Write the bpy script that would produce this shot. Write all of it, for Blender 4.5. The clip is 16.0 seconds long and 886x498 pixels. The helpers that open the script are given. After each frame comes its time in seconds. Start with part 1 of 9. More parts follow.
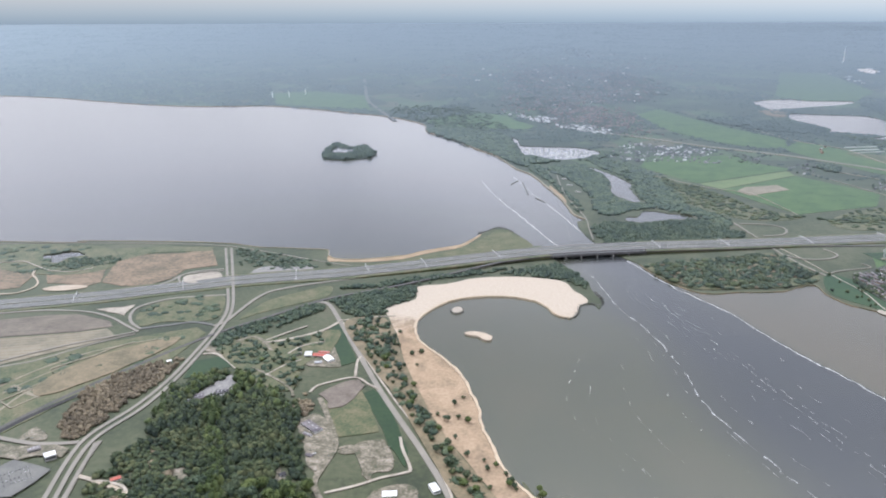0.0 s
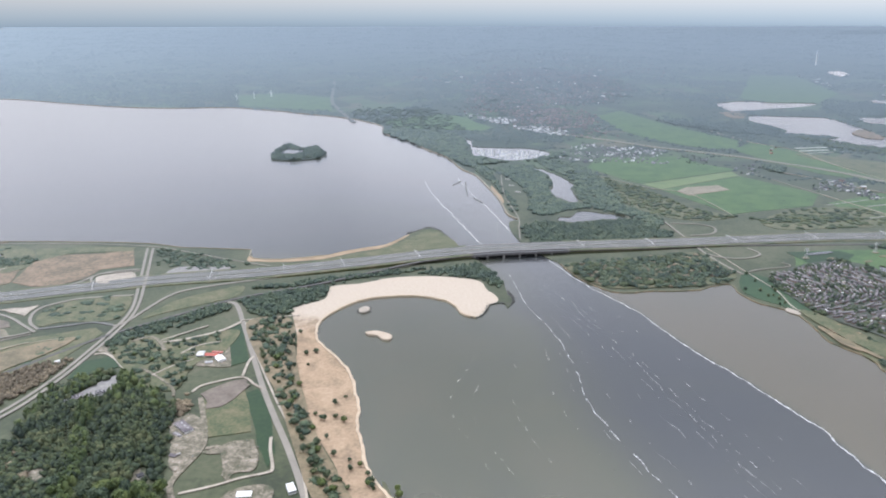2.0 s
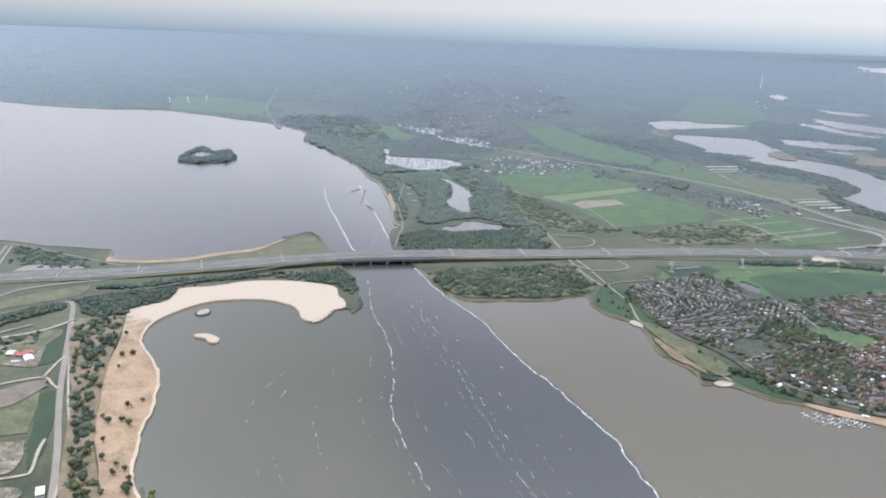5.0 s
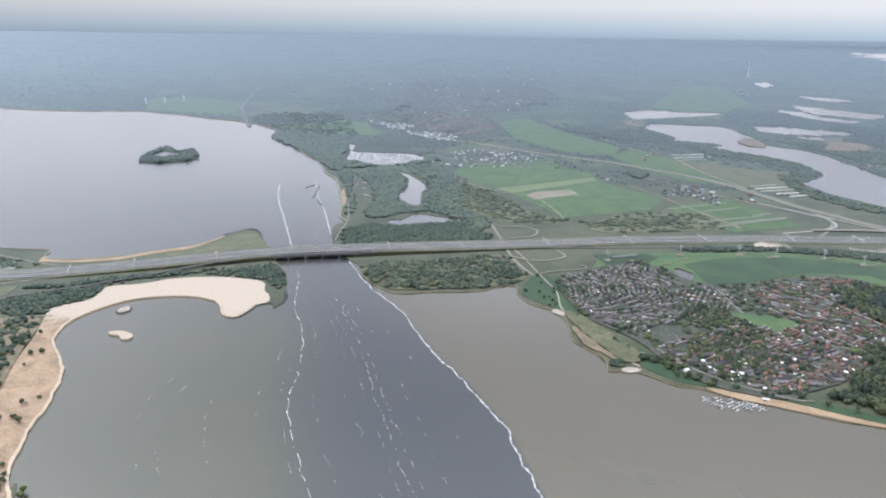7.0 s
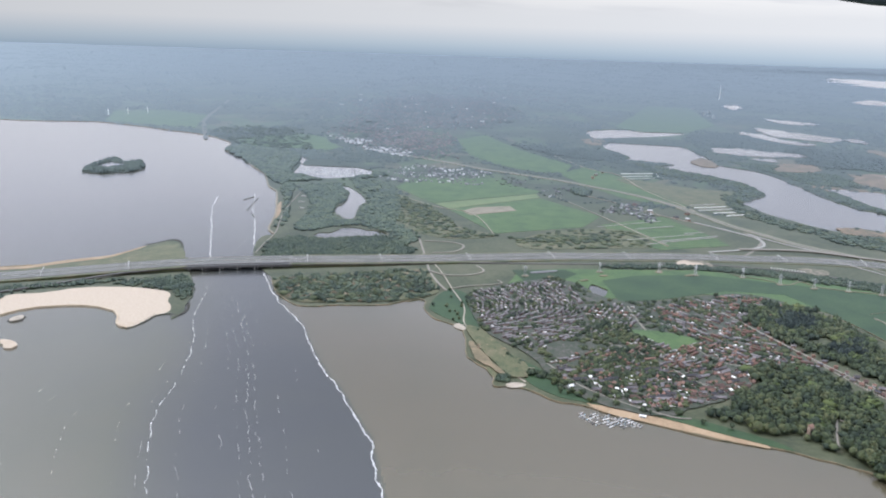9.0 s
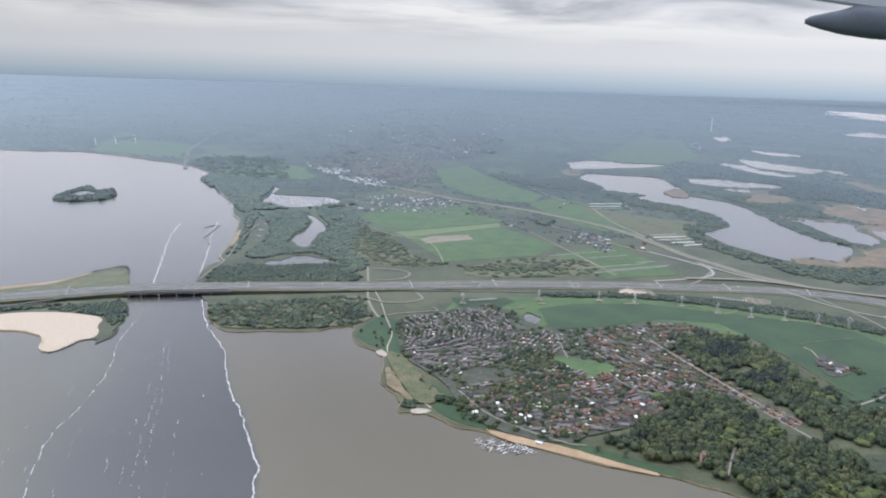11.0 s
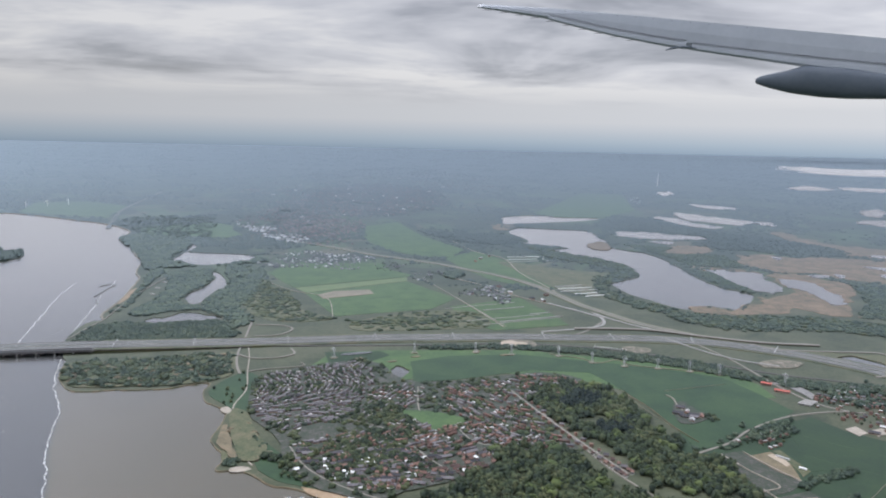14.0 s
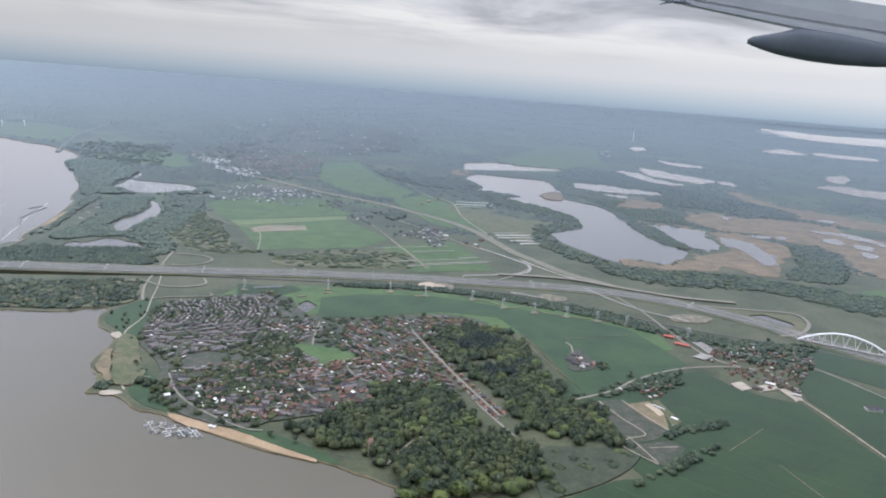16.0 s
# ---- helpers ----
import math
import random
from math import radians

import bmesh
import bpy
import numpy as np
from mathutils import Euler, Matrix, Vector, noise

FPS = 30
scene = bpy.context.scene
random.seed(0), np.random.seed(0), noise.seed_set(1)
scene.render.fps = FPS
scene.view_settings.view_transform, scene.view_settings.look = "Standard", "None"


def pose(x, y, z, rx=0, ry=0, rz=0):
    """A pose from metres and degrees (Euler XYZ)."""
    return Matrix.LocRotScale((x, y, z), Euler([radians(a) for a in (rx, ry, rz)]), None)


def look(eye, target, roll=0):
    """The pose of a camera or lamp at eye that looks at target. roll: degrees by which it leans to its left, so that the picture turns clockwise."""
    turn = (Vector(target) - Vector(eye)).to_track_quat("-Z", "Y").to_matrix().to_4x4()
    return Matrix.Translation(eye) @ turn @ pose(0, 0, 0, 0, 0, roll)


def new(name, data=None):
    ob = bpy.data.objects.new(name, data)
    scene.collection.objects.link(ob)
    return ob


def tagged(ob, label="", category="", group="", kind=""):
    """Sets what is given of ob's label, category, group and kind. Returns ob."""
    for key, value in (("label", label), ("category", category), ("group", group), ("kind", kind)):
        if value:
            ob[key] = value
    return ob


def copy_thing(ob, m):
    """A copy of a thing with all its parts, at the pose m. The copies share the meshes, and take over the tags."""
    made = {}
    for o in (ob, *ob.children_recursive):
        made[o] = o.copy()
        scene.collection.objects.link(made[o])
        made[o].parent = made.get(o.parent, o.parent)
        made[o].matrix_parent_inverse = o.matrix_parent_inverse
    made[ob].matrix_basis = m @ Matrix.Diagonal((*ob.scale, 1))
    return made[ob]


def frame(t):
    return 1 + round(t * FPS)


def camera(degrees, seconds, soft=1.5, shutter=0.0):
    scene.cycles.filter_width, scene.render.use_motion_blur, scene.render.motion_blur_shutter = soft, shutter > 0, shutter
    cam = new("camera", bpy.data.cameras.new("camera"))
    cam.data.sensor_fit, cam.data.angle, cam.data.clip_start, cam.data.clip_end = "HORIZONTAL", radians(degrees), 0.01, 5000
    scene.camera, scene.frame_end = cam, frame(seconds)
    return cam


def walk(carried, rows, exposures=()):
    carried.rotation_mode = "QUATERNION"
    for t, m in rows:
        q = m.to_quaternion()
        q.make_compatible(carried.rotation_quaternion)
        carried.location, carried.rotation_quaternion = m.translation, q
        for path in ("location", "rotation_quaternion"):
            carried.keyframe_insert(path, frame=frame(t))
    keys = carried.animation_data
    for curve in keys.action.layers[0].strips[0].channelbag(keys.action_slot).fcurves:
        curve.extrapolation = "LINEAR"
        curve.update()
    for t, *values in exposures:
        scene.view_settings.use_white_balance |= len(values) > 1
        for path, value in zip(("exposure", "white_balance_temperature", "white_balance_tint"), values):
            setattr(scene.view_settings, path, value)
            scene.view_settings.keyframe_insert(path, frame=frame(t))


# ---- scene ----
cam = camera(60.8, 16.0, soft=2.0)
PATH = [
    (0, (4.515, -0.818, 123.184), (4.487, 1.084, 122.566), -0.2),
    (0.5, (13.329, -0.135, 122.648), (13.306, 1.766, 122.029), -0.2),
    (1, (21.731, -0.143, 122.199), (21.712, 1.759, 121.58), -0.2),
    (1.5, (30.561, 0.529, 121.528), (30.547, 2.431, 120.911), -0.3),
    (2, (39.833, 1.318, 120.475), (39.828, 3.222, 119.866), -0.1),
    (2.5, (48.381, 2.473, 119.637), (48.393, 4.381, 119.037), 0.3),
    (3, (57.327, 2.361, 119.055), (57.351, 4.27, 118.46), 0.5),
    (3.5, (65.969, 2.767, 118.345), (66.005, 4.679, 117.759), 0.5),
    (4, (74.723, 3.633, 117.4), (74.774, 5.548, 116.823), 1.1),
    (4.5, (83.401, 3.972, 117.098), (83.475, 5.886, 116.524), 2.2),
    (7, (127.501, 3.022, 115.717), (127.559, 4.934, 115.132), 0.7),
    (7.5, (136.019, 3.547, 115.071), (136.083, 5.465, 114.508), 0.8),
    (8, (144.468, 3.614, 114.55), (144.553, 5.536, 114.003), 1.9),
    (8.5, (153.809, 4.122, 113.928), (153.899, 6.045, 113.386), 1.8),
    (11, (198.386, -0.1, 113.708), (198.451, 1.845, 113.248), 1.8),
    (11.5, (206.997, -0.024, 113.54), (207.078, 1.931, 113.126), 2.7),
    (12, (215.47, 0.898, 112.707), (215.581, 2.856, 112.314), 3.3),
    (12.5, (224.178, 1.035, 112.141), (224.304, 3.003, 111.804), 3.5),
    (13, (232.996, 1.659, 111.819), (233.127, 3.637, 111.557), 2.8),
    (13.5, (241.599, 1.691, 111.28), (241.729, 3.671, 111.027), 2.0),
    (14, (250.106, 1.73, 110.502), (250.235, 3.703, 110.197), 1.2),
    (14.5, (258.676, 1.785, 110.039), (258.808, 3.75, 109.691), 1.4),
    (15, (267.219, 1.982, 109.368), (267.362, 3.94, 108.985), 2.0),
    (15.5, (275.454, 2.06, 108.884), (275.612, 4.008, 108.46), 3.3),
    (16, (284.212, 2.218, 108.337), (284.386, 4.16, 107.895), 4.5),
]
walk(cam, [(t, look(eye, target, roll)) for t, eye, target, roll in PATH], [(0, 0.26), (4.5, 0.28), (8.5, 0.22), (11, 0.13), (12.5, 0.0), (13.5, -0.1), (14.5, -0.04), (16, 0.08)])
# The whole place is laid out at one eighth of its true size: an eye 980 m up becomes 122 m.

# ---- world and sun ----
def links_of(tree):
    """A short hand for making and wiring nodes."""
    def add(kind, **fields):
        node = tree.nodes.new(kind)
        for key, value in fields.items():
            if key == "op":
                node.operation = value
            elif key == "blend":
                node.blend_type = value
            elif key == "data":
                node.data_type = value
        return node

    def wire(a, b):
        tree.links.new(a, b)

    def put(socket, value):
        if isinstance(value, (int, float, tuple)):
            socket.default_value = value
        else:
            tree.links.new(value, socket)

    def calc(op, a, b=0.0, c=0.0):
        node = add("ShaderNodeMath", op=op)
        put(node.inputs[0], a)
        put(node.inputs[1], b)
        put(node.inputs[2], c)
        return node.outputs[0]

    def smooth(value, low, high):
        node = add("ShaderNodeMapRange")
        node.interpolation_type = "SMOOTHSTEP"
        put(node.inputs[0], value)
        put(node.inputs[1], low)
        put(node.inputs[2], high)
        return node.outputs[0]

    def blend(fac, a, b, how="MIX"):
        node = add("ShaderNodeMix", data="RGBA", blend=how)
        put(node.inputs[0], fac)
        put(node.inputs[6], a)
        put(node.inputs[7], b)
        return node.outputs[2]

    def ramp(fac, stops):
        node = add("ShaderNodeValToRGB")
        marks = node.color_ramp.elements
        while len(marks) < len(stops):
            marks.new(0.5)
        for mark, (at, colour) in zip(marks, stops):
            mark.position, mark.color = at, (*colour, 1)
        put(node.inputs[0], fac)
        return node.outputs[0]

    def cloudy(vector, scale, detail=4.0, rough=0.55, distort=0.0):
        node = add("ShaderNodeTexNoise")
        put(node.inputs["Vector"], vector)
        node.inputs["Scale"].default_value = scale
        node.inputs["Detail"].default_value = detail
        node.inputs["Roughness"].default_value = rough
        node.inputs["Distortion"].default_value = distort
        return node.outputs["Fac"]

    return add, wire, calc, smooth, blend, ramp, cloudy


def smooth_line(value, low, high):
    node = world.node_tree.nodes.new("ShaderNodeMapRange")
    world.node_tree.links.new(value, node.inputs[0])
    node.inputs[1].default_value, node.inputs[2].default_value = low, high
    return node.outputs[0]


SUN_TURN, SUN_HEIGHT = radians(-52), radians(42)
world = bpy.data.worlds.new("overcast")
scene.world = world
world.use_nodes = True
world.node_tree.nodes.clear()
add, wire, calc, smooth, blend, ramp, cloudy = links_of(world.node_tree)
coord = add("ShaderNodeTexCoord")
split = add("ShaderNodeSeparateXYZ")
wire(coord.outputs["Generated"], split.inputs[0])
rise = split.outputs[2]
# Cloud deck: a level sheet, so that its folds draw together towards the horizon.
lift = calc("MAXIMUM", calc("ADD", rise, 0.12), 0.05)
flat = add("ShaderNodeCombineXYZ")
wire(calc("DIVIDE", split.outputs[0], lift), flat.inputs[0])
wire(calc("DIVIDE", split.outputs[1], lift), flat.inputs[1])
stretch = add("ShaderNodeMapping")
stretch.inputs["Location"].default_value = (4.3, 2.6, 0.0)
stretch.inputs["Rotation"].default_value = (0, 0, radians(-14))
stretch.inputs["Scale"].default_value = (0.8, 1.0, 1.0)
wire(flat.outputs[0], stretch.inputs[0])
folds = cloudy(stretch.outputs[0], 0.72, 5.0, 0.55, 0.5)
fine = cloudy(stretch.outputs[0], 2.6, 4.0, 0.6, 0.3)
deck = calc("ADD", calc("MULTIPLY", folds, 0.86), calc("MULTIPLY", fine, 0.14))
# A thick grey mass hangs overhead, thinner and brighter towards the horizon.
deck = calc("SUBTRACT", calc("ADD", deck, 0.035), calc("MULTIPLY", smooth(rise, 0.1, 0.185), 0.11))
clouds = ramp(deck, [(0.36, (0.25, 0.257, 0.297)), (0.44, (0.355, 0.363, 0.412)), (0.5, (0.49, 0.495, 0.548)), (0.55, (0.575, 0.578, 0.628)), (0.63, (0.74, 0.73, 0.75))])
# An overcast sky is three times brighter overhead than low down.
bright = calc("ADD", 1.0, calc("MULTIPLY", smooth(rise, 0.4, 0.98), 6.2))
sky = add("ShaderNodeTexSky")
sky.sky_type, sky.sun_disc = "NISHITA", False
sky.sun_elevation, sky.sun_rotation = SUN_HEIGHT, SUN_TURN
veiled = blend(0.012, clouds, sky.outputs[0])
lit = add("ShaderNodeVectorMath", op="SCALE")
wire(veiled, lit.inputs[0])
wire(bright, lit.inputs["Scale"])
# Dim air along the horizon, paler just above it.
low_air = ramp(smooth_line(rise, -0.05, 0.1), [(0.0, (0.24, 0.31, 0.4)), (0.187, (0.29, 0.37, 0.47)), (0.22, (0.325, 0.41, 0.51)), (0.28, (0.405, 0.48, 0.565)), (0.333, (0.47, 0.525, 0.595)), (0.387, (0.54, 0.575, 0.63)), (0.44, (0.595, 0.615, 0.655)), (1.0, (0.64, 0.645, 0.67))])
full = blend(smooth(rise, 0.025, 0.085), low_air, lit.outputs[0])
# The air is paler towards the east.
side = add("ShaderNodeVectorMath", op="SCALE")
wire(full, side.inputs[0])
paler = calc("ADD", 1.0, calc("MULTIPLY", split.outputs[0], 0.28))
# Sky brightened in the west, well above the horizon, to lighten the water.
west_boost = calc("MULTIPLY", smooth(calc("MULTIPLY", split.outputs[0], -1.0), 0.05, 0.5), smooth(rise, 0.2, 0.45))
wire(calc("ADD", paler, calc("MULTIPLY", west_boost, 0.75)), side.inputs["Scale"])
back = add("ShaderNodeBackground")
wire(side.outputs[0], back.inputs[0])
back.inputs[1].default_value = 1.0
out = add("ShaderNodeOutputWorld")
wire(back.outputs[0], out.inputs[0])

sun = new("sun", bpy.data.lights.new("sun", "SUN"))
sun.data.energy, sun.data.angle, sun.data.color = 1.1, radians(14), (1.0, 0.96, 0.9)
sun.matrix_world = look((0, 0, 0), (-math.sin(SUN_TURN) * math.cos(SUN_HEIGHT), -math.cos(SUN_TURN) * math.cos(SUN_HEIGHT), -math.sin(SUN_HEIGHT)))


# ---- materials ----
def surface(name, stops, size=6.0, grain=0.5, rough=0.9, bump=0.15, haze_gloss=0.08, mottle=0.35, level=False, island=0.0, single=0.0, metal=0.0, parcels=False):
    """A ground, leaf or wall material. stops: colours from the low to the high end of a noise of that size; grain: the
    size of the fine noise; haze_gloss: a pale gloss that imitates distance haze, stronger at low looks; level: it
    ignores how faces tilt; island, single: how far pieces of a mesh, or objects, differ in tone."""
    m = bpy.data.materials.new(name)
    m.use_nodes = True
    m.node_tree.nodes.clear()
    add, wire, calc, smooth, blend, ramp, cloudy = links_of(m.node_tree)
    place = add("ShaderNodeNewGeometry")
    big = cloudy(place.outputs["Position"], 1.0 / size, 5.0, 0.6, 0.4)
    small = cloudy(place.outputs["Position"], 1.0 / grain, 3.0, 0.6)
    mixed = calc("ADD", calc("MULTIPLY", big, 1.0 - mottle), calc("MULTIPLY", small, mottle))
    if island:
        mixed = calc("ADD", mixed, calc("MULTIPLY", calc("SUBTRACT", place.outputs["Random Per Island"], 0.5), island))
    if single:
        info = add("ShaderNodeObjectInfo")
        mixed = calc("ADD", mixed, calc("MULTIPLY", calc("SUBTRACT", info.outputs["Random"], 0.5), single))
    n = len(stops)
    colour = ramp(mixed, [(0.37 + 0.26 * i / max(n - 1, 1), c) for i, c in enumerate(stops)])
    if parcels:
        # far fields of their own tone each, between woods
        spread = add("ShaderNodeMapping")
        spread.inputs["Rotation"].default_value = (0, 0, radians(24))
        spread.inputs["Scale"].default_value = (1 / 26, 1 / 48, 0.0)
        wire(place.outputs["Position"], spread.inputs[0])
        cells = add("ShaderNodeTexVoronoi")
        cells.inputs["Scale"].default_value = 1.0
        wire(spread.outputs[0], cells.inputs["Vector"])
        tone = add("ShaderNodeSeparateColor")
        wire(cells.outputs["Color"], tone.inputs[0])
        fields = ramp(tone.outputs[0], [(0.0, (0.026, 0.04, 0.02)), (0.35, (0.04, 0.066, 0.028)), (0.65, (0.055, 0.082, 0.036)), (0.8, (0.034, 0.044, 0.026)), (1.0, (0.085, 0.08, 0.05))])
        woods = cloudy(place.outputs["Position"], 1 / 120, 6.0, 0.62, 0.7)
        fields = blend(smooth(woods, 0.46, 0.52), fields, (0.024, 0.035, 0.02, 1))
        far = add("ShaderNodeSeparateXYZ")
        wire(place.outputs["Position"], far.inputs[0])
        share = smooth(far.outputs[1], 420.0, 700.0)
        colour = blend(share, colour, fields)
    body = add("ShaderNodeBsdfPrincipled")
    wire(colour, body.inputs["Base Color"])
    body.inputs["Roughness"].default_value = rough
    body.inputs["Metallic"].default_value = metal
    body.inputs["Specular IOR Level"].default_value = 0.25
    if bump:
        relief = add("ShaderNodeBump")
        relief.inputs["Strength"].default_value = 0.6
        relief.inputs["Distance"].default_value = bump
        wire(small, relief.inputs["Height"])
        wire(relief.outputs[0], body.inputs["Normal"])
    out = add("ShaderNodeOutputMaterial")
    # Distance haze is imitated by a gloss that grows at low looking angles.
    if haze_gloss:
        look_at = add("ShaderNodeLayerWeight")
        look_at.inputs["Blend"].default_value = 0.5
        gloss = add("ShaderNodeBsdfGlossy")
        gloss.inputs["Color"].default_value = HAZE_TINT
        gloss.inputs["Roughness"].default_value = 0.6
        # the same haze on every face, as if it lay flat
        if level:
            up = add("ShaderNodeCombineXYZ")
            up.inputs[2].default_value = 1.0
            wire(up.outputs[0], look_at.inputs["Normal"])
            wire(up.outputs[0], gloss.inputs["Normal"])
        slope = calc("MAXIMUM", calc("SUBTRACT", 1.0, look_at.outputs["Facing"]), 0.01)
        amount = calc("SUBTRACT", 1.0, calc("EXPONENT", calc("MULTIPLY", -1.0, calc("POWER", calc("DIVIDE", haze_gloss * 1.32, slope), 1.5))))
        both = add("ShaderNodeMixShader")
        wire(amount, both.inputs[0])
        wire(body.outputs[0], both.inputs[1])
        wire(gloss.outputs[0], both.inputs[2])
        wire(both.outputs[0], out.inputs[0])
    else:
        wire(body.outputs[0], out.inputs[0])
    return m


# Tint of the imitated haze, shared by ground, leaves and walls.
HAZE_TINT = (0.166, 0.207, 0.239, 1)
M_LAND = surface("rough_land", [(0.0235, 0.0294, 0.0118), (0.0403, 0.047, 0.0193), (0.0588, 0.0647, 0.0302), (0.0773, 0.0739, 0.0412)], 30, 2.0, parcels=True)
M_GRASS = surface("grass", [(0.0324, 0.0652, 0.018), (0.0474, 0.0903, 0.0234), (0.0647, 0.107, 0.0296)], 14, 1.5)
M_GRASS_DEEP = surface("deep_grass", [(0.00901, 0.0244, 0.00546), (0.0136, 0.0329, 0.00722), (0.0193, 0.0402, 0.00918)], 20, 1.5)
M_GRASS_NEAR = surface("polder_grass", [(0.012, 0.033, 0.00886), (0.0192, 0.0457, 0.0122), (0.0288, 0.0572, 0.0163)], 16, 1.5)
M_GRASS_PALE = surface("pale_grass", [(0.0714, 0.109, 0.042), (0.101, 0.139, 0.0504), (0.126, 0.151, 0.0672)], 12, 1.0)
M_ROUGH_GRASS = surface("rough_grass", [(0.0327, 0.0473, 0.0172), (0.0645, 0.0731, 0.0292), (0.0946, 0.0903, 0.043), (0.129, 0.107, 0.0602)], 8, 0.9, mottle=0.45)
M_DRY = surface("dry_grass", [(0.0813, 0.0702, 0.037), (0.141, 0.111, 0.0628), (0.192, 0.148, 0.0889)], 8, 0.8)
M_REED = surface("rust_reed", [(0.063, 0.0588, 0.0317), (0.113, 0.084, 0.0484), (0.168, 0.116, 0.0704), (0.202, 0.147, 0.0968)], 12, 1.8, mottle=0.45)
M_BALLAST = surface("ballast", [(0.05, 0.045, 0.04), (0.085, 0.076, 0.068)], 4, 0.5)
M_SOIL = surface("bare_soil", [(0.084, 0.0672, 0.0504), (0.126, 0.101, 0.0798), (0.16, 0.134, 0.105)], 8, 1.0)
M_TAN = surface("stubble", [(0.143, 0.128, 0.0892), (0.193, 0.167, 0.118), (0.229, 0.2, 0.143)], 8, 0.8)
M_SAND = surface("sand", [(0.182, 0.123, 0.0713), (0.261, 0.186, 0.111), (0.333, 0.246, 0.158)], 16, 1.0)
M_PALE_SAND = surface("pale_sand", [(0.279, 0.224, 0.163), (0.356, 0.294, 0.221), (0.402, 0.341, 0.267)], 14, 1.2)
M_WET_SAND = surface("wet_sand", [(0.32, 0.25, 0.17), (0.42, 0.34, 0.24)], 5, 0.7, rough=0.5)
M_GRAVEL = surface("pale_gravel", [(0.2, 0.172, 0.135), (0.29, 0.255, 0.205), (0.36, 0.32, 0.265)], 4, 0.5)
M_SITE = surface("trodden_site", [(0.05, 0.054, 0.028), (0.085, 0.078, 0.048), (0.13, 0.112, 0.078), (0.19, 0.162, 0.122), (0.28, 0.245, 0.198)], 3.2, 0.6, mottle=0.42)
M_SCRUB = surface("dark_scrub", [(0.014, 0.023, 0.01), (0.028, 0.036, 0.016), (0.046, 0.05, 0.027)], 6, 1.0, mottle=0.45)
M_PAVED = surface("grey_paving", [(0.11, 0.105, 0.1), (0.19, 0.182, 0.17), (0.27, 0.255, 0.235)], 2.2, 0.5, mottle=0.5)
M_ROAD = surface("asphalt", [(0.085, 0.083, 0.076), (0.112, 0.109, 0.1), (0.14, 0.134, 0.12)], 9, 0.6)
M_LANE = surface("worn_lane", [(0.16, 0.146, 0.122), (0.21, 0.19, 0.157)], 6, 0.5)
M_LINE = surface("road_paint", [(0.6, 0.6, 0.58), (0.75, 0.75, 0.73)], 2, 0.3)
M_CONCRETE = surface("concrete", [(0.24, 0.235, 0.22), (0.34, 0.33, 0.31)], 3, 0.3)
# A darker concrete for bridge girders and the railway deck.
M_DARK_CONCRETE = surface("dark_concrete", [(0.1, 0.1, 0.1), (0.17, 0.165, 0.16)], 3, 0.3)
M_STEEL = surface("galvanised_steel", [(0.4, 0.41, 0.42), (0.52, 0.53, 0.54)], 1.0, 0.2, rough=0.5, metal=0.4, haze_gloss=0.06)
M_DULL_STEEL = surface("weathered_steel", [(0.2, 0.205, 0.21), (0.28, 0.285, 0.29)], 1.0, 0.2, rough=0.6, haze_gloss=0.06)
M_WHITE_STEEL = surface("white_painted_steel", [(0.66, 0.67, 0.68), (0.78, 0.79, 0.8)], 1.0, 0.2, rough=0.45, haze_gloss=0.06)
M_ROCK = surface("dark_rock", [(0.05, 0.05, 0.045), (0.12, 0.115, 0.1)], 1.2, 0.3)
M_FOAM = surface("foam", [(0.2, 0.21, 0.21), (0.5, 0.51, 0.51)], 3, 0.4, haze_gloss=0.04)
M_STREAK = surface("thin_foam", [(0.09, 0.094, 0.092), (0.2, 0.205, 0.2), (0.42, 0.425, 0.42)], 5, 0.5, haze_gloss=0.04)
M_WOOD_DECK = surface("weathered_planks", [(0.3, 0.28, 0.25), (0.42, 0.4, 0.37)], 1.0, 0.2)
M_GARDEN = surface("gardens_and_paving", [(0.0158, 0.0274, 0.0115), (0.0302, 0.0389, 0.0202), (0.0504, 0.049, 0.036), (0.0864, 0.0806, 0.0684)], 4, 0.8, mottle=0.5)

# Crowns take the imitated haze as flat ground does; dark and far leaves more.
LEAF = dict(size=11.0, grain=1.4, bump=0.1, level=True, island=0.2, haze_gloss=0.066, mottle=0.4)
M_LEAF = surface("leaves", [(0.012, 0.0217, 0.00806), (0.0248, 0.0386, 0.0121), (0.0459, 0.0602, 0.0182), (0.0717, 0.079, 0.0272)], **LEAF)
M_LEAF_DARK = surface("dark_leaves", [(0.0225, 0.0378, 0.0204), (0.0425, 0.0647, 0.03), (0.075, 0.0952, 0.0444)], **{**LEAF, "haze_gloss": 0.08})
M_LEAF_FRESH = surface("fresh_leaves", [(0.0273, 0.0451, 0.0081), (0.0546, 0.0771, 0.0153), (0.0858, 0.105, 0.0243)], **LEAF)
M_LEAF_FAR = surface("far_leaves", [(0.025, 0.037, 0.023), (0.036, 0.051, 0.029), (0.05, 0.066, 0.035)], **{**LEAF, "size": 90.0, "island": 0.05, "haze_gloss": 0.094})
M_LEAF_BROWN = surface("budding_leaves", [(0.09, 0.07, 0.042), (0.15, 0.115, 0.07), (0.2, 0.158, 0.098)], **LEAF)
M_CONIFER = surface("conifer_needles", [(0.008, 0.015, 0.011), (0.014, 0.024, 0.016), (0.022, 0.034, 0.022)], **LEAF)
M_BARK = surface("bark", [(0.05, 0.04, 0.03), (0.11, 0.09, 0.07)], 0.5, 0.1, haze_gloss=0.05)
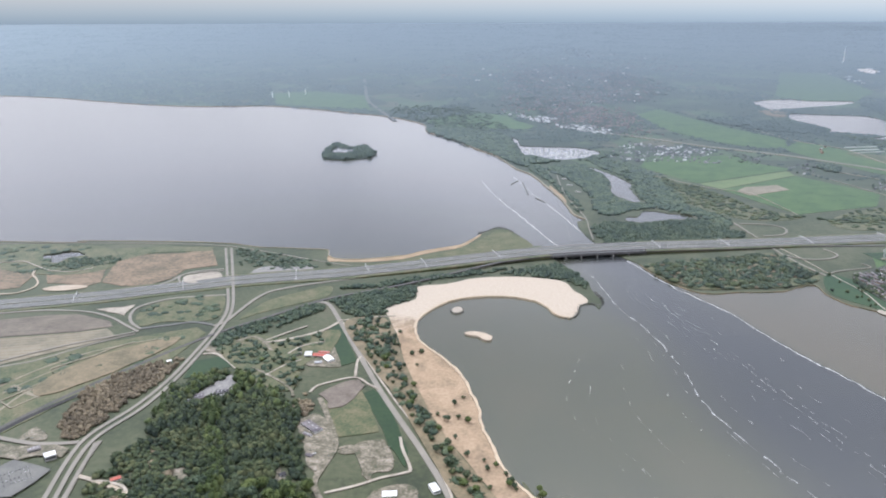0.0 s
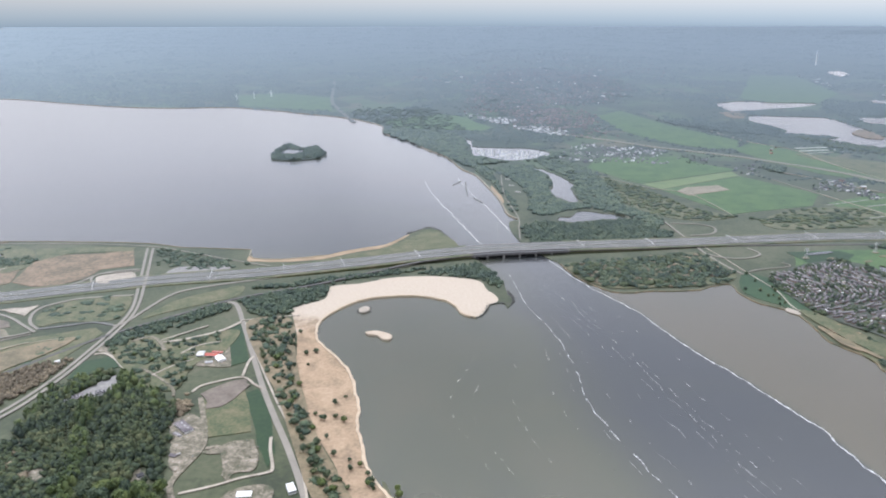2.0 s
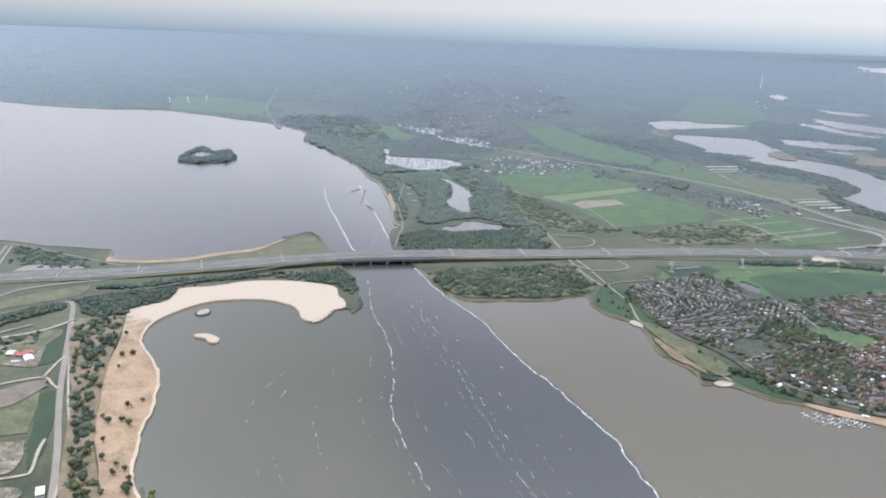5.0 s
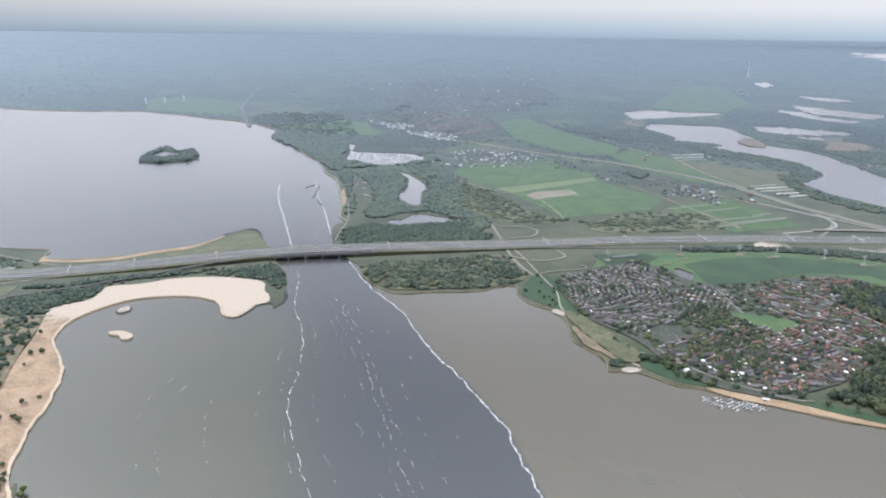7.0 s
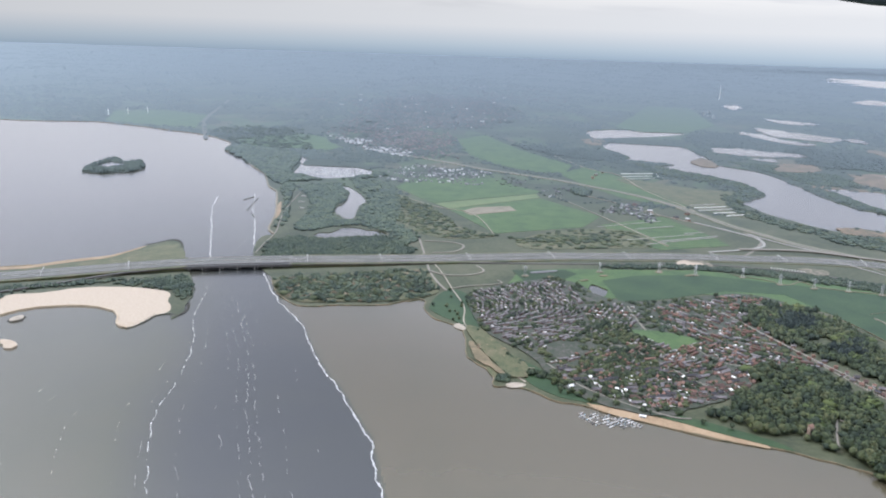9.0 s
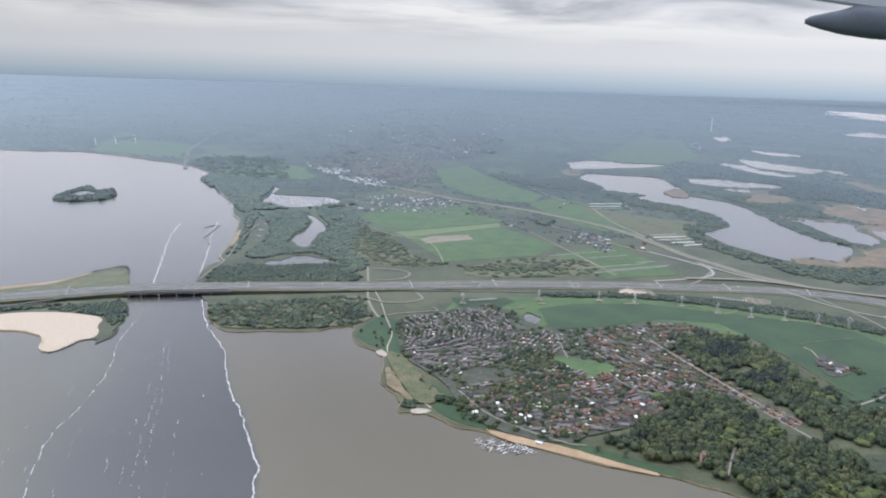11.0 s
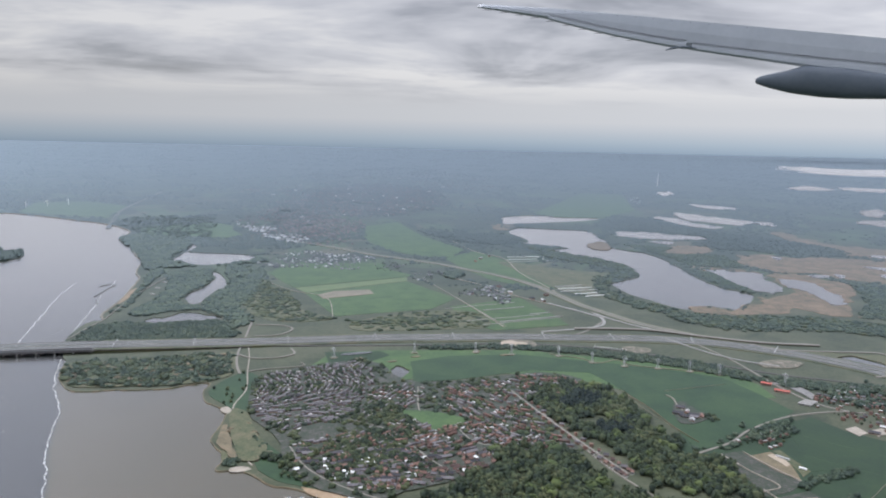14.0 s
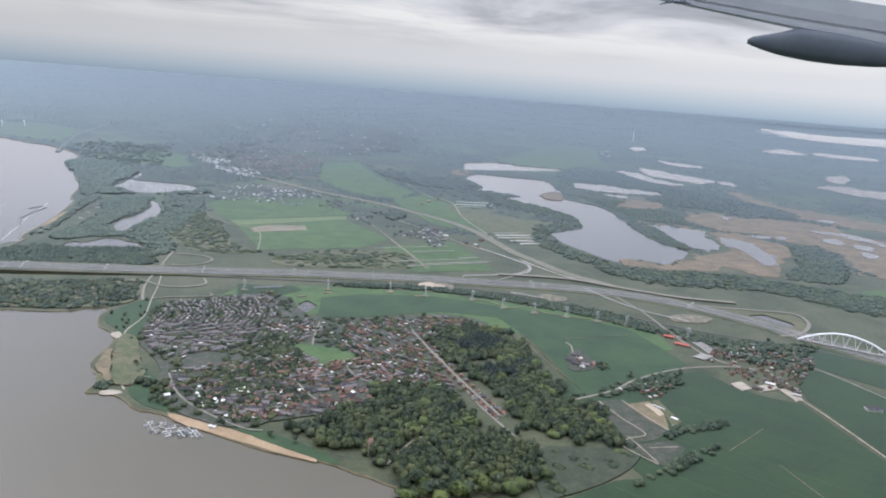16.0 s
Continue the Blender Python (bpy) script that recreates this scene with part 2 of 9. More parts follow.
# Roofs take the imitated haze like flat ground.
ROOF = dict(size=4.0, grain=0.3, bump=0.03, haze_gloss=0.06, mottle=0.3, level=True)
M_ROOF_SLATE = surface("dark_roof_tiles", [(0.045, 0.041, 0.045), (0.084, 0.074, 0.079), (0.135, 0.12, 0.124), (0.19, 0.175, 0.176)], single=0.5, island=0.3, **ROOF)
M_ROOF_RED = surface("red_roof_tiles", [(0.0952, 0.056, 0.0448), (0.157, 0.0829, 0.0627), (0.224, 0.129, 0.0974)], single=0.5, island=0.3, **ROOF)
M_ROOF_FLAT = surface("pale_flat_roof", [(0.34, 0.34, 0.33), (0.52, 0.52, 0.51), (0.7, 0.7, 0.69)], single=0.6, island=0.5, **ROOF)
# The far town's roofs take a stronger dose of the imitated haze.
TOWN = dict(size=40.0, grain=3.0, bump=0, haze_gloss=0.088, mottle=0.3, level=True, island=0.4)
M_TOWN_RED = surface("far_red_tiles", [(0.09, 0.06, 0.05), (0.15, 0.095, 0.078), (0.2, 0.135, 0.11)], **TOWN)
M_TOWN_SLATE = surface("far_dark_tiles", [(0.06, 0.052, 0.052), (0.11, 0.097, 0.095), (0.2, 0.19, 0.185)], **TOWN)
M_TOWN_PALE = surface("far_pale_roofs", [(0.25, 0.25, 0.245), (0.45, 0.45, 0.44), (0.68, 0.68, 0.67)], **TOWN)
M_BRICK = surface("brick_wall", [(0.16, 0.1, 0.075), (0.25, 0.17, 0.13), (0.36, 0.28, 0.22)], 1.5, 0.2, single=0.5, haze_gloss=0.06, island=0.3)
M_WHITE_WALL = surface("white_render", [(0.6, 0.59, 0.56), (0.76, 0.75, 0.72)], 2.0, 0.3, haze_gloss=0.05)
M_RED_ROOF = surface("bright_red_sheeting", [(0.3, 0.085, 0.065), (0.4, 0.125, 0.095)], 2.0, 0.3, haze_gloss=0.05)
M_GLASS = surface("window_glass", [(0.03, 0.035, 0.04), (0.05, 0.055, 0.06)], 2.0, 0.3, rough=0.1, bump=0, haze_gloss=0.05)
M_PAINT = surface("vehicle_paint", [(0.03, 0.03, 0.035), (0.3, 0.3, 0.31), (0.75, 0.75, 0.75)], 50.0, 20.0, rough=0.3, bump=0, single=1.1, haze_gloss=0.04)
M_WHITE_PAINT = surface("white_paint", [(0.7, 0.7, 0.7), (0.82, 0.82, 0.82)], 5.0, 0.5, rough=0.3, bump=0, haze_gloss=0.04)
M_HULL = surface("boat_paint", [(0.12, 0.125, 0.135), (0.36, 0.365, 0.37), (0.6, 0.6, 0.6)], 5.0, 0.5, rough=0.35, bump=0, single=0.7, haze_gloss=0.04)
M_RUBBER = surface("rubber", [(0.02, 0.02, 0.02), (0.035, 0.035, 0.035)], 1.0, 0.1, haze_gloss=0.03)
M_BLUE = surface("blue_cloth", [(0.12, 0.3, 0.42), (0.2, 0.4, 0.52)], 1.0, 0.2, haze_gloss=0.04)


def water_material():
    """Silty shallow water with a darker current, ruffled by wind. The silt is a property of the sheet's points."""
    m = bpy.data.materials.new("lake_water")
    m.use_nodes = True
    m.node_tree.nodes.clear()
    add, wire, calc, smooth, blend, ramp, cloudy = links_of(m.node_tree)
    place = add("ShaderNodeNewGeometry")
    silt = add("ShaderNodeAttribute")
    silt.attribute_name = "silt"
    drift = cloudy(place.outputs["Position"], 1 / 38, 4.0, 0.55, 0.8)
    amount = calc("ADD", silt.outputs["Fac"], calc("MULTIPLY", calc("SUBTRACT", drift, 0.5), 0.45))
    colour = ramp(amount, [(0.08, (0.02, 0.025, 0.027)), (0.4, (0.03, 0.034, 0.027)), (0.7, (0.043, 0.047, 0.026)), (1.0, (0.07, 0.062, 0.038))])
    body = add("ShaderNodeBsdfPrincipled")
    wire(colour, body.inputs["Base Color"])
    body.inputs["Roughness"].default_value = 0.12
    body.inputs["IOR"].default_value = 1.33
    body.inputs["Specular IOR Level"].default_value = 0.15
    ripple = cloudy(place.outputs["Position"], 1 / 0.9, 3.0, 0.6, 0.3)
    swell = cloudy(place.outputs["Position"], 1 / 7.0, 3.0, 0.6, 0.3)
    relief = add("ShaderNodeBump")
    relief.inputs["Strength"].default_value = 0.35
    relief.inputs["Distance"].default_value = 0.1
    wire(calc("ADD", calc("MULTIPLY", ripple, 0.3), calc("MULTIPLY", swell, 0.7)), relief.inputs["Height"])
    wire(relief.outputs[0], body.inputs["Normal"])
    # Low looks add a pale gloss, for far sky reflection and imitated haze.
    look_at = add("ShaderNodeLayerWeight")
    look_at.inputs["Blend"].default_value = 0.5
    gloss = add("ShaderNodeBsdfGlossy")
    gloss.inputs["Color"].default_value = (0.87, 0.875, 0.895, 1)
    gloss.inputs["Roughness"].default_value = 0.22
    slope = calc("MAXIMUM", calc("SUBTRACT", 1.0, look_at.outputs["Facing"]), 0.01)
    amount = calc("SUBTRACT", 1.0, calc("EXPONENT", calc("MULTIPLY", -1.0, calc("POWER", calc("DIVIDE", 0.268, slope), 2.8))))
    both = add("ShaderNodeMixShader")
    wire(amount, both.inputs[0])
    wire(body.outputs[0], both.inputs[1])
    wire(gloss.outputs[0], both.inputs[2])
    out = add("ShaderNodeOutputMaterial")
    wire(both.outputs[0], out.inputs[0])
    return m


M_WATER = water_material()


def beach_material():
    """Pale washed sand round the head of the bay, ochre drift sand on the long side, with trodden darker patches."""
    m = bpy.data.materials.new("bay_sand")
    m.use_nodes = True
    m.node_tree.nodes.clear()
    add, wire, calc, smooth, blend, ramp, cloudy = links_of(m.node_tree)
    place = add("ShaderNodeNewGeometry")
    split = add("ShaderNodeSeparateXYZ")
    wire(place.outputs["Position"], split.inputs[0])
    patchy = cloudy(place.outputs["Position"], 1 / 9.0, 5.0, 0.6, 0.5)
    grain = cloudy(place.outputs["Position"], 1 / 1.1, 3.0, 0.6)
    pale = ramp(grain, [(0.35, (0.3, 0.257, 0.205)), (0.65, (0.35, 0.303, 0.245))])
    ochre = ramp(calc("ADD", calc("MULTIPLY", patchy, 0.6), calc("MULTIPLY", grain, 0.4)), [(0.38, (0.15, 0.112, 0.074)), (0.5, (0.235, 0.17, 0.11)), (0.62, (0.29, 0.216, 0.145))])
    share = smooth(calc("ADD", split.outputs[1], calc("MULTIPLY", calc("SUBTRACT", patchy, 0.5), 50.0)), 268.0, 292.0)
    body = add("ShaderNodeBsdfPrincipled")
    wire(blend(share, ochre, pale), body.inputs["Base Color"])
    body.inputs["Roughness"].default_value = 0.95
    relief = add("ShaderNodeBump")
    relief.inputs["Distance"].default_value = 0.03
    wire(grain, relief.inputs["Height"])
    wire(relief.outputs[0], body.inputs["Normal"])
    out = add("ShaderNodeOutputMaterial")
    wire(body.outputs[0], out.inputs[0])
    return m


M_BEACH = beach_material()


# ---- the plan, in metres ----
FAR_SHORE = [(-3600, 1650), (-1500, 1320), (-645.8, 1087.1), (-549.6, 1058.1), (-458, 1012.1), (-372.3, 975.5), (-306.4, 963.3), (-228.2, 967.7), (-164.6, 934.3),
    (-118.7, 903.3), (-75.7, 874.3), (-44.3, 838.5), (-26.2, 805.6), (-21.7, 760.8), (2.9, 723.5), (23.3, 669.6), (41.5, 632.7), (53, 584.1), (63.2, 561.3), (69, 529.3),
    (74.2, 497.3), (76.7, 474.5), (78.1, 449.5), (83.6, 436.7), (77.4, 429.3), (77.7, 408.4), (82.4, 382.4), (88.3, 370)]
EAST_SHORE = [(96.8, 353.8), (101.1, 337), (107, 325.3), (113.7, 316.5), (121.3, 314.4), (131.2, 316.6), (141.2, 316.6), (153.8, 318.1), (161.9, 323.3), (170.3, 324.9),
    (170.2, 313.9), (173.3, 303.5), (179.6, 297), (184.6, 291.9), (185.7, 278.7), (185.2, 264.4), (188.8, 256.3), (193.3, 248.5), (192.7, 239), (197.5, 238.5), (201.6,
    237.6), (207, 232.9), (212.9, 227.1), (219.7, 225.1), (228.8, 219.6), (236.1, 215.1), (246, 209.2), (257, 203.3), (270.7, 199.1), (275.6, 196.9), (283.7, 192.1),
    (293, 186.2), (301.9, 180.6), (345, 150), (470, 70), (700, -200)]
WEST_SHORE = [(120, -300), (60, 60), (26.9, 165.4), (23, 171.1), (18.3, 180.3), (16, 191.6), (13.4, 201.8), (12.7, 212.6), (10.8, 221.7), (7.9, 234.4), (4.6, 242.1),
    (-1.9, 253), (-8, 262.8), (-10.6, 273.3), (-10, 284.5), (-4.5, 296), (3.8, 305.7), (16.3, 310.4), (28.8, 310.4), (38.4, 306.5), (43.8, 300), (47.4, 290.1), (52.7,
    286.6), (56.5, 292.6), (58.6, 300.1), (64.8, 302.7), (66.2, 297), (68.7, 305.3), (67.1, 315.4), (66.7, 328.4), (63.3, 339.9), (59.9, 350.5), (56.3, 359.1), (48.2,
    376.5), (43.8, 393.4), (37.4, 411.7), (29.7, 417.4), (19.5, 405), (8.2, 386.2), (-6.8, 378.3)]
DIKE_SHORE = [(-22.4, 367), (-39.3, 361.5), (-53.7, 361.5), (-59.7, 366.9), (-61.8, 376.2), (-72.6, 378.1), (-86.5, 380), (-98.8, 381), (-119, 387.9), (-150.9, 390.9),
    (-198, 391.9), (-244.3, 390.8), (-700, 420), (-3600, 700)]
POND_NORTH = [(108.5, 590.7), (116.4, 581.9), (121.5, 568.9), (127.8, 552.4), (131.3, 529.2), (127.6, 512.7), (127, 481.1), (120.9, 479.4), (116.9, 487.2),
    (112.6, 500.2), (112.9, 512.2), (116.3, 523.1), (117.6, 546.1), (117.4, 564.5), (112.6, 577.3)]
POND_WOOD = [(107, 433.8), (109.2, 441.7), (115.3, 441.8), (120.7, 451.5), (123.3, 455.7), (132, 454.5), (137.3, 449.1), (145.1, 447.9), (149.1, 441.2), (145.6, 435.9),
    (135.6, 435.7), (127.3, 430.4), (119.2, 427.7), (112.5, 430.1)]
POLDER_LAKE = [(379.7, 846.8), (397.7, 890.5), (420.2, 881.6), (471.6, 867.8), (477.3, 847.2), (473.8, 782.5), (466.4, 742.3), (475.8, 721.9), (492.1, 699),
    (495.9, 639.9), (492.2, 583), (496.3, 542.6), (505.2, 526.1), (506.7, 513.9), (490.4, 488.2), (475.3, 469.2), (467.9, 475), (458.2, 480.5), (443.1, 469.3),
    (431.6, 482), (425.8, 496.9), (416.8, 517.4), (414.3, 543.4), (415.3, 556), (431.1, 569.2), (447, 587.4), (447.1, 616.2), (440.4, 639.9), (423.5, 656.2),
    (401.5, 677.6), (396.3, 714.2), (421.2, 731.1), (411.6, 741.4), (390.5, 754.6), (378, 756.8), (390.5, 777.9), (385.6, 813.3)]
POLDER_LAKE_FAR = [(385.6, 938.5), (395.3, 998.9), (424.9, 1023), (457, 1028.6), (469.4, 1009.8), (500.1, 1008.1), (524.8, 997), (491.8, 967.4), (444.2, 947.5),
    (391.2, 924.6)]
VILLAGE_POND = [(249.1, 342.9), (251.8, 349.6), (256, 347.6), (257.5, 339.9), (254.8, 333.5), (252.1, 332.3)]
WEST_POND = [(-208.4, 367.2), (-202.9, 370.9), (-197.3, 374.7), (-186.6, 369.1), (-188, 364.5), (-192.9, 362.7), (-193.3, 354.7), (-199, 356.4), (-204.5, 362.6)]
SIDE_CANAL = [(478, 363.3), (487.9, 367.7), (494.9, 357.7), (496.6, 350.8), (488.7, 346.2), (481.4, 352)]
MARINA_BASIN = [(57.1, 726.2), (65.3, 713.2), (65.2, 687.6), (75.2, 678.9), (109.8, 674.6), (126.1, 663.7), (132.7, 647.1), (121.8, 633.2), (107.1, 622.2),
    (88.7, 618.9), (72, 639), (64.1, 641.3), (63.7, 672.4)]
ISLAND = [(-105.4, 626.1), (-108.7, 646.3), (-108.1, 673.3), (-101.4, 690.5), (-88.6, 673.1), (-79.1, 678.7), (-67.4, 664.7), (-62.5, 646), (-66.1, 628.3), (-81.5,
    618.7), (-95.7, 618.7)]
ISLAND_POOL = [(-103, 646), (-101, 674), (-90, 664), (-85, 668), (-82, 650), (-91, 642)]
ISLET = [(8.8, 271.2), (12.8, 272.3), (16.8, 270.7), (19.3, 267.6), (18.7, 264.5), (15.9, 265), (13.8, 268.1), (10.5, 269.1)]
ROUND_ISLET = [(3.9, 294.8), (5.3, 297.3), (7.5, 297.3), (8.4, 294.2), (6.7, 291.7), (4.6, 291.7)]
BEACH = [(-23.8, 297.1), (-12.3, 306.9), (-11.7, 322.2), (1.2, 325.9), (14.4, 333.5), (30.6, 335.9), (46.4, 333.6), (56.3, 328.3), (58.5, 317.5), (61.6, 312.6), (62.6,
    304), (58.6, 300.1), (56.5, 292.6), (52.7, 286.6), (47.4, 290.1), (43.8, 300), (38.4, 306.5), (28.8, 310.4), (16.3, 310.4), (3.8, 305.7), (-4.5, 296), (-10, 284.5),
    (-10.6, 273.3), (-8, 262.8), (-1.9, 253), (4.6, 242.1), (7.9, 234.4), (10.8, 221.7), (12.7, 212.6), (13.4, 201.8), (16, 191.6), (18.3, 180.3), (23, 171.1), (26.9,
    165.4), (17.4, 165.3), (11.9, 176.3), (2.4, 196), (-6.9, 216), (-11, 229.4), (-13.4, 246.4), (-16.8, 265.8), (-21.7, 285)]
NORTH_BEACH = [(-59.7, 366.9), (-53.7, 361.5), (-39.3, 361.5), (-22.4, 367), (-6.8, 378.3), (8.2, 386.2), (19.5, 405), (17.7, 397.5), (8.2, 381.2), (-6.6, 372.6), (-22.1,
    361.5), (-38.8, 357.1), (-53.2, 357.9), (-58.3, 357.9)]
TOWN_BEACH = [(221.7, 226.6), (230.5, 222.6), (241.9, 217.1), (254.7, 210.4), (265.3, 204.6), (270.6, 200), (269.1, 198.7), (257.4, 203.7), (246.8, 209.1), (235.7,
    214.7), (226, 220.3)]
SPIT_SAND = [(197.2, 239.8), (200.5, 241.2), (203.9, 238.9), (200.3, 236.8), (197.1, 237.2)]
POINT_SAND = [(182.3, 295.1), (185.4, 296.3), (186.7, 290.7), (185.2, 288.8), (182.9, 291.3)]
RIVER_BEACH = [(72.6, 525.7), (75.6, 508.6), (78.4, 486.4), (77.4, 474.5), (75.4, 486.4), (72.5, 505.4)]
DARK_REED = [(192, 248.5), (191.3, 256.9), (194.3, 254.7), (197.5, 244.3), (196.4, 241.4)]
FIELD_LONG = [(151.6, 588.8), (169.9, 630.8), (242, 633.2), (246, 603.3), (266.3, 580.9), (260.4, 574.1), (179.8, 531.5), (170.8, 546.7)]
FIELD_STRIP = [(180.4, 529.6), (259.9, 571.9), (260.1, 557.2), (189.9, 513.5)]
FIELD_WIDE = [(189.7, 511.8), (260.5, 555.1), (272.1, 533.8), (292.1, 498.6), (273.2, 466.8), (245.6, 457.6), (215.3, 447.3), (201.2, 482.2)]
FIELD_TAN = [(198.4, 506.1), (208.5, 518.7), (233.5, 524.9), (236.5, 510.6), (203.5, 494.4)]
FIELD_NORTH = [(216.9, 884.2), (254.4, 928), (280.7, 806.1), (317.5, 712.1), (302, 671.3), (276.3, 670.4), (241.6, 709), (218, 786.8)]
FIELD_MIDDLE = [(294.8, 662.4), (326.7, 706), (349.7, 644.9), (392.5, 593.7), (388.6, 542.5), (354, 532), (323.6, 565.2), (306.9, 615)]
FIELD_STRIPS = [(286.5, 474.5), (335.8, 501.2), (349.9, 450.9), (353.1, 428.4), (307.3, 415.5), (292.5, 433.9)]
FIELD_FAR = [(-25.7, 835.2), (-7.4, 874.2), (41.7, 898), (64.7, 874.5), (72.6, 837.4), (92.2, 795.7), (77.2, 774.8), (29.7, 787.7), (-12.7, 797.2)]
FIELD_LAKESIDE = [(-260.6, 1108.3), (-199.7, 1136.9), (-117.5, 1077.4), (-98.3, 933.4), (-168.3, 955.8), (-223.5, 978.9)]
FIELD_HAZE = [(445.4, 1055.2), (611.3, 1444.1), (681.7, 1416.3), (614.2, 1119.9), (531.1, 1005.9), (469.7, 1009.3)]
MEADOW_PATH = [(215.9, 372.1), (243.7, 373.5), (248.6, 367.3), (240.1, 357.8), (231, 347.7), (221, 345)]
POLDER_GREEN = [(259.6, 331), (258.7, 356.5), (278, 365.8), (312.2, 369.2), (350.7, 355.9), (377.1, 346.7), (403.6, 332.3), (408.6, 315.4), (415.2, 289.1), (398, 275.1),
    (383.6, 269.5), (373.4, 257.8), (359.2, 252.3), (358.9, 269), (355.7, 296.4), (350.9, 316.8), (342.7, 339.5), (316.2, 343.7), (279.2, 329.3), (259.2, 326.1)]
POLDER_EAST = [(388.8, 233.2), (398.2, 253.9), (402.1, 274), (418.6, 282.9), (424, 268.6), (432.9, 258.8), (445.4, 253), (450.2, 202.7), (447.4, 175.6), (428.5, 181.5),
    (337.4, 177), (338.7, 182.4), (355.9, 193), (366.8, 195.6), (394.9, 213.1), (399.1, 226.9), (411.1, 235.9)]
POLDER_ROADSIDE = [(450.1, 257.5), (457.7, 283.8), (473.2, 289.3), (486, 264.1), (492.4, 243.9), (455.1, 194.5), (452.2, 205.6)]
POLDER_HAMLET = [(465.9, 298.4), (504.4, 332.5), (513.5, 304.3), (515.7, 267.9), (490.8, 270.9), (477.1, 287)]
SHORE_GREEN = [(172.3, 313.6), (181.7, 339.8), (192.3, 328.8), (192, 313), (192.7, 288.8), (201.8, 266.2), (218.2, 242.8), (233.7, 231.1), (244.4, 221.9), (263, 210.3),
    (275.4, 200.4), (275.6, 197.2), (256.7, 208.1), (241.7, 217.8), (222.8, 225.9), (212.6, 231.2), (204.9, 241.4), (202.2, 255.6), (193.5, 276.5), (185.5, 294.3)]
CEMETERY = [(364.4, 247.2), (374.8, 250.1), (385.2, 225.4), (374.7, 218.3), (365.7, 215.7), (366.7, 226.3)]
PADDOCK = [(386.2, 250.3), (389.3, 251), (391.1, 233.4), (386.4, 229.6), (387.3, 238.3)]
ALLOTMENT = [(368, 214.8), (382.7, 219.7), (384.5, 213.8), (376.1, 202.3), (372.1, 203.4), (368.4, 210.4)]
RUST_FIELD_A = [(-167.1, 360.1), (-157, 367.4), (-134.8, 371.2), (-123.8, 378.9), (-115.3, 358.5), (-112.6, 351.6), (-126.1, 345.7), (-128.5, 332.9), (-136.8, 323.1),
    (-148.3, 322.3), (-159.7, 327.4), (-162.5, 343)]
RUST_FIELD_B = [(-193.4, 342.1), (-178.1, 343.8), (-167.2, 350.5), (-160.2, 327.4), (-164.9, 321.5), (-177.5, 325.8), (-184.4, 325.8)]
RUST_FIELD_C = [(-239.3, 352.8), (-222.8, 353.7), (-210, 351.2), (-195.8, 342.1), (-195.5, 327.2), (-194.1, 319.9), (-202, 317.7), (-216.6, 316.2)]
WEST_MEADOW = [(-174.8, 377.9), (-150.6, 381.9), (-123, 380.9), (-122.4, 374.2), (-152.7, 371.3), (-163.6, 358.5)]
BROWN_FIELD = [(-193.5, 278.8), (-182, 282.9), (-163.7, 288.4), (-152.1, 289), (-135.7, 281.5), (-132.4, 276.4), (-146, 271.4), (-172.4, 266.4), (-183.5, 262.7)]
TAN_FIELD = [(-182.2, 260.7), (-171.5, 264.8), (-145.4, 270.3), (-133.9, 274.7), (-127.3, 267.2), (-135.9, 259.5), (-149.9, 249.2), (-158.8, 242.7), (-168.3, 238.3)]
LOOP_GREEN = [(-127.8, 290.5), (-120, 305.1), (-99.4, 311.2), (-93, 293.7), (-95.7, 282.9), (-113.8, 281.6), (-121.3, 277.1)]
LOOP_GREEN_B = [(-83.4, 284.7), (-77.3, 303.3), (-67, 313.5), (-52, 322.8), (-51.3, 310.1), (-64.3, 300.1), (-76.7, 290.7)]
VERGE_WEST = [(-157.9, 241), (-140.3, 255), (-115.4, 267.9), (-98.1, 276.1), (-93, 270.6), (-98.6, 245.9), (-111.8, 228.7), (-123.6, 213.4), (-132.3, 196.5)]
STRIP_GREEN = [(-46.1, 270.9), (-42.2, 282), (-30.4, 246.3), (-36.3, 241.8)]
STRIP_GREEN_B = [(-26.8, 221.4), (-22.5, 225.3), (-17.3, 219.6), (-8.6, 188.4), (-8.8, 180.1), (-14.1, 191.3), (-22.3, 214.1)]
LAWN = [(-88.8, 232.1), (-89.4, 245.9), (-80.2, 249.7), (-74.8, 241.6), (-82.8, 235)]
DRY_FIELD = [(-38.7, 225.2), (-28.4, 230), (-22.3, 214.1), (-17.8, 199), (-29.7, 195.8), (-37.8, 214)]
POOL_PALE = [(-122.7, 335.3), (-109.5, 340.9), (-105.2, 329.2), (-118.3, 326.2)]
ROADWORK_PALE = [(311.1, 395.8), (322.7, 394.8), (326.4, 387.8), (323.5, 381.8), (315.4, 386.7)]
PARK_GREEN = [(-245.1, 381.6), (-184.1, 381.8), (-163.5, 351.5), (-183, 336.7), (-226.2, 349.6)]
CAPE_GREEN = [(22.4, 399.7), (29.4, 412.8), (37.2, 408.4), (46.8, 377.4), (18.3, 369.8), (-24.6, 356.3), (-19.3, 362.4), (3.7, 374.5)]
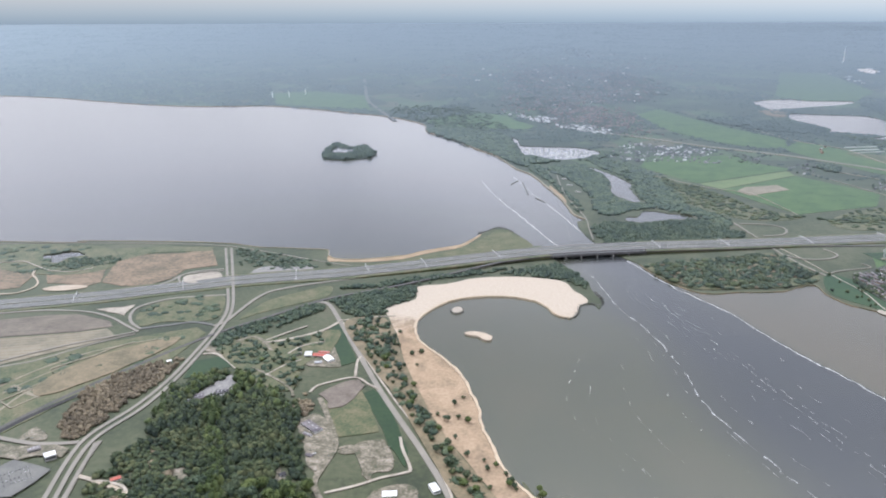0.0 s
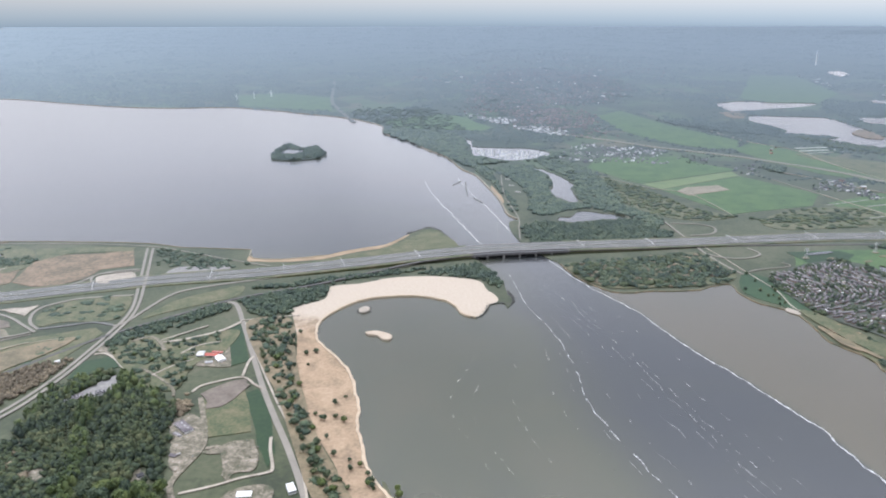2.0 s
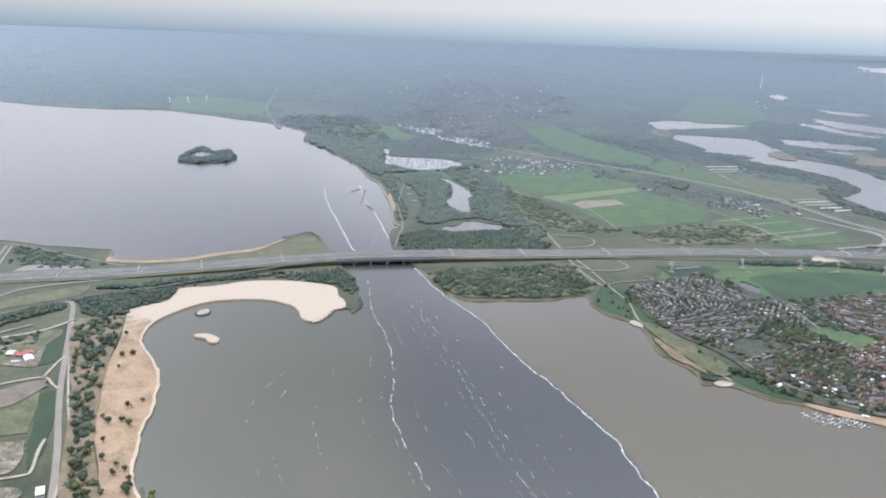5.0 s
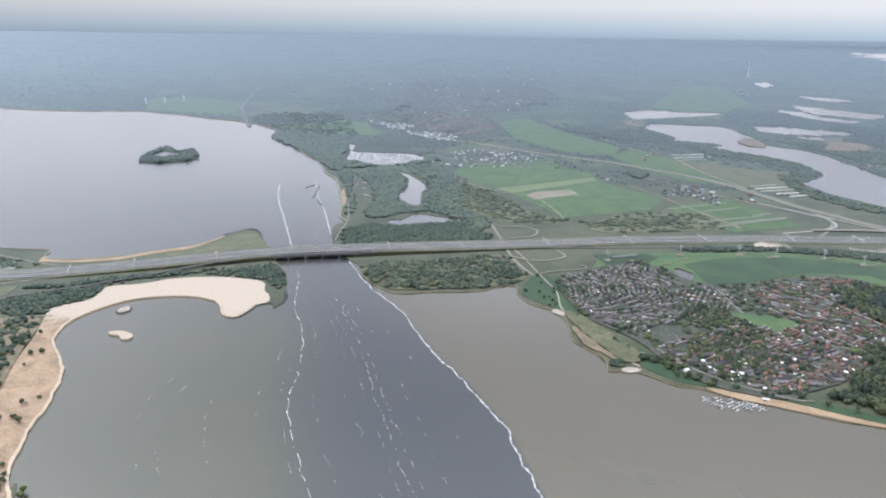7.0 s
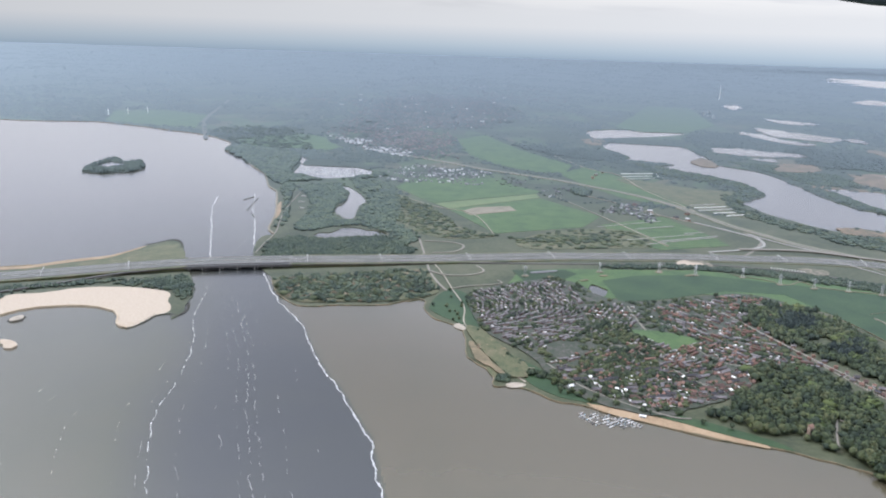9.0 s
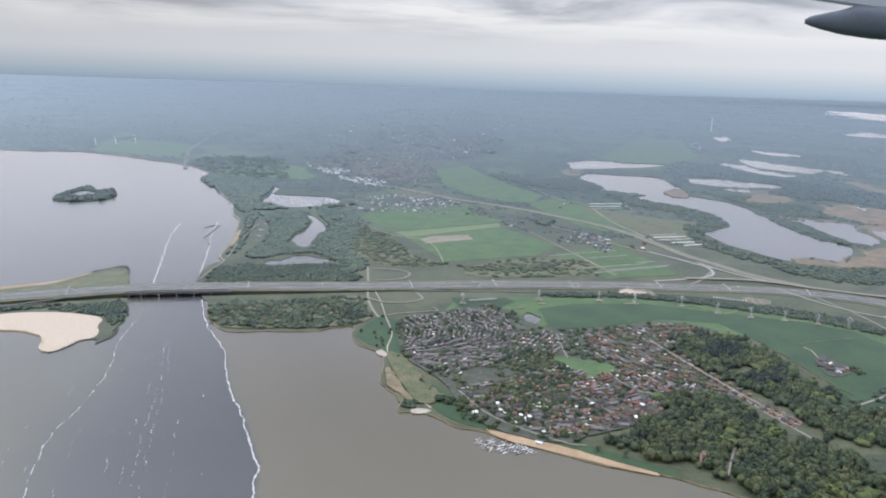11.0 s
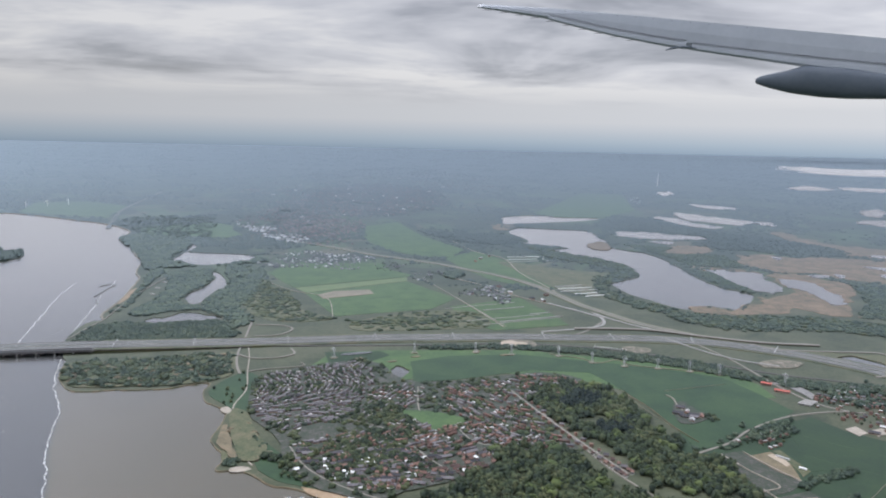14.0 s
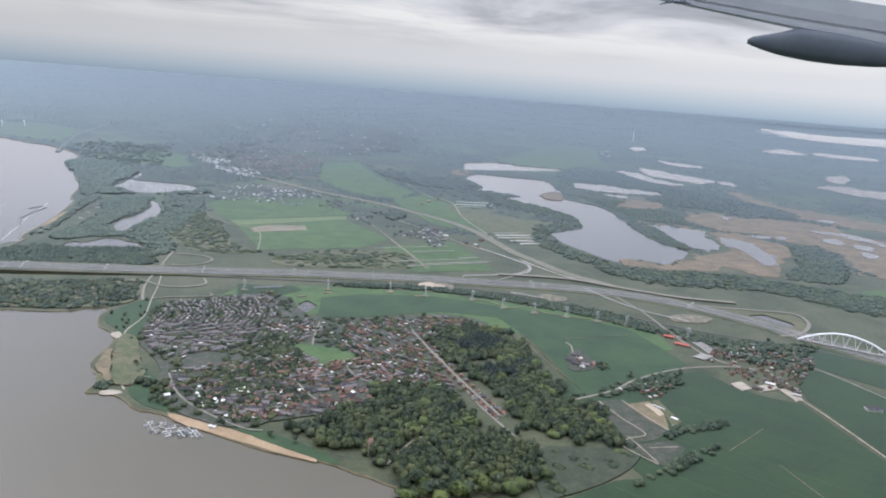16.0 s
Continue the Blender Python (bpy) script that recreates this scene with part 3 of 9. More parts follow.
HIGHWAY = [(-203.3, 294.4), (-191.3, 298.9), (-156.3, 308.3), (-125.2, 319.6), (-89.4, 331.6), (-50.5, 339.5), (-10.2, 351.2), (32.5, 364.4), (62.3, 371.8), (96.2,
    376.9), (114.2, 379.3), (143.7, 383.4), (174.2, 388.2), (240.7, 398.3), (276.9, 400.1), (314, 402), (351.5, 400.3), (389.2, 398.7), (425.1, 390), (455.9, 371.8),
    (477.1, 352), (494.1, 329.5), (513.5, 304.3), (528.2, 277.7)]
MOTORWAY_EAST = [(148, 759.1), (191.9, 720.1), (227, 682.4), (258.6, 657), (288.1, 633.2), (311.2, 606.6), (332.5, 581.9), (351.5, 550.1), (363.6, 514.3),
    (373.8, 479.2), (384.6, 457.3), (396.9, 432.4), (412.6, 414.2), (425.3, 401.5)]
RIVER_ROAD = [(-55.1, 303.4), (-49, 300.2), (-40.6, 279.2), (-29.1, 248.6), (-20.3, 225.3), (-12.7, 207.2), (-5.8, 191.4), (0.3, 176.2), (4.2, 165.2)]
DIAGONAL_ROAD = [(-116.4, 379), (-100.8, 327.7), (-91.3, 293.7), (-90.8, 270.7), (-91.7, 252.9), (-93.7, 232.1), (-98, 213.6), (-104.9, 196.7), (-105.2, 183.4), (-102.5,
    164.2)]
VILLAGE_ROAD = [(171.6, 399.6), (179.2, 367.8), (183.6, 340.1), (187.6, 316.1), (186.6, 294.5), (194.5, 276.7), (198.4, 252.7), (204, 241.3)]
POLDER_ROAD = [(353.5, 246.1), (363.1, 251.4), (374.5, 258.1), (385.3, 268.2), (400.3, 278.4), (414.6, 284.9), (433, 288.3), (444.4, 286.5)]
HAMLET_ROAD = [(413, 392.1), (420.6, 358.3), (424, 321.2), (429.7, 297.3), (441.9, 286)]
FARM_ROAD = [(271.4, 569.9), (296.3, 488.1), (315.3, 425.8)]
SOUTH_ROAD = [(460.3, 298), (470.2, 292.7), (475.4, 284.6), (484.5, 261.9), (489.2, 245.5)]
FAR_ROAD = [(-150.1, 1330.9), (-113.8, 1044), (-93.4, 954.7), (-59.7, 834.5)]
AVENUE = [(264, 273.8), (289.6, 289.1), (303.8, 304.4), (315.2, 268.5), (322.5, 239.4), (332.1, 215.6)]
DIKE_ROAD = [(-241.9, 386.7), (-196.1, 387.8), (-149.4, 386.9), (-117.5, 382.9), (-93.9, 373.3), (-64.7, 358.8), (-40.7, 348.5)]
RAIL_LINE = [(-138.8, 190.3), (-126.3, 215.2), (-106.9, 245.8), (-89.3, 269.6), (-71.2, 287.7), (-48.4, 308.1), (-17, 324.4), (20, 338.2), (57.4, 356.5), (98.5, 353.8),
    (114.7, 361.2), (157.8, 371.9), (225.5, 381.5), (265.6, 385.3), (313.2, 388.2), (354.7, 381.2), (392.6, 363), (430.5, 338), (458.7, 326.1), (485.6, 314.8), (509.5,
    298.4)]
FOAM_EAST = [(92.1, 360.6), (100.4, 334.7), (108.1, 315.7), (118.9, 295.5), (127.1, 269), (134.1, 248.9), (141.2, 233.5), (146.6, 217.8), (152.2, 203.8), (153.7, 194.3),
    (155.7, 181.5), (157.6, 170), (158.6, 158), (160.5, 140)]
FOAM_EAST_N = [(84.2, 385.1), (76.3, 414.8), (69.2, 453.1), (59.1, 498.6), (49.1, 553.5)]
FOAM_WEST_N = [(61.5, 378.8), (53.6, 408.7), (44.9, 445.9), (32.1, 498), (24.9, 542.9)]
FOAM_WEST = [(66.9, 353.6), (71.6, 329), (74.6, 300.6), (82.1, 270.9), (85.6, 241.6), (85.5, 221.2), (89.5, 200.3), (94.7, 182.6), (99.9, 167.4)]
WOOD_NEAR = [(-90.6, 204.9), (-86.4, 228), (-75.5, 237.2), (-67.1, 221.2), (-56.8, 225.1), (-45.1, 213.9), (-39, 191.1), (-33.1, 172.1), (-31.4, 162.6), (-61.2, 162.3),
    (-69.4, 185.1), (-82.1, 190.8)]
WOOD_BROWN = [(-115.9, 198.2), (-118.7, 226.6), (-106.8, 240.5), (-95.8, 249.6), (-88.9, 241.5), (-101, 216.4), (-105.9, 195.2)]
WOOD_RAIL = [(-92.7, 259.3), (-76.5, 280.7), (-54.9, 302.1), (-46.5, 312.2), (-21.9, 320), (-12.3, 322.9), (-11.3, 313.7), (-22.2, 292.2), (-38.2, 286.7), (-46.8, 297),
    (-67.9, 273.5), (-81.9, 259.3)]
WOOD_STRIP = [(-39.5, 279.2), (-31.2, 286.7), (-21.3, 281), (-13.4, 246.4), (-6.3, 221.6), (2.4, 196), (11.8, 175), (15.9, 165.3), (6.4, 165.2), (-2.4, 187.1), (-14.5,
    219.6), (-26.7, 246.3)]
WOOD_PARK = [(-84.7, 257.8), (-76, 269.7), (-59.5, 265.6), (-41, 273.6), (-41.2, 253.2), (-48.9, 243.9), (-49.2, 225.1), (-59.1, 227), (-72.1, 239.4)]
WOOD_BRIDGE_WEST = [(-47.6, 319.2), (-22.7, 330.3), (20.2, 343.8), (55.5, 353.1), (65.3, 336), (66.5, 319.6), (59.6, 324.7), (56.6, 330.6), (30.7, 337.4), (11.8, 334.3),
    (-11.8, 324.4)]
WOOD_BANK_NORTH = [(82.3, 412.5), (92.7, 429.7), (112.5, 427.4), (132.3, 434.1), (155.5, 430.6), (163.5, 413.6), (166, 398.8), (128.9, 390.8), (96.3, 382.2), (86.2,
    386.2)]
WOOD_RIVER = [(78.7, 587.3), (112.7, 597.9), (109.3, 583.9), (116.8, 556.2), (115.8, 526.8), (112, 514), (112, 496.8), (117.1, 482.4), (121.7, 474.8), (126.8, 474.9),
    (133.8, 458.8), (121.5, 458.5), (108.2, 447.1), (96.4, 445.5), (91.3, 460.7), (95.6, 485), (91.9, 531.7), (83.7, 561.2)]
WOOD_POND = [(116.6, 617.5), (144.3, 603.9), (153.2, 563.7), (156, 520.7), (156.9, 466.7), (166.3, 445.6), (169.1, 427.4), (154.8, 415), (149.8, 442.6), (136.2, 454.6),
    (128.9, 478), (128.4, 509.2), (132.6, 527.3), (128.6, 556.6), (120.3, 582.1)]
WOOD_BANK_SOUTH = [(98.6, 352.1), (120.4, 357.6), (157.5, 367.1), (172.2, 370.1), (177.1, 337.5), (168.7, 327.2), (154.1, 321.8), (131.2, 319.5), (113.6, 319.4), (105.9,
    330.7)]
WOOD_VILLAGE = [(253.6, 217.8), (264.8, 224.9), (274.9, 233.3), (284, 241.2), (287.2, 253), (293.7, 256.7), (305.6, 251), (313.6, 249.8), (317.3, 234.6), (320.8, 225.7),
    (329.5, 222.5), (336.8, 212.4), (335.8, 198.7), (331.3, 188.6), (307.7, 179.4), (291.4, 178.5), (290.7, 189.7), (283.4, 199.1), (275, 205.4), (264.5, 211.6)]
WOOD_SHORE = [(224.1, 260.7), (231.7, 267), (245.3, 271.5), (262.5, 247.4), (256.7, 233.2), (240, 245), (232.6, 244.3)]
WOOD_HEDGE_A = [(380.1, 223), (395.3, 232), (411.8, 237.3), (410.3, 233.3), (394.7, 225.7), (382.7, 219.7)]
WOOD_HEDGE_B = [(356.2, 191.2), (369.8, 199.3), (397.1, 218.8), (396.8, 214.7), (371.9, 195.6), (359.5, 189.6)]
WOOD_RAIL_EAST = [(265.8, 382.1), (313.1, 386), (348.2, 377.9), (398, 361.1), (419.3, 338), (452.1, 323.6), (489.3, 321.1), (483.8, 311.7), (446.6, 311.8), (415, 326.1),
    (388.3, 346.8), (346.7, 367.6), (312.6, 377.4), (266.1, 376.8)]
WOOD_MARINA = [(-22.1, 765), (2.5, 713.1), (32.6, 653.6), (57.7, 593.4), (72.3, 598.6), (89.4, 609), (112.3, 609.9), (135.2, 626), (144.7, 634.2), (132.6, 658.3),
    (121.9, 628), (107.3, 617.1), (89.3, 611.4), (71.8, 631), (62.2, 641.2), (57.1, 726.2), (38.8, 761.1), (-5.5, 789.5)]
WOOD_FAR_LEFT = [(-941.6, 1600), (-642.6, 1456.9), (-290.6, 1238.1), (-233.5, 990.7), (-304.3, 980.2), (-381, 998.9), (-469, 1037.2), (-563.4, 1085.6), (-662.5, 1116)]
WOOD_FAR_TOWN = [(-68.5, 954.3), (23.6, 953), (60.8, 774.4), (39.5, 692.4), (21.3, 692.6), (-2.8, 753.6), (-21, 793.9), (-63, 878.8)]
WOOD_HAMLET = [(379, 269), (384.9, 273.6), (407.7, 279.1), (402.1, 261.8), (394, 260.9), (380.4, 259.5)]
WOOD_HAMLET_E = [(442.6, 315.1), (464.6, 327.2), (476.8, 313.8), (474.9, 296.5), (461.9, 282.5), (451.4, 290.5), (438.8, 295.3)]
WOOD_WEST_SCRUB = [(-197.2, 349.5), (-192.4, 353), (-191.5, 360.9), (-185.9, 366.3), (-174.8, 364.6), (-163.8, 359.2), (-167.6, 351.4), (-176.9, 347.1), (-183.3, 343),
    (-192.8, 345.4)]
WOOD_DIKE = [(-113.4, 379), (-93.9, 373.3), (-64.7, 358.8), (-56.5, 351.9), (-73.4, 345.1), (-96.2, 347.5), (-106.7, 360.4)]
ESTATE_ROWS = [(191.7, 332.2), (204.3, 341.2), (229.4, 353.3), (239.9, 346.9), (240.9, 319.6), (233.5, 285.5), (227.7, 276.4), (212.4, 270.1), (203.3, 279.3), (195.1,
    293)]
ESTATE_EAST = [(240.2, 313.7), (261.5, 320.8), (263.7, 305.1), (250.9, 286.4), (238.2, 285.8)]
OLD_VILLAGE = [(241.1, 273), (260.2, 280.8), (268.3, 264.4), (260.5, 235.6), (248, 222.1), (233.8, 225.6), (220.8, 237.6), (214, 257), (222.6, 261.5)]
VILLAGE_LANES = [(269.3, 312.4), (316.2, 334.9), (333.5, 324.9), (334.2, 308.9), (305.3, 285.9), (314.4, 256.1), (294.8, 254.3), (279.5, 259.7), (273.6, 284.4)]
HAMLET = [(450.5, 320.6), (461.4, 320.6), (472.2, 310.4), (476.9, 300), (448.3, 261.4), (441.8, 262.9), (430.3, 277.2), (427.3, 286.4), (427.9, 299.2)]
FARMS = [(375.2, 258.1), (387.1, 266.8), (397.9, 265.8), (396.6, 255.2), (377.4, 250.4)]
NORTH_FARMS = [(258.7, 563.2), (269.2, 587.7), (280.9, 599.8), (292.5, 590.9), (282.4, 568.3), (265.2, 559.3)]
NORTH_HAMLET = [(234, 622.5), (241.6, 641.1), (260.3, 636.6), (256, 608.4), (241, 593.6), (232.6, 597.9)]
FAR_TOWN = [(67.4, 873), (60.9, 991.4), (109.2, 1373.1), (179.6, 1615.2), (297.9, 1558.3), (348.6, 1297.7), (299, 1058.6), (215.6, 958.4), (223.9, 814.9),
    (217.9, 743.7), (176.9, 711.5), (140.4, 745.2)]
FAR_STRIP = [(134.4, 650.9), (203.4, 653.4), (229.1, 627.6), (220.6, 602.5), (189, 606.3), (147.8, 609.9)]
FAR_TOWN_B = [(-13.9, 1288.2), (8.5, 1832.6), (182.5, 2328.4), (418.4, 2240.6), (505.8, 1694.8), (408.6, 1308.4), (291.6, 1345.9), (149, 1381), (81.1, 1151.3)]
YACHT_BASIN = [(69, 669.7), (110, 668.7), (127.8, 652.4), (116.1, 632.9), (90.7, 624), (70.5, 644.3)]
MARINA = [(218.7, 214), (224, 221.3), (232.7, 217), (234, 213.5), (229.5, 207.1), (222.9, 208)]
ARCH = [(485.5, 328.3), (516.6, 308.8)]
PYLONS = [(260.9, 370.6), (292.1, 371.5), (309.8, 367.8), (333.4, 365.2), (347.7, 354.4), (362.1, 348.7), (377.3, 345), (391.1, 340.3), (403.8, 335.6), (428.3, 321.8)]
NORTH_PYLONS = [(196.8, 345.9), (221.2, 362), (262.3, 369), (293.7, 374.1), (319.4, 366.6)]
RAMP_NORTH = [(-107.7, 345.8), (-119.6, 342.5), (-125.7, 336.1), (-128.3, 328.4), (-135.5, 319.5), (-148.6, 313.8)]
RAMP_LOOP = [(-106.9, 343.4), (-117.8, 340.9), (-124.9, 337.7), (-124.9, 331.4), (-120.7, 325.4), (-114.7, 323.2), (-104.7, 324.7)]
RAMP_SOUTH = [(-96.9, 311.3), (-110.1, 309.2), (-118.9, 307.1), (-127.1, 301.1), (-130.7, 295.4), (-129.9, 287.4), (-126.1, 279.9), (-120.4, 274.3)]
RAMP_LINK = [(-120.4, 274.3), (-111, 277.7), (-101.6, 281.1), (-92.4, 278.3)]
RAMP_WEST = [(-190.3, 288.9), (-175.3, 292.1), (-164.6, 293.3), (-149.6, 291.6), (-137.9, 286.2), (-128.2, 278.2), (-120.3, 271.6)]
RAMP_EAST = [(-92.1, 277.2), (-88.4, 281.8), (-85.4, 295), (-81.5, 309.3), (-75.6, 317.6), (-59.1, 326.4), (-39, 334.1)]
VERGE_TRACK = [(-159.4, 240.1), (-148.1, 245.6), (-137.4, 256), (-129.1, 263.6), (-120.5, 269.4)]
VERGE_TRACK_B = [(-150.3, 224.4), (-142.5, 238.9), (-132.1, 251.3), (-118.9, 260.1), (-106, 266.3)]
VERGE_TRACK_C = [(-140.7, 208), (-138.6, 220.7), (-132.9, 231.8), (-126.4, 239), (-119.2, 245.8)]
VERGE_TRACK_D = [(-145.6, 226.4), (-138.3, 221.8), (-132, 218.8)]
DITCH_WEST = [(-134, 196.5), (-128.1, 208.1), (-119.8, 220.8)]
SITE_TRACK = [(-39.4, 219.5), (-35, 208.1), (-31.5, 198), (-30, 190.7), (-31.4, 182.7), (-32.9, 175.7), (-32.8, 171.6), (-30.2, 165.9)]
SITE_TRACK_B = [(-29.6, 168.7), (-21.2, 172.2), (-15.2, 175.6), (-8.8, 178), (-7.5, 180.1), (-10.2, 189.6), (-11.3, 195.9)]
SITE_TRACK_C = [(-43.3, 223.2), (-41.9, 227.1), (-38.1, 230), (-29.5, 233.7), (-24, 228.5), (-20.3, 225.3)]
SITE_TRACK_D = [(-29.6, 234.6), (-30.2, 246.3), (-29.2, 250)]
SITE_TRACK_E = [(-28.8, 189.7), (-25.1, 190.7), (-22.1, 184.6), (-20.1, 178.7), (-18.3, 174.5)]
DRIVE_C = [(-72.8, 240.3), (-78.5, 247.4), (-84, 252), (-88.1, 251.5)]
DRIVE_D = [(-67.2, 241.2), (-60.5, 235.2), (-53.8, 229.1), (-49.9, 224.3)]
BEACH_PATH = [(-42.3, 282.6), (-31.1, 286.2), (-19.6, 288)]
CYCLE_PATH = [(-40.2, 280.9), (-37.4, 273.7), (-26.7, 246.3), (-14.2, 217.1), (-6.4, 200), (1.8, 175.7), (4.6, 165.2)]
JUNCTION_ROAD = [(-133.1, 195), (-120.2, 191.7), (-112.5, 191.5), (-106.3, 192.4)]
SERVICE_ROAD = [(-100.2, 193.1), (-99.8, 184.6), (-98.8, 176.4), (-97.2, 165.5)]
SANDY_TRACK = [(-98.5, 175.6), (-91.6, 172.9), (-83.1, 168.7), (-79.4, 165.6)]
DIAGONAL_ROAD_B = [(-113.4, 379), (-98.2, 327.7), (-89.2, 293.7), (-88.3, 270.7), (-89.3, 252.9), (-91.3, 232.1), (-95.1, 212.9), (-101.9, 196.1), (-102.4, 182.9),
    (-99.6, 164.3)]
FLYOVER_EAST = [(354.1, 418.9), (393.6, 417.2), (422.7, 402.9), (450.8, 390.4), (480.7, 385.2)]
RAMP_CURL = [(352.3, 406.4), (362, 416.8), (370.7, 428.9), (376.8, 439.5), (378.1, 452.4), (374.5, 460.3)]
LOOP_EAST = [(443.8, 389.4), (455.1, 377.9), (484.7, 374), (505.5, 371.6), (507.3, 359.6), (501.1, 347.2), (489.8, 336.3), (478.4, 332.3)]
FARM_PATH = [(445.4, 261.1), (447.1, 254.2), (449.2, 237.4), (451, 212.6), (451.6, 194.6)]
PASTURE_PATH = [(329.5, 369.4), (343.1, 362.1), (351, 354.1), (361.3, 359.5), (365.7, 351.1), (380.2, 345.5), (393.7, 341.6), (406.6, 338.5)]
LINK_NORTH = [(168.8, 430.8), (171.7, 393.4), (173.4, 368.2), (176.8, 350), (180.6, 337.5)]
LINK_LOOP = [(171.7, 425.8), (184.8, 424.8), (193.1, 418.8), (192.6, 410.5), (186.8, 403.5), (175.6, 401.1)]
LINK_LOOP_S = [(173.4, 368.2), (181.2, 361.7), (192.6, 361.8), (200.9, 368.4), (198.2, 378.2)]
VILLAGE_LOOP = [(183.6, 340.1), (190.5, 344), (207.3, 348.9), (206.1, 354.3)]
RIVER_LANE = [(80.9, 394.5), (82.2, 416.3), (83.9, 440.5), (79.9, 497.3), (82.2, 559.3)]
NORTH_LANE = [(150.5, 560.4), (180.6, 518.7), (205.4, 498.4), (214.3, 441.9)]
BERM_POND = [(-182.4, 318.6), (-175.9, 322.3), (-165.4, 322.3), (-163.5, 319.4), (-171.4, 315.8), (-179.9, 315.8)]
VILLAGE = [(190, 328.1), (204.4, 344.7), (229.7, 357), (243.3, 352.4), (262.2, 324.6), (317.3, 338.2), (336, 328.9), (336.8, 309), (308.8, 286.1), (316.5, 256.2), (314.8,
    237.5), (293.1, 249.4), (276, 254.5), (263.7, 233.5), (248, 217.2), (228.9, 223), (216.9, 236.2), (210.8, 256.9), (203.7, 272.5), (193.5, 289.7)]
WEST_SITES = [(-79.2, 218.8), (-72.5, 222.3), (-98.5, 245.4), (-44.6, 249.9), (-40.8, 247.2), (-48.9, 250.8), (-38.7, 201), (-36.7, 185.9), (-42.4, 176.4), (-0.5,
    170.4), (-12.3, 168.3), (-87.5, 174.2), (-110.5, 184.2), (-116.9, 187.6), (-71.1, 239.4), (-68.3, 265.5)]
CAR_PARK = [(-123.8, 173.9), (-122.4, 179.7), (-120.3, 183), (-111, 179.8), (-107.3, 178.2), (-108.7, 172.5), (-111.6, 166.1), (-118.5, 165)]
CAR_PARK_SAND = [(-129.1, 191.3), (-121.7, 189.9), (-112, 190.6), (-107.5, 188.8), (-107.3, 184.5), (-115.4, 185), (-119.3, 182.7), (-125, 184.1), (-131.5, 184),
    (-136.2, 191.8)]
EAST_SITES = [(419.8, 322.1), (422, 312.1), (426.1, 298.8), (471.5, 250.3), (433.9, 265.1), (441.6, 270.2), (368.9, 286.6), (370, 281.8), (285.7, 205.1), (218.9, 237),
    (237.8, 216.7), (387, 244.4), (389.5, 235.6), (447.2, 260.1), (373.2, 224.7)]
BEACH_BUSHES = [(-10.6, 251.5), (-8.5, 242.9), (-7.6, 253.4), (-8.4, 227.4), (-0.9, 209), (2.3, 205.6), (5, 215.4), (7.7, 219.1), (6.2, 207), (9, 205), (4.6, 195.4),
    (8.6, 186.3), (12.9, 183.5), (13.8, 178.9), (16.8, 181.6), (18.5, 177.1), (19, 173), (14.7, 171.3), (10.9, 170), (20.2, 173.8), (21.4, 170.6), (27.3, 169.7), (27.9,
    167.7), (-17.5, 259.7), (-16.5, 271.1), (-20.1, 265.8)]
GROYNES = [(45.9, 529.3), (51.3, 540.2), (54.7, 536.5), (55.1, 497.3), (59.2, 489.5), (64.2, 477.4)]
CAPE_ROCKS = [(19, 408.3), (22.9, 410.6), (27, 416.3), (31.4, 419.7), (36, 414), (38.1, 408.4), (40.9, 395.5)]
BAY_ROCKS = [(47.4, 290.1), (52.7, 286.6), (56.5, 292.6), (58.6, 300.1), (64.8, 302.7), (67.3, 300.1), (69.6, 307.3), (67.8, 316.8)]
SHORE_EDGE = [(113.7, 318.7), (121.2, 317.3), (131.2, 318.8), (141.3, 318.8), (154, 320.3), (163.4, 325.6)]
AVENUE_B = [(301.2, 315), (307.9, 291.7), (315.2, 268.7), (323.2, 245.5), (328.2, 232.2)]
WOOD_ROAD = [(290.7, 197.7), (295.7, 207.6), (300.6, 217), (302.1, 224.9)]
CLEARING = [(322.4, 279.9), (334.8, 285), (335.1, 277.3), (324.9, 274.3)]
DARK_POND_WOOD = [(318.1, 303.8), (328.4, 308.7), (340.2, 305.4), (340.1, 296.6), (326.5, 292.2), (319.6, 293.9)]
STREET_A = [(208.4, 341.5), (211.7, 317.9), (213.4, 297.1), (211.5, 275.7), (214, 257), (224.4, 257.4), (236.3, 279.7), (238.8, 312.2), (236.8, 343.3)]
STREET_B = [(236.3, 279.7), (247.5, 271.7), (256, 258.7), (263.3, 244.5), (267.7, 238)]
STREET_C = [(261.2, 319.3), (261.4, 286.9), (271.7, 281.4), (279.5, 259.7), (290.8, 255.1)]
STREET_D = [(214, 257), (221, 240.7), (231.3, 228.3), (246.2, 217.1), (253, 215.5)]
TURBINES = [(-243.9, 1045.3), (-225.6, 1066.6), (-206.5, 1088.7)]
FAR_MAST = [(846.5, 1689)]
DITCHES = [(349.2, 307.2), (358.9, 269), (369.4, 313.6), (400.4, 322.4), (411.4, 205.2), (415.7, 182.1), (398.8, 213.2), (418.7, 230.4)]
WHITE_STRIPS = [(282.8, 468.4), (330.6, 487.9), (291.7, 436.5), (340.4, 453.5), (302.1, 427.7), (351.5, 446.8)]
FRESH_BELT = [(-78.5, 224.9), (-75, 224.9), (-66.2, 200.2), (-55.6, 167), (-58.7, 164.6), (-67.6, 188)]
FRESH_EDGE = [(-93.2, 208.3), (-86.7, 228.8), (-77.2, 239.4), (-58.7, 225.1), (-46.9, 213.9), (-49.4, 208.6), (-64.1, 216.7), (-81.5, 219.2), (-87.7, 203.3)]
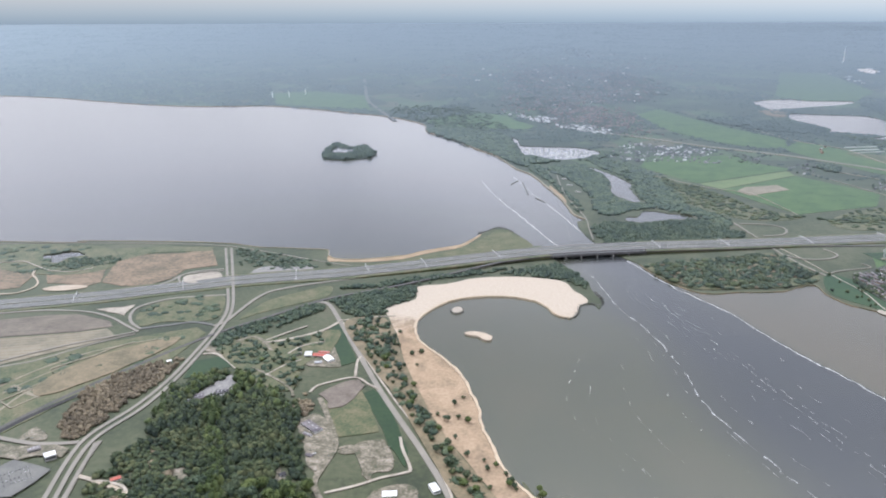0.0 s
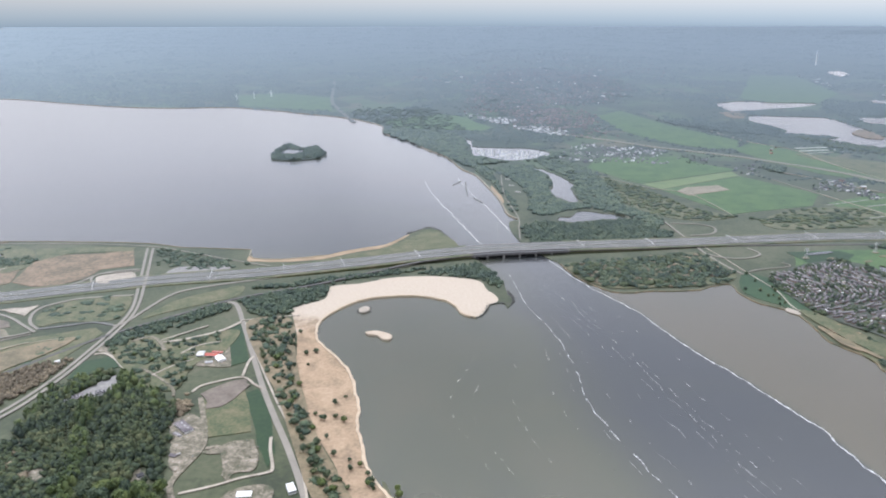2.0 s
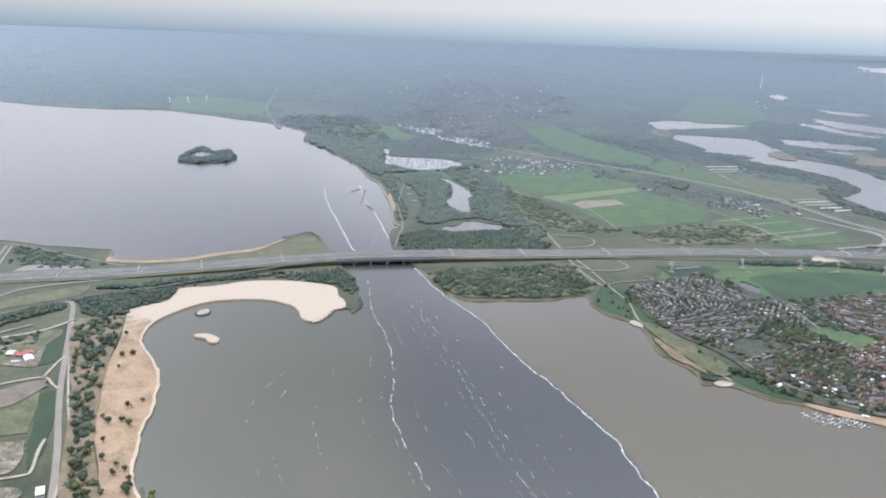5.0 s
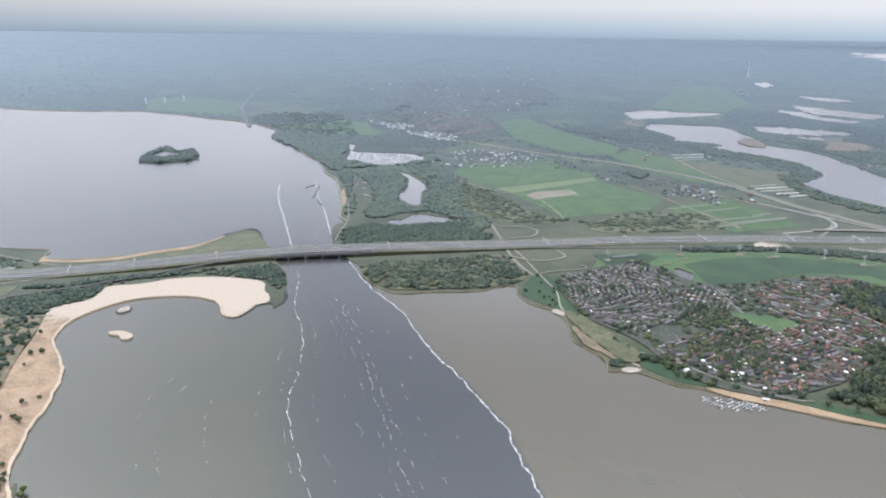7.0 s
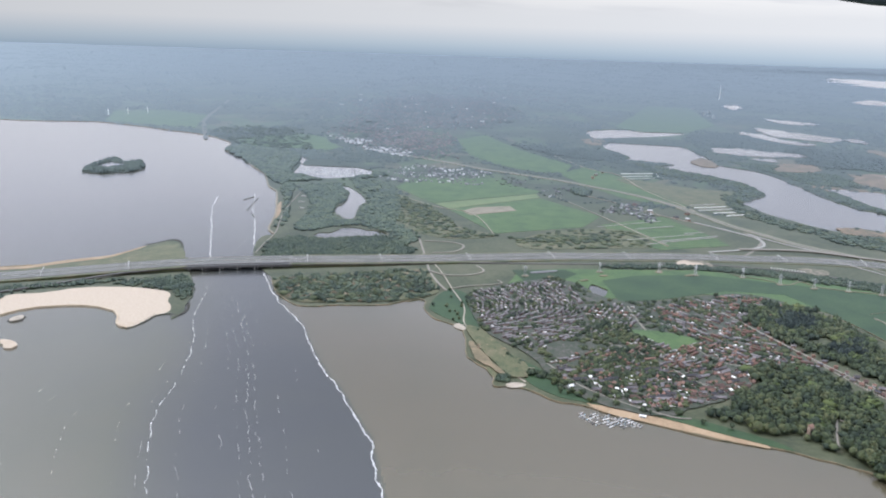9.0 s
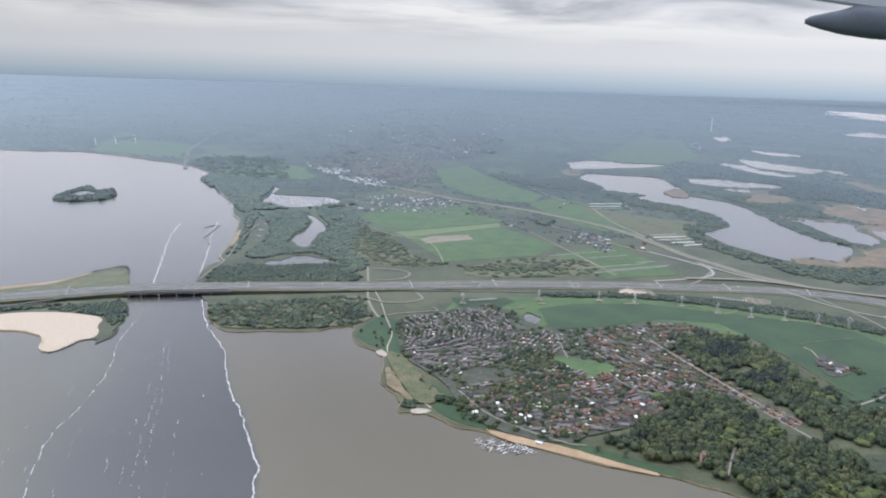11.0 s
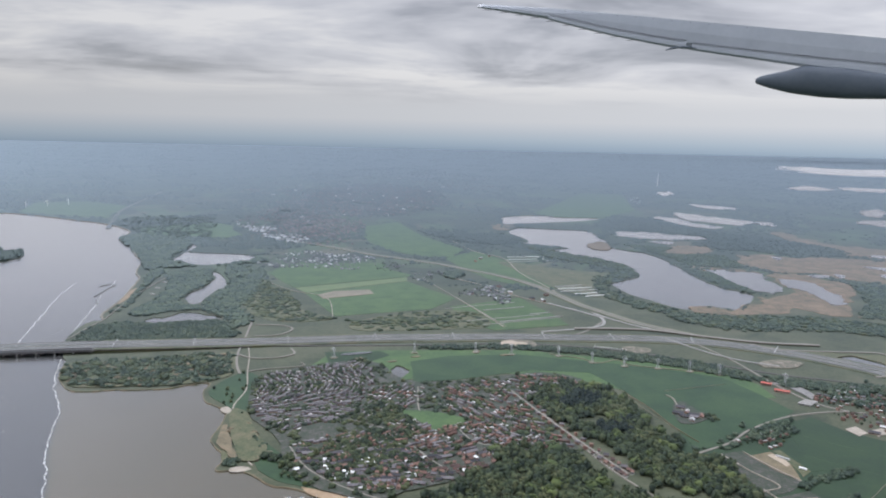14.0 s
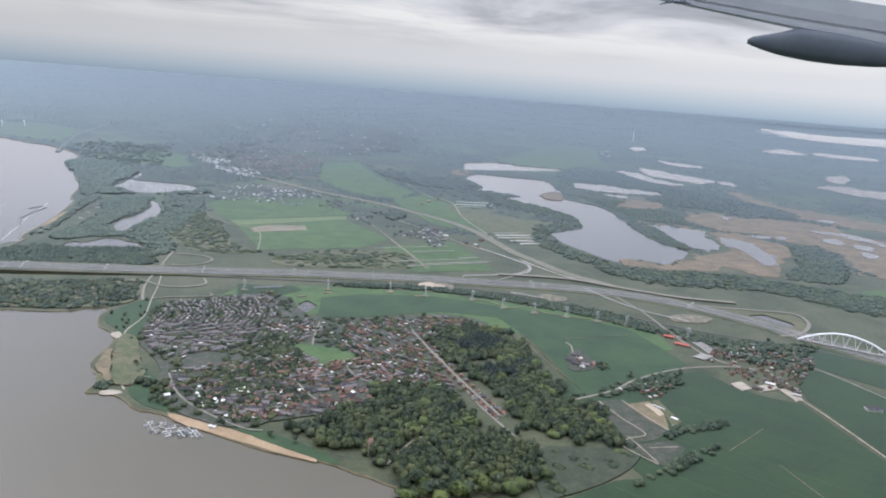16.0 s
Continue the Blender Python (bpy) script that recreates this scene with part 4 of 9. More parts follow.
WOOD_LOW = [(-93.7, 179.4), (-86.6, 193.8), (-70.5, 190.9), (-61.6, 163.4), (-89.4, 163.2)]
VILLAGE_GREEN = [(252.5, 289.4), (262.4, 290.1), (272.1, 286.3), (279, 279.9), (272.4, 274.9), (264.7, 269.4), (260.4, 279.3)]
SCHOOL_YARD = [(215.8, 273), (223.8, 278), (230.4, 276.5), (227.2, 265.3), (218.4, 261.3)]
CLIFF_REED = [(186.4, 275.2), (188.2, 276.1), (190.4, 268.2), (192.6, 263), (194.3, 255.3), (196.7, 251), (197.8, 246.7), (195, 248), (192.6, 252.7), (190.3, 255.2),
    (188.3, 259.7), (187.5, 266.8)]
WEST_PATCHES = [(-136.9, 224.5), (-129.5, 245.7), (-105.6, 265.3), (-101.6, 260.2), (-115.4, 237), (-129.2, 220.7)]
PLOT_A = [(-145.7, 221.7), (-143.6, 226.4), (-138.6, 235.5), (-131.3, 247.5)]
PLOT_B = [(-139.9, 222.5), (-134, 234.2), (-127.3, 243.4)]
PLOT_C = [(-132.8, 219.2), (-128.4, 226.9), (-124.7, 233.5)]
PLOT_D = [(-145.2, 227.2), (-139, 223.3), (-132.2, 218.8)]
PLOT_E = [(-137.3, 211.8), (-133.5, 218.4), (-126.1, 229.3)]
SCRUB_STRIP = [(337.2, 210.3), (356.2, 211.7), (367.2, 214.7), (367.5, 206.8), (355.3, 193.6), (339, 183.8), (331.9, 183.4)]
NORTH_SCRUB = [(150.4, 556.3), (172.9, 522.1), (194, 469.8), (213.8, 439.2), (267, 445.4), (293.8, 432.6), (232, 429.2), (207.9, 444.5), (184, 477.2), (159.7, 500.8)]
LAKE_STRIP = [(383, 740.3), (406.3, 708.1), (424.1, 686.1), (447.2, 647.7), (448.7, 590.2), (429.8, 573.1), (414.3, 553.6), (410.7, 526.8), (417.1, 501.5),
    (429.7, 475.3), (443.6, 459), (474.9, 453.2), (512, 452.8), (542.2, 439), (571.1, 425.7), (595, 407.8), (570, 372.3), (539.9, 386.4), (519.5, 410.1), (487.8, 415.8),
    (453.3, 415), (430.6, 429), (417, 455.9), (404.3, 480.1), (395.3, 511.6), (405.3, 574.5), (423, 593.8), (432.6, 616.4), (411.6, 646.3), (390, 670.3)]
WOOD_E_A = [(507.2, 613.1), (512.5, 600.5), (512, 560.9), (511.7, 524.1), (505.2, 526.1), (498.6, 549.1), (497.4, 584.5)]
WOOD_E_B = [(610.9, 569.5), (617.3, 543.6), (620.9, 512.4), (582.5, 447.1), (553, 445.1), (546.9, 454.7), (575.2, 492)]
WOOD_E_C = [(526, 985.6), (602.2, 996.2), (616.3, 892.5), (637.7, 874.2), (675.3, 818.3), (702.2, 755.7), (696.5, 706.3), (652.9, 694.8), (606.3, 718.3), (572.1, 735.1),
    (560.2, 768.9), (591.1, 800.1), (595.7, 834.3), (541.8, 877.1), (511, 891.5)]
WOOD_E_D = [(485.5, 760.9), (517.7, 748.6), (530.8, 743.2), (509.6, 702.3), (558.4, 698.2), (560.8, 675.4), (553.4, 627.6), (537.2, 627.5), (510.1, 636.7),
    (505.4, 670.7), (497, 716.8)]
ROWS_A = [(352.3, 671.1), (386.5, 675.9), (350.5, 657.4), (389.6, 664.4), (352.1, 646.3), (391.7, 655)]
ROWS_B = [(368.6, 539.5), (389.8, 545.9), (368.9, 531.8), (395, 538.3), (369, 523.1), (399, 530.9), (377.1, 515.1), (399.6, 521), (382.9, 507.2), (401.8, 513.9)]
ROWS_C = [(306.4, 463.7), (334, 473.7), (334.5, 454.3), (347.6, 458.6), (313.2, 434.8), (353.7, 449.5)]
LANE_A = [(310, 771), (325.9, 701.8), (348, 662.9), (351.1, 597), (362.2, 537.8), (365.4, 520.5)]
LANE_B = [(297, 566.6), (311.8, 548.1), (331, 511.7), (349.2, 486.8), (366.5, 467)]
LANE_C = [(292.7, 498.4), (303.8, 459.8), (313.9, 423.2)]
FARM_SPOTS = [(317.2, 522.9), (326.4, 535.9), (331.6, 516.4), (343.7, 497.4), (355.7, 509.3), (327, 661.2), (336.3, 673.7), (320.7, 645.7), (350.2, 492.2), (303.6,
    512.7)]
RAMP_PALE = [(375.5, 456.7), (382, 443.9), (392.4, 427.5), (408.4, 411), (425.3, 401.5)]
RAMP_LEFT = [(352.1, 485.1), (361.5, 471.4), (371.8, 455.8), (376.6, 446.9), (376, 434.4), (369.9, 425.2), (353.8, 418), (333.7, 412.4)]
FIELD_POLDER = [(342.9, 647.5), (397.5, 608.1), (426.7, 594.1), (409, 570.5), (394, 526.8), (397, 503.2), (371.6, 525.7), (351.6, 600.2)]
ESTATE_FAR = [(681.8, 1416.5), (648.5, 1231.2), (685.4, 1250.9), (692.9, 1292.1), (689.6, 1363.2)]
RAMP_WALL = [(400.8, 399), (411.1, 376.5), (419, 364.5), (427.7, 356), (440, 349.1)]
YARD_EAST = [(432.4, 354.6), (444.5, 359.6), (454.4, 355.1), (447.8, 347.2), (432.6, 346.6)]
LOOP_MEADOW = [(460.1, 374.8), (483.7, 371.9), (503.8, 368.4), (504.6, 356.5), (498.1, 345), (485.3, 339.8), (471.6, 353.1)]
MEADOW_NE = [(541.3, 411.1), (600, 434.8), (574.4, 379.6), (540.9, 388.4)]
FARM_YARD = [(365.9, 294.3), (372.4, 300.1), (375, 288.6), (377.8, 283.8), (370.4, 277.3), (362.7, 276.7)]
TOWN_WHITE = [(61.5, 915.4), (102.3, 872.3), (134.7, 819.5), (163.8, 776.2), (159.9, 742.4), (129.1, 766.4), (98.1, 821.4), (66.9, 879.6)]
TOWN_RED = [(117.7, 909), (148.5, 950), (204.8, 948.8), (210.7, 865.6), (188.1, 793.6), (169.9, 784.4), (137.8, 828.4)]
CAMP = [(147.7, 676.5), (166.3, 695.8), (191.6, 684.7), (232.9, 665.9), (227.3, 643.2), (192.7, 636.3), (163.9, 637.7), (148.7, 647.9)]
SCRUB_N = [(153.5, 505.7), (172.2, 528.3), (183.7, 494.2), (195.6, 460), (215.4, 441.9), (190.9, 432.3), (168.5, 445.6), (155.3, 477.7)]
SCRUB_S = [(224.8, 427.8), (244.3, 448.2), (278.5, 463.3), (303.7, 457.3), (304.3, 423.4), (268.1, 417.2), (233.4, 413.2)]
MARINA_SHEDS = [(80, 573.6), (83.7, 574.1), (84.2, 546.2), (87.5, 544.3), (85.3, 526.3), (88.9, 524.5), (88.1, 506.8), (91.6, 504.2)]
YARD_A = [(-43.5, 204.3), (-41.1, 207.7), (-38.4, 209.4), (-34.2, 205.4), (-31.5, 196.7), (-29.5, 188.3), (-31, 183.2), (-33, 176.5), (-35.9, 182.1), (-38.4, 188.2),
    (-41.6, 196.6)]
YARD_B = [(-37.6, 189.1), (-31.4, 190.6), (-29.2, 188.3), (-31.2, 181.2), (-34, 178), (-37.3, 184)]
YARD_C = [(-28.6, 188.9), (-24.3, 191.3), (-21, 193.7), (-16.3, 194.4), (-13.8, 188.5), (-12.1, 182.3), (-13.1, 179), (-16.9, 177.9), (-18.9, 174.8), (-21.2, 181.1),
    (-23.4, 186.6), (-26.4, 187.2)]
YARD_PARK = [(-51.2, 256.6), (-42.3, 260.6), (-36.6, 246.3), (-37.1, 241.4), (-47.6, 242.6), (-50.8, 249.9)]
YARD_NORTH = [(-89.3, 256.8), (-86.2, 259.3), (-75.3, 267), (-68.3, 265.5), (-64.3, 259.4), (-68, 255.5), (-75.2, 250.7), (-83.9, 251.5)]
YARD_WOOD = [(-81.5, 220.3), (-79.3, 224.1), (-75.1, 232.6), (-72.4, 234.7), (-69, 227), (-69.1, 220.4), (-72.7, 218.1), (-77.3, 214.8)]
YARD_POOL = [(-17.4, 167.9), (-15.7, 170.3), (-9.5, 172.9), (-5.6, 170.9), (-4.4, 167.5), (-5.3, 163.7), (-16.9, 163.6)]
HEAP_YARD = [(-125, 194.4), (-123.7, 200.1), (-119.1, 197.9), (-116.9, 194.1), (-119.9, 192.9)]
SMALL_CLEARING = [(-74.3, 178.2), (-71, 180.1), (-68.4, 175.6), (-69.6, 173), (-73.3, 175.6)]
SMALL_CLEARING_B = [(-44.6, 172.5), (-44.7, 178.4), (-43.5, 179.8), (-42.3, 175.8), (-40.2, 174.6), (-42.9, 171.5)]
WOOD_DRIVE = [(-98.5, 175.4), (-93.5, 173.6), (-89.3, 172.9), (-84.7, 171.2), (-82.2, 168.7)]
WOOD_LANE = [(-101.1, 192.1), (-100.1, 186.3), (-99.3, 179.3), (-98.1, 170.3), (-97.4, 164.3)]
VILLAGE_EAST = [(248, 266.3), (262.3, 276.6), (284, 277), (291.7, 263.4), (290.9, 253.2), (282.2, 239.1), (267.1, 227.6), (253.1, 222), (245.9, 224.3), (246.5, 236.6),
    (251.3, 247.8)]
VILLAGE_PARK = [(233.6, 296), (242.4, 305.5), (253.1, 293.4), (261.4, 273.6), (261, 261.4), (252.3, 265.8), (242.2, 271.2), (235.5, 277.4)]
VILLAGE_COPSE = [(262, 294.6), (268.4, 300.9), (272.6, 293.5), (269.4, 286.6), (264.5, 287.2)]
POLDER_NORTH = [(210.2, 347.5), (220.2, 372.5), (242.6, 375.7), (315.2, 376.6), (356.8, 363.7), (405.7, 345.5), (416.2, 322.6), (415.7, 304.8), (368.1, 304.7), (323.4,
    333.6), (287.1, 342.2), (255.9, 329.3), (234, 346.8)]
POLDER_SE = [(352.9, 261.8), (378.7, 279.1), (408.2, 282.8), (421.2, 262.9), (420.5, 225.3), (408.8, 189.9), (365.7, 190.2), (362.5, 206.3), (357, 224.9), (351.1, 242)]
ARENA = [(375.6, 245.9), (385.2, 249.7), (387.4, 239.6), (384, 226.1), (379.9, 233.3)]
ARENA_STRIP = [(382.7, 246.6), (384.9, 247.7), (387.8, 239.7), (384.9, 237.2)]
GRAVE_PATH_A = [(366.1, 247.4), (370.3, 234.1), (374.8, 222.9), (367.9, 219.3), (364.2, 214.5), (372, 203.1)]
GRAVE_PATH_B = [(375, 249.2), (379.1, 236.7), (384, 225.7)]
GRAVE_PATH_C = [(368.3, 220.5), (369.8, 214.9), (372.3, 203.7)]
GRAVE_PATH_D = [(373, 213.3), (382.7, 214.7)]
FARM_CLUSTER = [(368.7, 292.6), (369.4, 287.5), (371, 283.8), (373.4, 282.7), (366.4, 282.5), (368, 278.9), (365.2, 286.2)]
FARM_DRIVE = [(368.2, 308.3), (369.6, 303.4), (368.5, 296.6), (368.8, 290)]
FIELD_DITCH = [(349.9, 311.3), (355.3, 294.2), (358.4, 272.9), (362.3, 257.8)]
FARM_TREES = [(375, 285.2), (379.8, 282.2), (376.4, 276.1), (363.3, 274.1), (362.5, 278.8), (369, 277.7)]
LANE_BELT = [(359, 254.1), (371.5, 259.5), (389, 270.6), (389.2, 266.7), (373.3, 252.8), (359, 247.8)]
SPIT_SHRUBS = [(194, 244.4), (196.9, 246.9), (199.1, 243.5), (198.3, 240), (195.1, 239.1)]
SHORE_TREES = [(204.9, 255), (214.8, 248.2), (222.1, 236.1), (215.8, 232), (208.8, 241)]
SHORE_TREES_B = [(224.6, 250.2), (229.1, 260.4), (237.2, 259.7), (244.9, 245.7), (237.9, 236.7), (230, 237.7)]
BANK_REED = [(187, 292), (193, 289), (200, 270), (206, 256), (205, 245), (199, 245.5), (195, 257), (190, 272)]
RIVER_STRIP = [(61.5, 591.2), (73.5, 587.1), (77, 540.8), (86, 475.4), (83.8, 452), (80.8, 454.8), (79.5, 484.6), (76.6, 518.3), (68.7, 552.4)]
LANE_FARMS = [(292, 510.5), (311.2, 536.8), (327.3, 545.1), (329.9, 526.1), (328.6, 491.2), (320.1, 478.3), (314.5, 500.8), (297.9, 503.8)]
DARK_COPSE = [(288.4, 581.7), (295.8, 600.4), (306.6, 596.1), (302.2, 573.3), (292.9, 566.6)]
POOL_A = [(503.2, 859.2), (537.3, 861.2), (565.2, 842.5), (592.2, 824.6), (591.3, 804.1), (557.4, 798), (521, 802.6), (500.9, 822.8)]
POOL_B = [(520.3, 782.7), (546, 781.8), (533.7, 762)]
POOL_C = [(512.7, 614.8), (534.4, 607.1), (554.1, 601.3), (543.6, 565.5), (542, 541.3), (527.3, 522.7), (522.5, 521.5), (514.9, 534.2), (509.5, 566.4)]
POOL_D = [(556.2, 573.2), (567.5, 572.2), (577.5, 554.5), (569.6, 529.8), (571.2, 515.9), (558.8, 488.3), (549.1, 489.2), (551.8, 511.2), (553.7, 533), (549, 547)]
POOL_E = [(1822, 3012.2), (1935, 2997.9), (2007.7, 2836.2), (2427.9, 3002.9), (1942.5, 2315.7), (1728.5, 2308.7), (1658.1, 2417.4), (1633.9, 2558)]
POOL_F = [(1137.6, 1668.9), (1245.9, 1784.9), (1255, 1698), (1228.3, 1631.4), (1160, 1622.3)]
POOL_G = [(1312.3, 1749.5), (1376.7, 1715.2), (1427.2, 1674.7), (1365.3, 1591.9), (1293.8, 1603.7), (1264.5, 1654.9)]
POOL_H = [(982.5, 1144.7), (1041.6, 1194.6), (1020.9, 1130.8), (962.7, 1066.7), (958.2, 1088.5)]
POOL_I = [(882.8, 997.1), (931.4, 1029.7), (952.2, 996.1), (994.7, 973.7), (949.2, 909.2), (900.7, 916.7), (886.7, 943.5)]
POOL_J = [(613.3, 1032.3), (635.3, 1013.3), (640, 959), (659.8, 922), (648.5, 902.2), (624.6, 915.6), (610, 971.6), (606.9, 998.6)]
POOL_K = [(658.4, 1082.6), (681.3, 1075.2), (699.6, 1034.3), (730.7, 991.8), (727.7, 963.5), (694.4, 942.9), (658.6, 968), (645, 1018.4)]
POOL_L = [(736.6, 983.7), (752.3, 969.6), (736.2, 931.8), (721.9, 945.4)]
POOL_M = [(593.7, 596.9), (608.4, 592.2), (600.4, 581.3), (590.2, 584.9)]
POOL_N = [(615.8, 598.7), (622.6, 594), (611.8, 580.2)]
POOL_O = [(607.5, 688.3), (614, 681.9), (603.5, 667.2)]
POOL_P = [(715.4, 703.7), (728.5, 699.2), (716.4, 684), (708.5, 689.9)]
POOL_Q = [(664.1, 634), (686.2, 635.6), (703.8, 621.4), (715.6, 578.6), (706.9, 566.3), (688.6, 605.7), (671.2, 619.2)]
POOL_R = [(655.2, 596.5), (668.9, 602.5), (666.4, 582.3), (654.6, 575), (650.6, 584.4)]
POOL_S = [(673.7, 582.1), (684.6, 572.6), (672.3, 557.5), (665.7, 565.7)]
POOL_T = [(662.3, 553.1), (668.3, 539.6), (655.7, 527.5), (652.2, 533.8)]
POOL_U = [(771.7, 1482.7), (810.8, 1523.2), (800.1, 1457.3), (756.7, 1394.8)]
POOL_V = [(741.3, 1243.7), (767.7, 1210.4), (801, 1175.6), (780.9, 1149.9), (740.5, 1163.9)]
REED_A = [(563.2, 667.8), (600.1, 703.7), (624.3, 682.4), (680, 692.1), (709.6, 647.4), (717.4, 581.1), (631.7, 459.7), (616.8, 485.7), (633.5, 540.2), (631.9, 568.9),
    (610.7, 573.6), (602, 603.9), (573.8, 607.2), (559.3, 631.9)]
REED_B = [(696.7, 872.8), (716.1, 876.6), (718.1, 785.8), (742.4, 749.9), (788.3, 681.5), (760.7, 642.4), (705.1, 686), (689.4, 731.6), (684.8, 810.3)]
REED_C = [(554.1, 601.3), (571.4, 601.8), (595.5, 590.8), (603.5, 551.6), (552, 471.5), (562.6, 462.2), (530.7, 452.7), (512.3, 470.1), (484.9, 459.6), (472.3, 461.2),
    (498.4, 498.2), (523, 512.8), (541.6, 535.5)]
REED_D = [(511.8, 709.4), (536.7, 752.5), (567, 753.7), (564.5, 722.4), (537.8, 703.2)]
REED_E = [(506.3, 632.9), (536.1, 624.6), (555.2, 604), (515.3, 608.4)]
REED_F = [(443.6, 477), (444.6, 462.2), (454.1, 457.1), (470.3, 460.7), (466.7, 471.7), (457.6, 478.8)]
REED_G = [(446.6, 755.9), (469.1, 780.5), (468.8, 750.5), (460.1, 722.6), (445.9, 727.2)]
REED_H = [(369.2, 912.7), (391.2, 924.6), (394.1, 888.6), (371.5, 861.9)]
WOOD_NW = [(274.5, 856.3), (312.5, 841.6), (337.5, 835.2), (374.9, 830.5), (383.7, 771), (355.3, 746.9), (322, 763), (299.4, 789.5)]
CREEK = [(-198.9, 342.1), (-197, 336.5), (-192.2, 331), (-188.5, 325), (-187.7, 319.2), (-191.5, 312.8), (-198.3, 311.4), (-207.7, 309.9)]
REED_PATH = [(-235.7, 356.3), (-223.3, 354.6), (-212.8, 356.4), (-203.3, 350.4), (-191.6, 342.9), (-179.7, 341.3), (-172.7, 347.1)]
RAMP_WEDGE = [(-146.7, 294), (-132.4, 299.1), (-132.6, 288)]
FIELD_ROAD = [(-166.9, 239.1), (-160.1, 245), (-151.4, 252), (-140.4, 259.9), (-126.4, 267.7), (-121.5, 271)]
SAND_STREAK = [(-138.4, 238.9), (-132.5, 245.6), (-128, 249.4), (-123.6, 256.1), (-117.3, 261.6)]
SAND_STREAK_B = [(-126.9, 240.3), (-120.1, 248), (-110, 254.2)]
PLOT_F = [(-143.4, 216.1), (-139.8, 221.4), (-136.8, 225.3)]
PLOT_G = [(-146.6, 218.3), (-137.1, 211.5)]
PARK_TRACK_A = [(-68.3, 261.4), (-61.2, 263.5), (-52.4, 268.7), (-46.5, 273.6), (-42, 280.9)]
PARK_TRACK_B = [(-78.8, 262.4), (-72.9, 266.5), (-67.3, 261.4), (-63.5, 254.5)]
PARK_TRACK_C = [(-67.7, 263.4), (-60.6, 270.8), (-54, 277.4)]
PARK_TRACK_D = [(-56.6, 251.7), (-52.6, 258.5), (-44.7, 262.6)]
PARK_TRACK_E = [(-67, 240.7), (-58.8, 234), (-50.8, 225.9), (-48.3, 220.2)]
PARK_TRACK_F = [(-60.9, 234.8), (-55.7, 242.6), (-50.5, 247.1)]
WOOD_EAST = [(306.5, 302.1), (317.2, 323.5), (335, 322.3), (345.8, 317), (349.7, 297.2), (350.8, 272.8), (356.1, 257.2), (351.2, 249.2), (364, 247.1), (366.5, 227.9),
    (367.6, 216.6), (354.8, 213.1), (338.1, 219.3), (331.5, 228.7), (329.2, 248.5), (323.8, 253.8), (315.7, 274.4)]
DARK_POND_WOOD_B = [(328.3, 273.6), (345.5, 280.3), (345.8, 274.5), (339.7, 266.5), (329.9, 265.4)]
WOOD_PATH = [(301.1, 215.2), (306.3, 202.6), (311.6, 188.6)]
ROADWORK_EAST = [(371.5, 382.5), (382, 381.3), (384.6, 375.6), (378, 370.4), (371.4, 374.2)]
PALLETS = [(356.7, 382.8), (371.2, 376.2)]
HAMLET_YARD_A = [(425.3, 269.8), (431, 272.7), (431.7, 265.6), (426.1, 262.3)]
HAMLET_YARD_B = [(435.1, 268.6), (444.2, 271.8), (443.1, 266.2), (433.1, 261.5)]
HAMLET_YARD_C = [(442.7, 267.3), (446.5, 266.6), (448.7, 257.3), (443.7, 254.8)]
HALL_YARD = [(423.7, 324.5), (433, 327.3), (434.9, 308.3), (430.7, 302.3), (428.3, 317.5)]
BROWN_SCRUB = [(-39.1, 224.4), (-29, 232.1), (-25.9, 225.3), (-31.3, 213.4), (-36.4, 214.7)]
BROWN_SCRUB_B = [(-48.5, 220.5), (-43, 225.2), (-39.7, 216.9), (-38.8, 209.8), (-43.4, 205.7), (-48.5, 213.2)]
CAMP_ROWS = [(-93.2, 341.7), (-88.1, 349.2), (-76.2, 348.4), (-66.8, 351.8), (-63.4, 338.7), (-76.8, 335.4), (-89.7, 335.4)]
BARE_YARD = [(308.5, 392), (313.4, 394.5), (316, 391.5), (321, 390), (321, 386.6), (313.7, 383.6), (307.5, 386.2)]
DITCH_POND = [(225.7, 368.9), (238.2, 372.6), (238.1, 369.7), (225.7, 366.1)]
MAST_PADS = [(233.3, 361), (261.3, 364.6), (292.4, 373.3), (305.9, 367.4), (249.6, 356.6)]
SHORE_PATH = [(187.1, 291.1), (189.7, 283.3), (192.9, 275.5), (194.8, 266.3), (196.4, 259.2), (195.9, 253.9), (197, 249.1), (198.6, 245.6)]


# ---- mesh helpers ----
from mathutils.geometry import tessellate_polygon


def curve_through(points, closed=False, steps=4):
    """A smooth line (Catmull-Rom) through plan points."""
    n, line = len(points), []
    for i in range(n if closed else n - 1):
        a, b, c, d = (points[(i + k) % n] if closed else points[min(max(i + k, 0), n - 1)] for k in (-1, 0, 1, 2))
        for s in range(steps):
            t = s / steps
            line.append(tuple(0.5 * (2 * b[k] + (c[k] - a[k]) * t + (2 * a[k] - 5 * b[k] + 4 * c[k] - d[k]) * t * t + (3 * b[k] - a[k] - 3 * c[k] + d[k]) * t**3) for k in range(len(b))))
    if not closed:
        line.append(tuple(points[-1]))
    return line


def straight_line(points, gap=3.0):
    """A closed outline with straight sides, cut into short pieces."""
    line = []
    for (x0, y0), (x1, y1) in zip(points, points[1:] + points[:1]):
        n = max(1, min(12, round(math.hypot(x1 - x0, y1 - y0) / gap)))
        line += [(x0 + (x1 - x0) * k / n, y0 + (y1 - y0) * k / n) for k in range(n)]
    return line


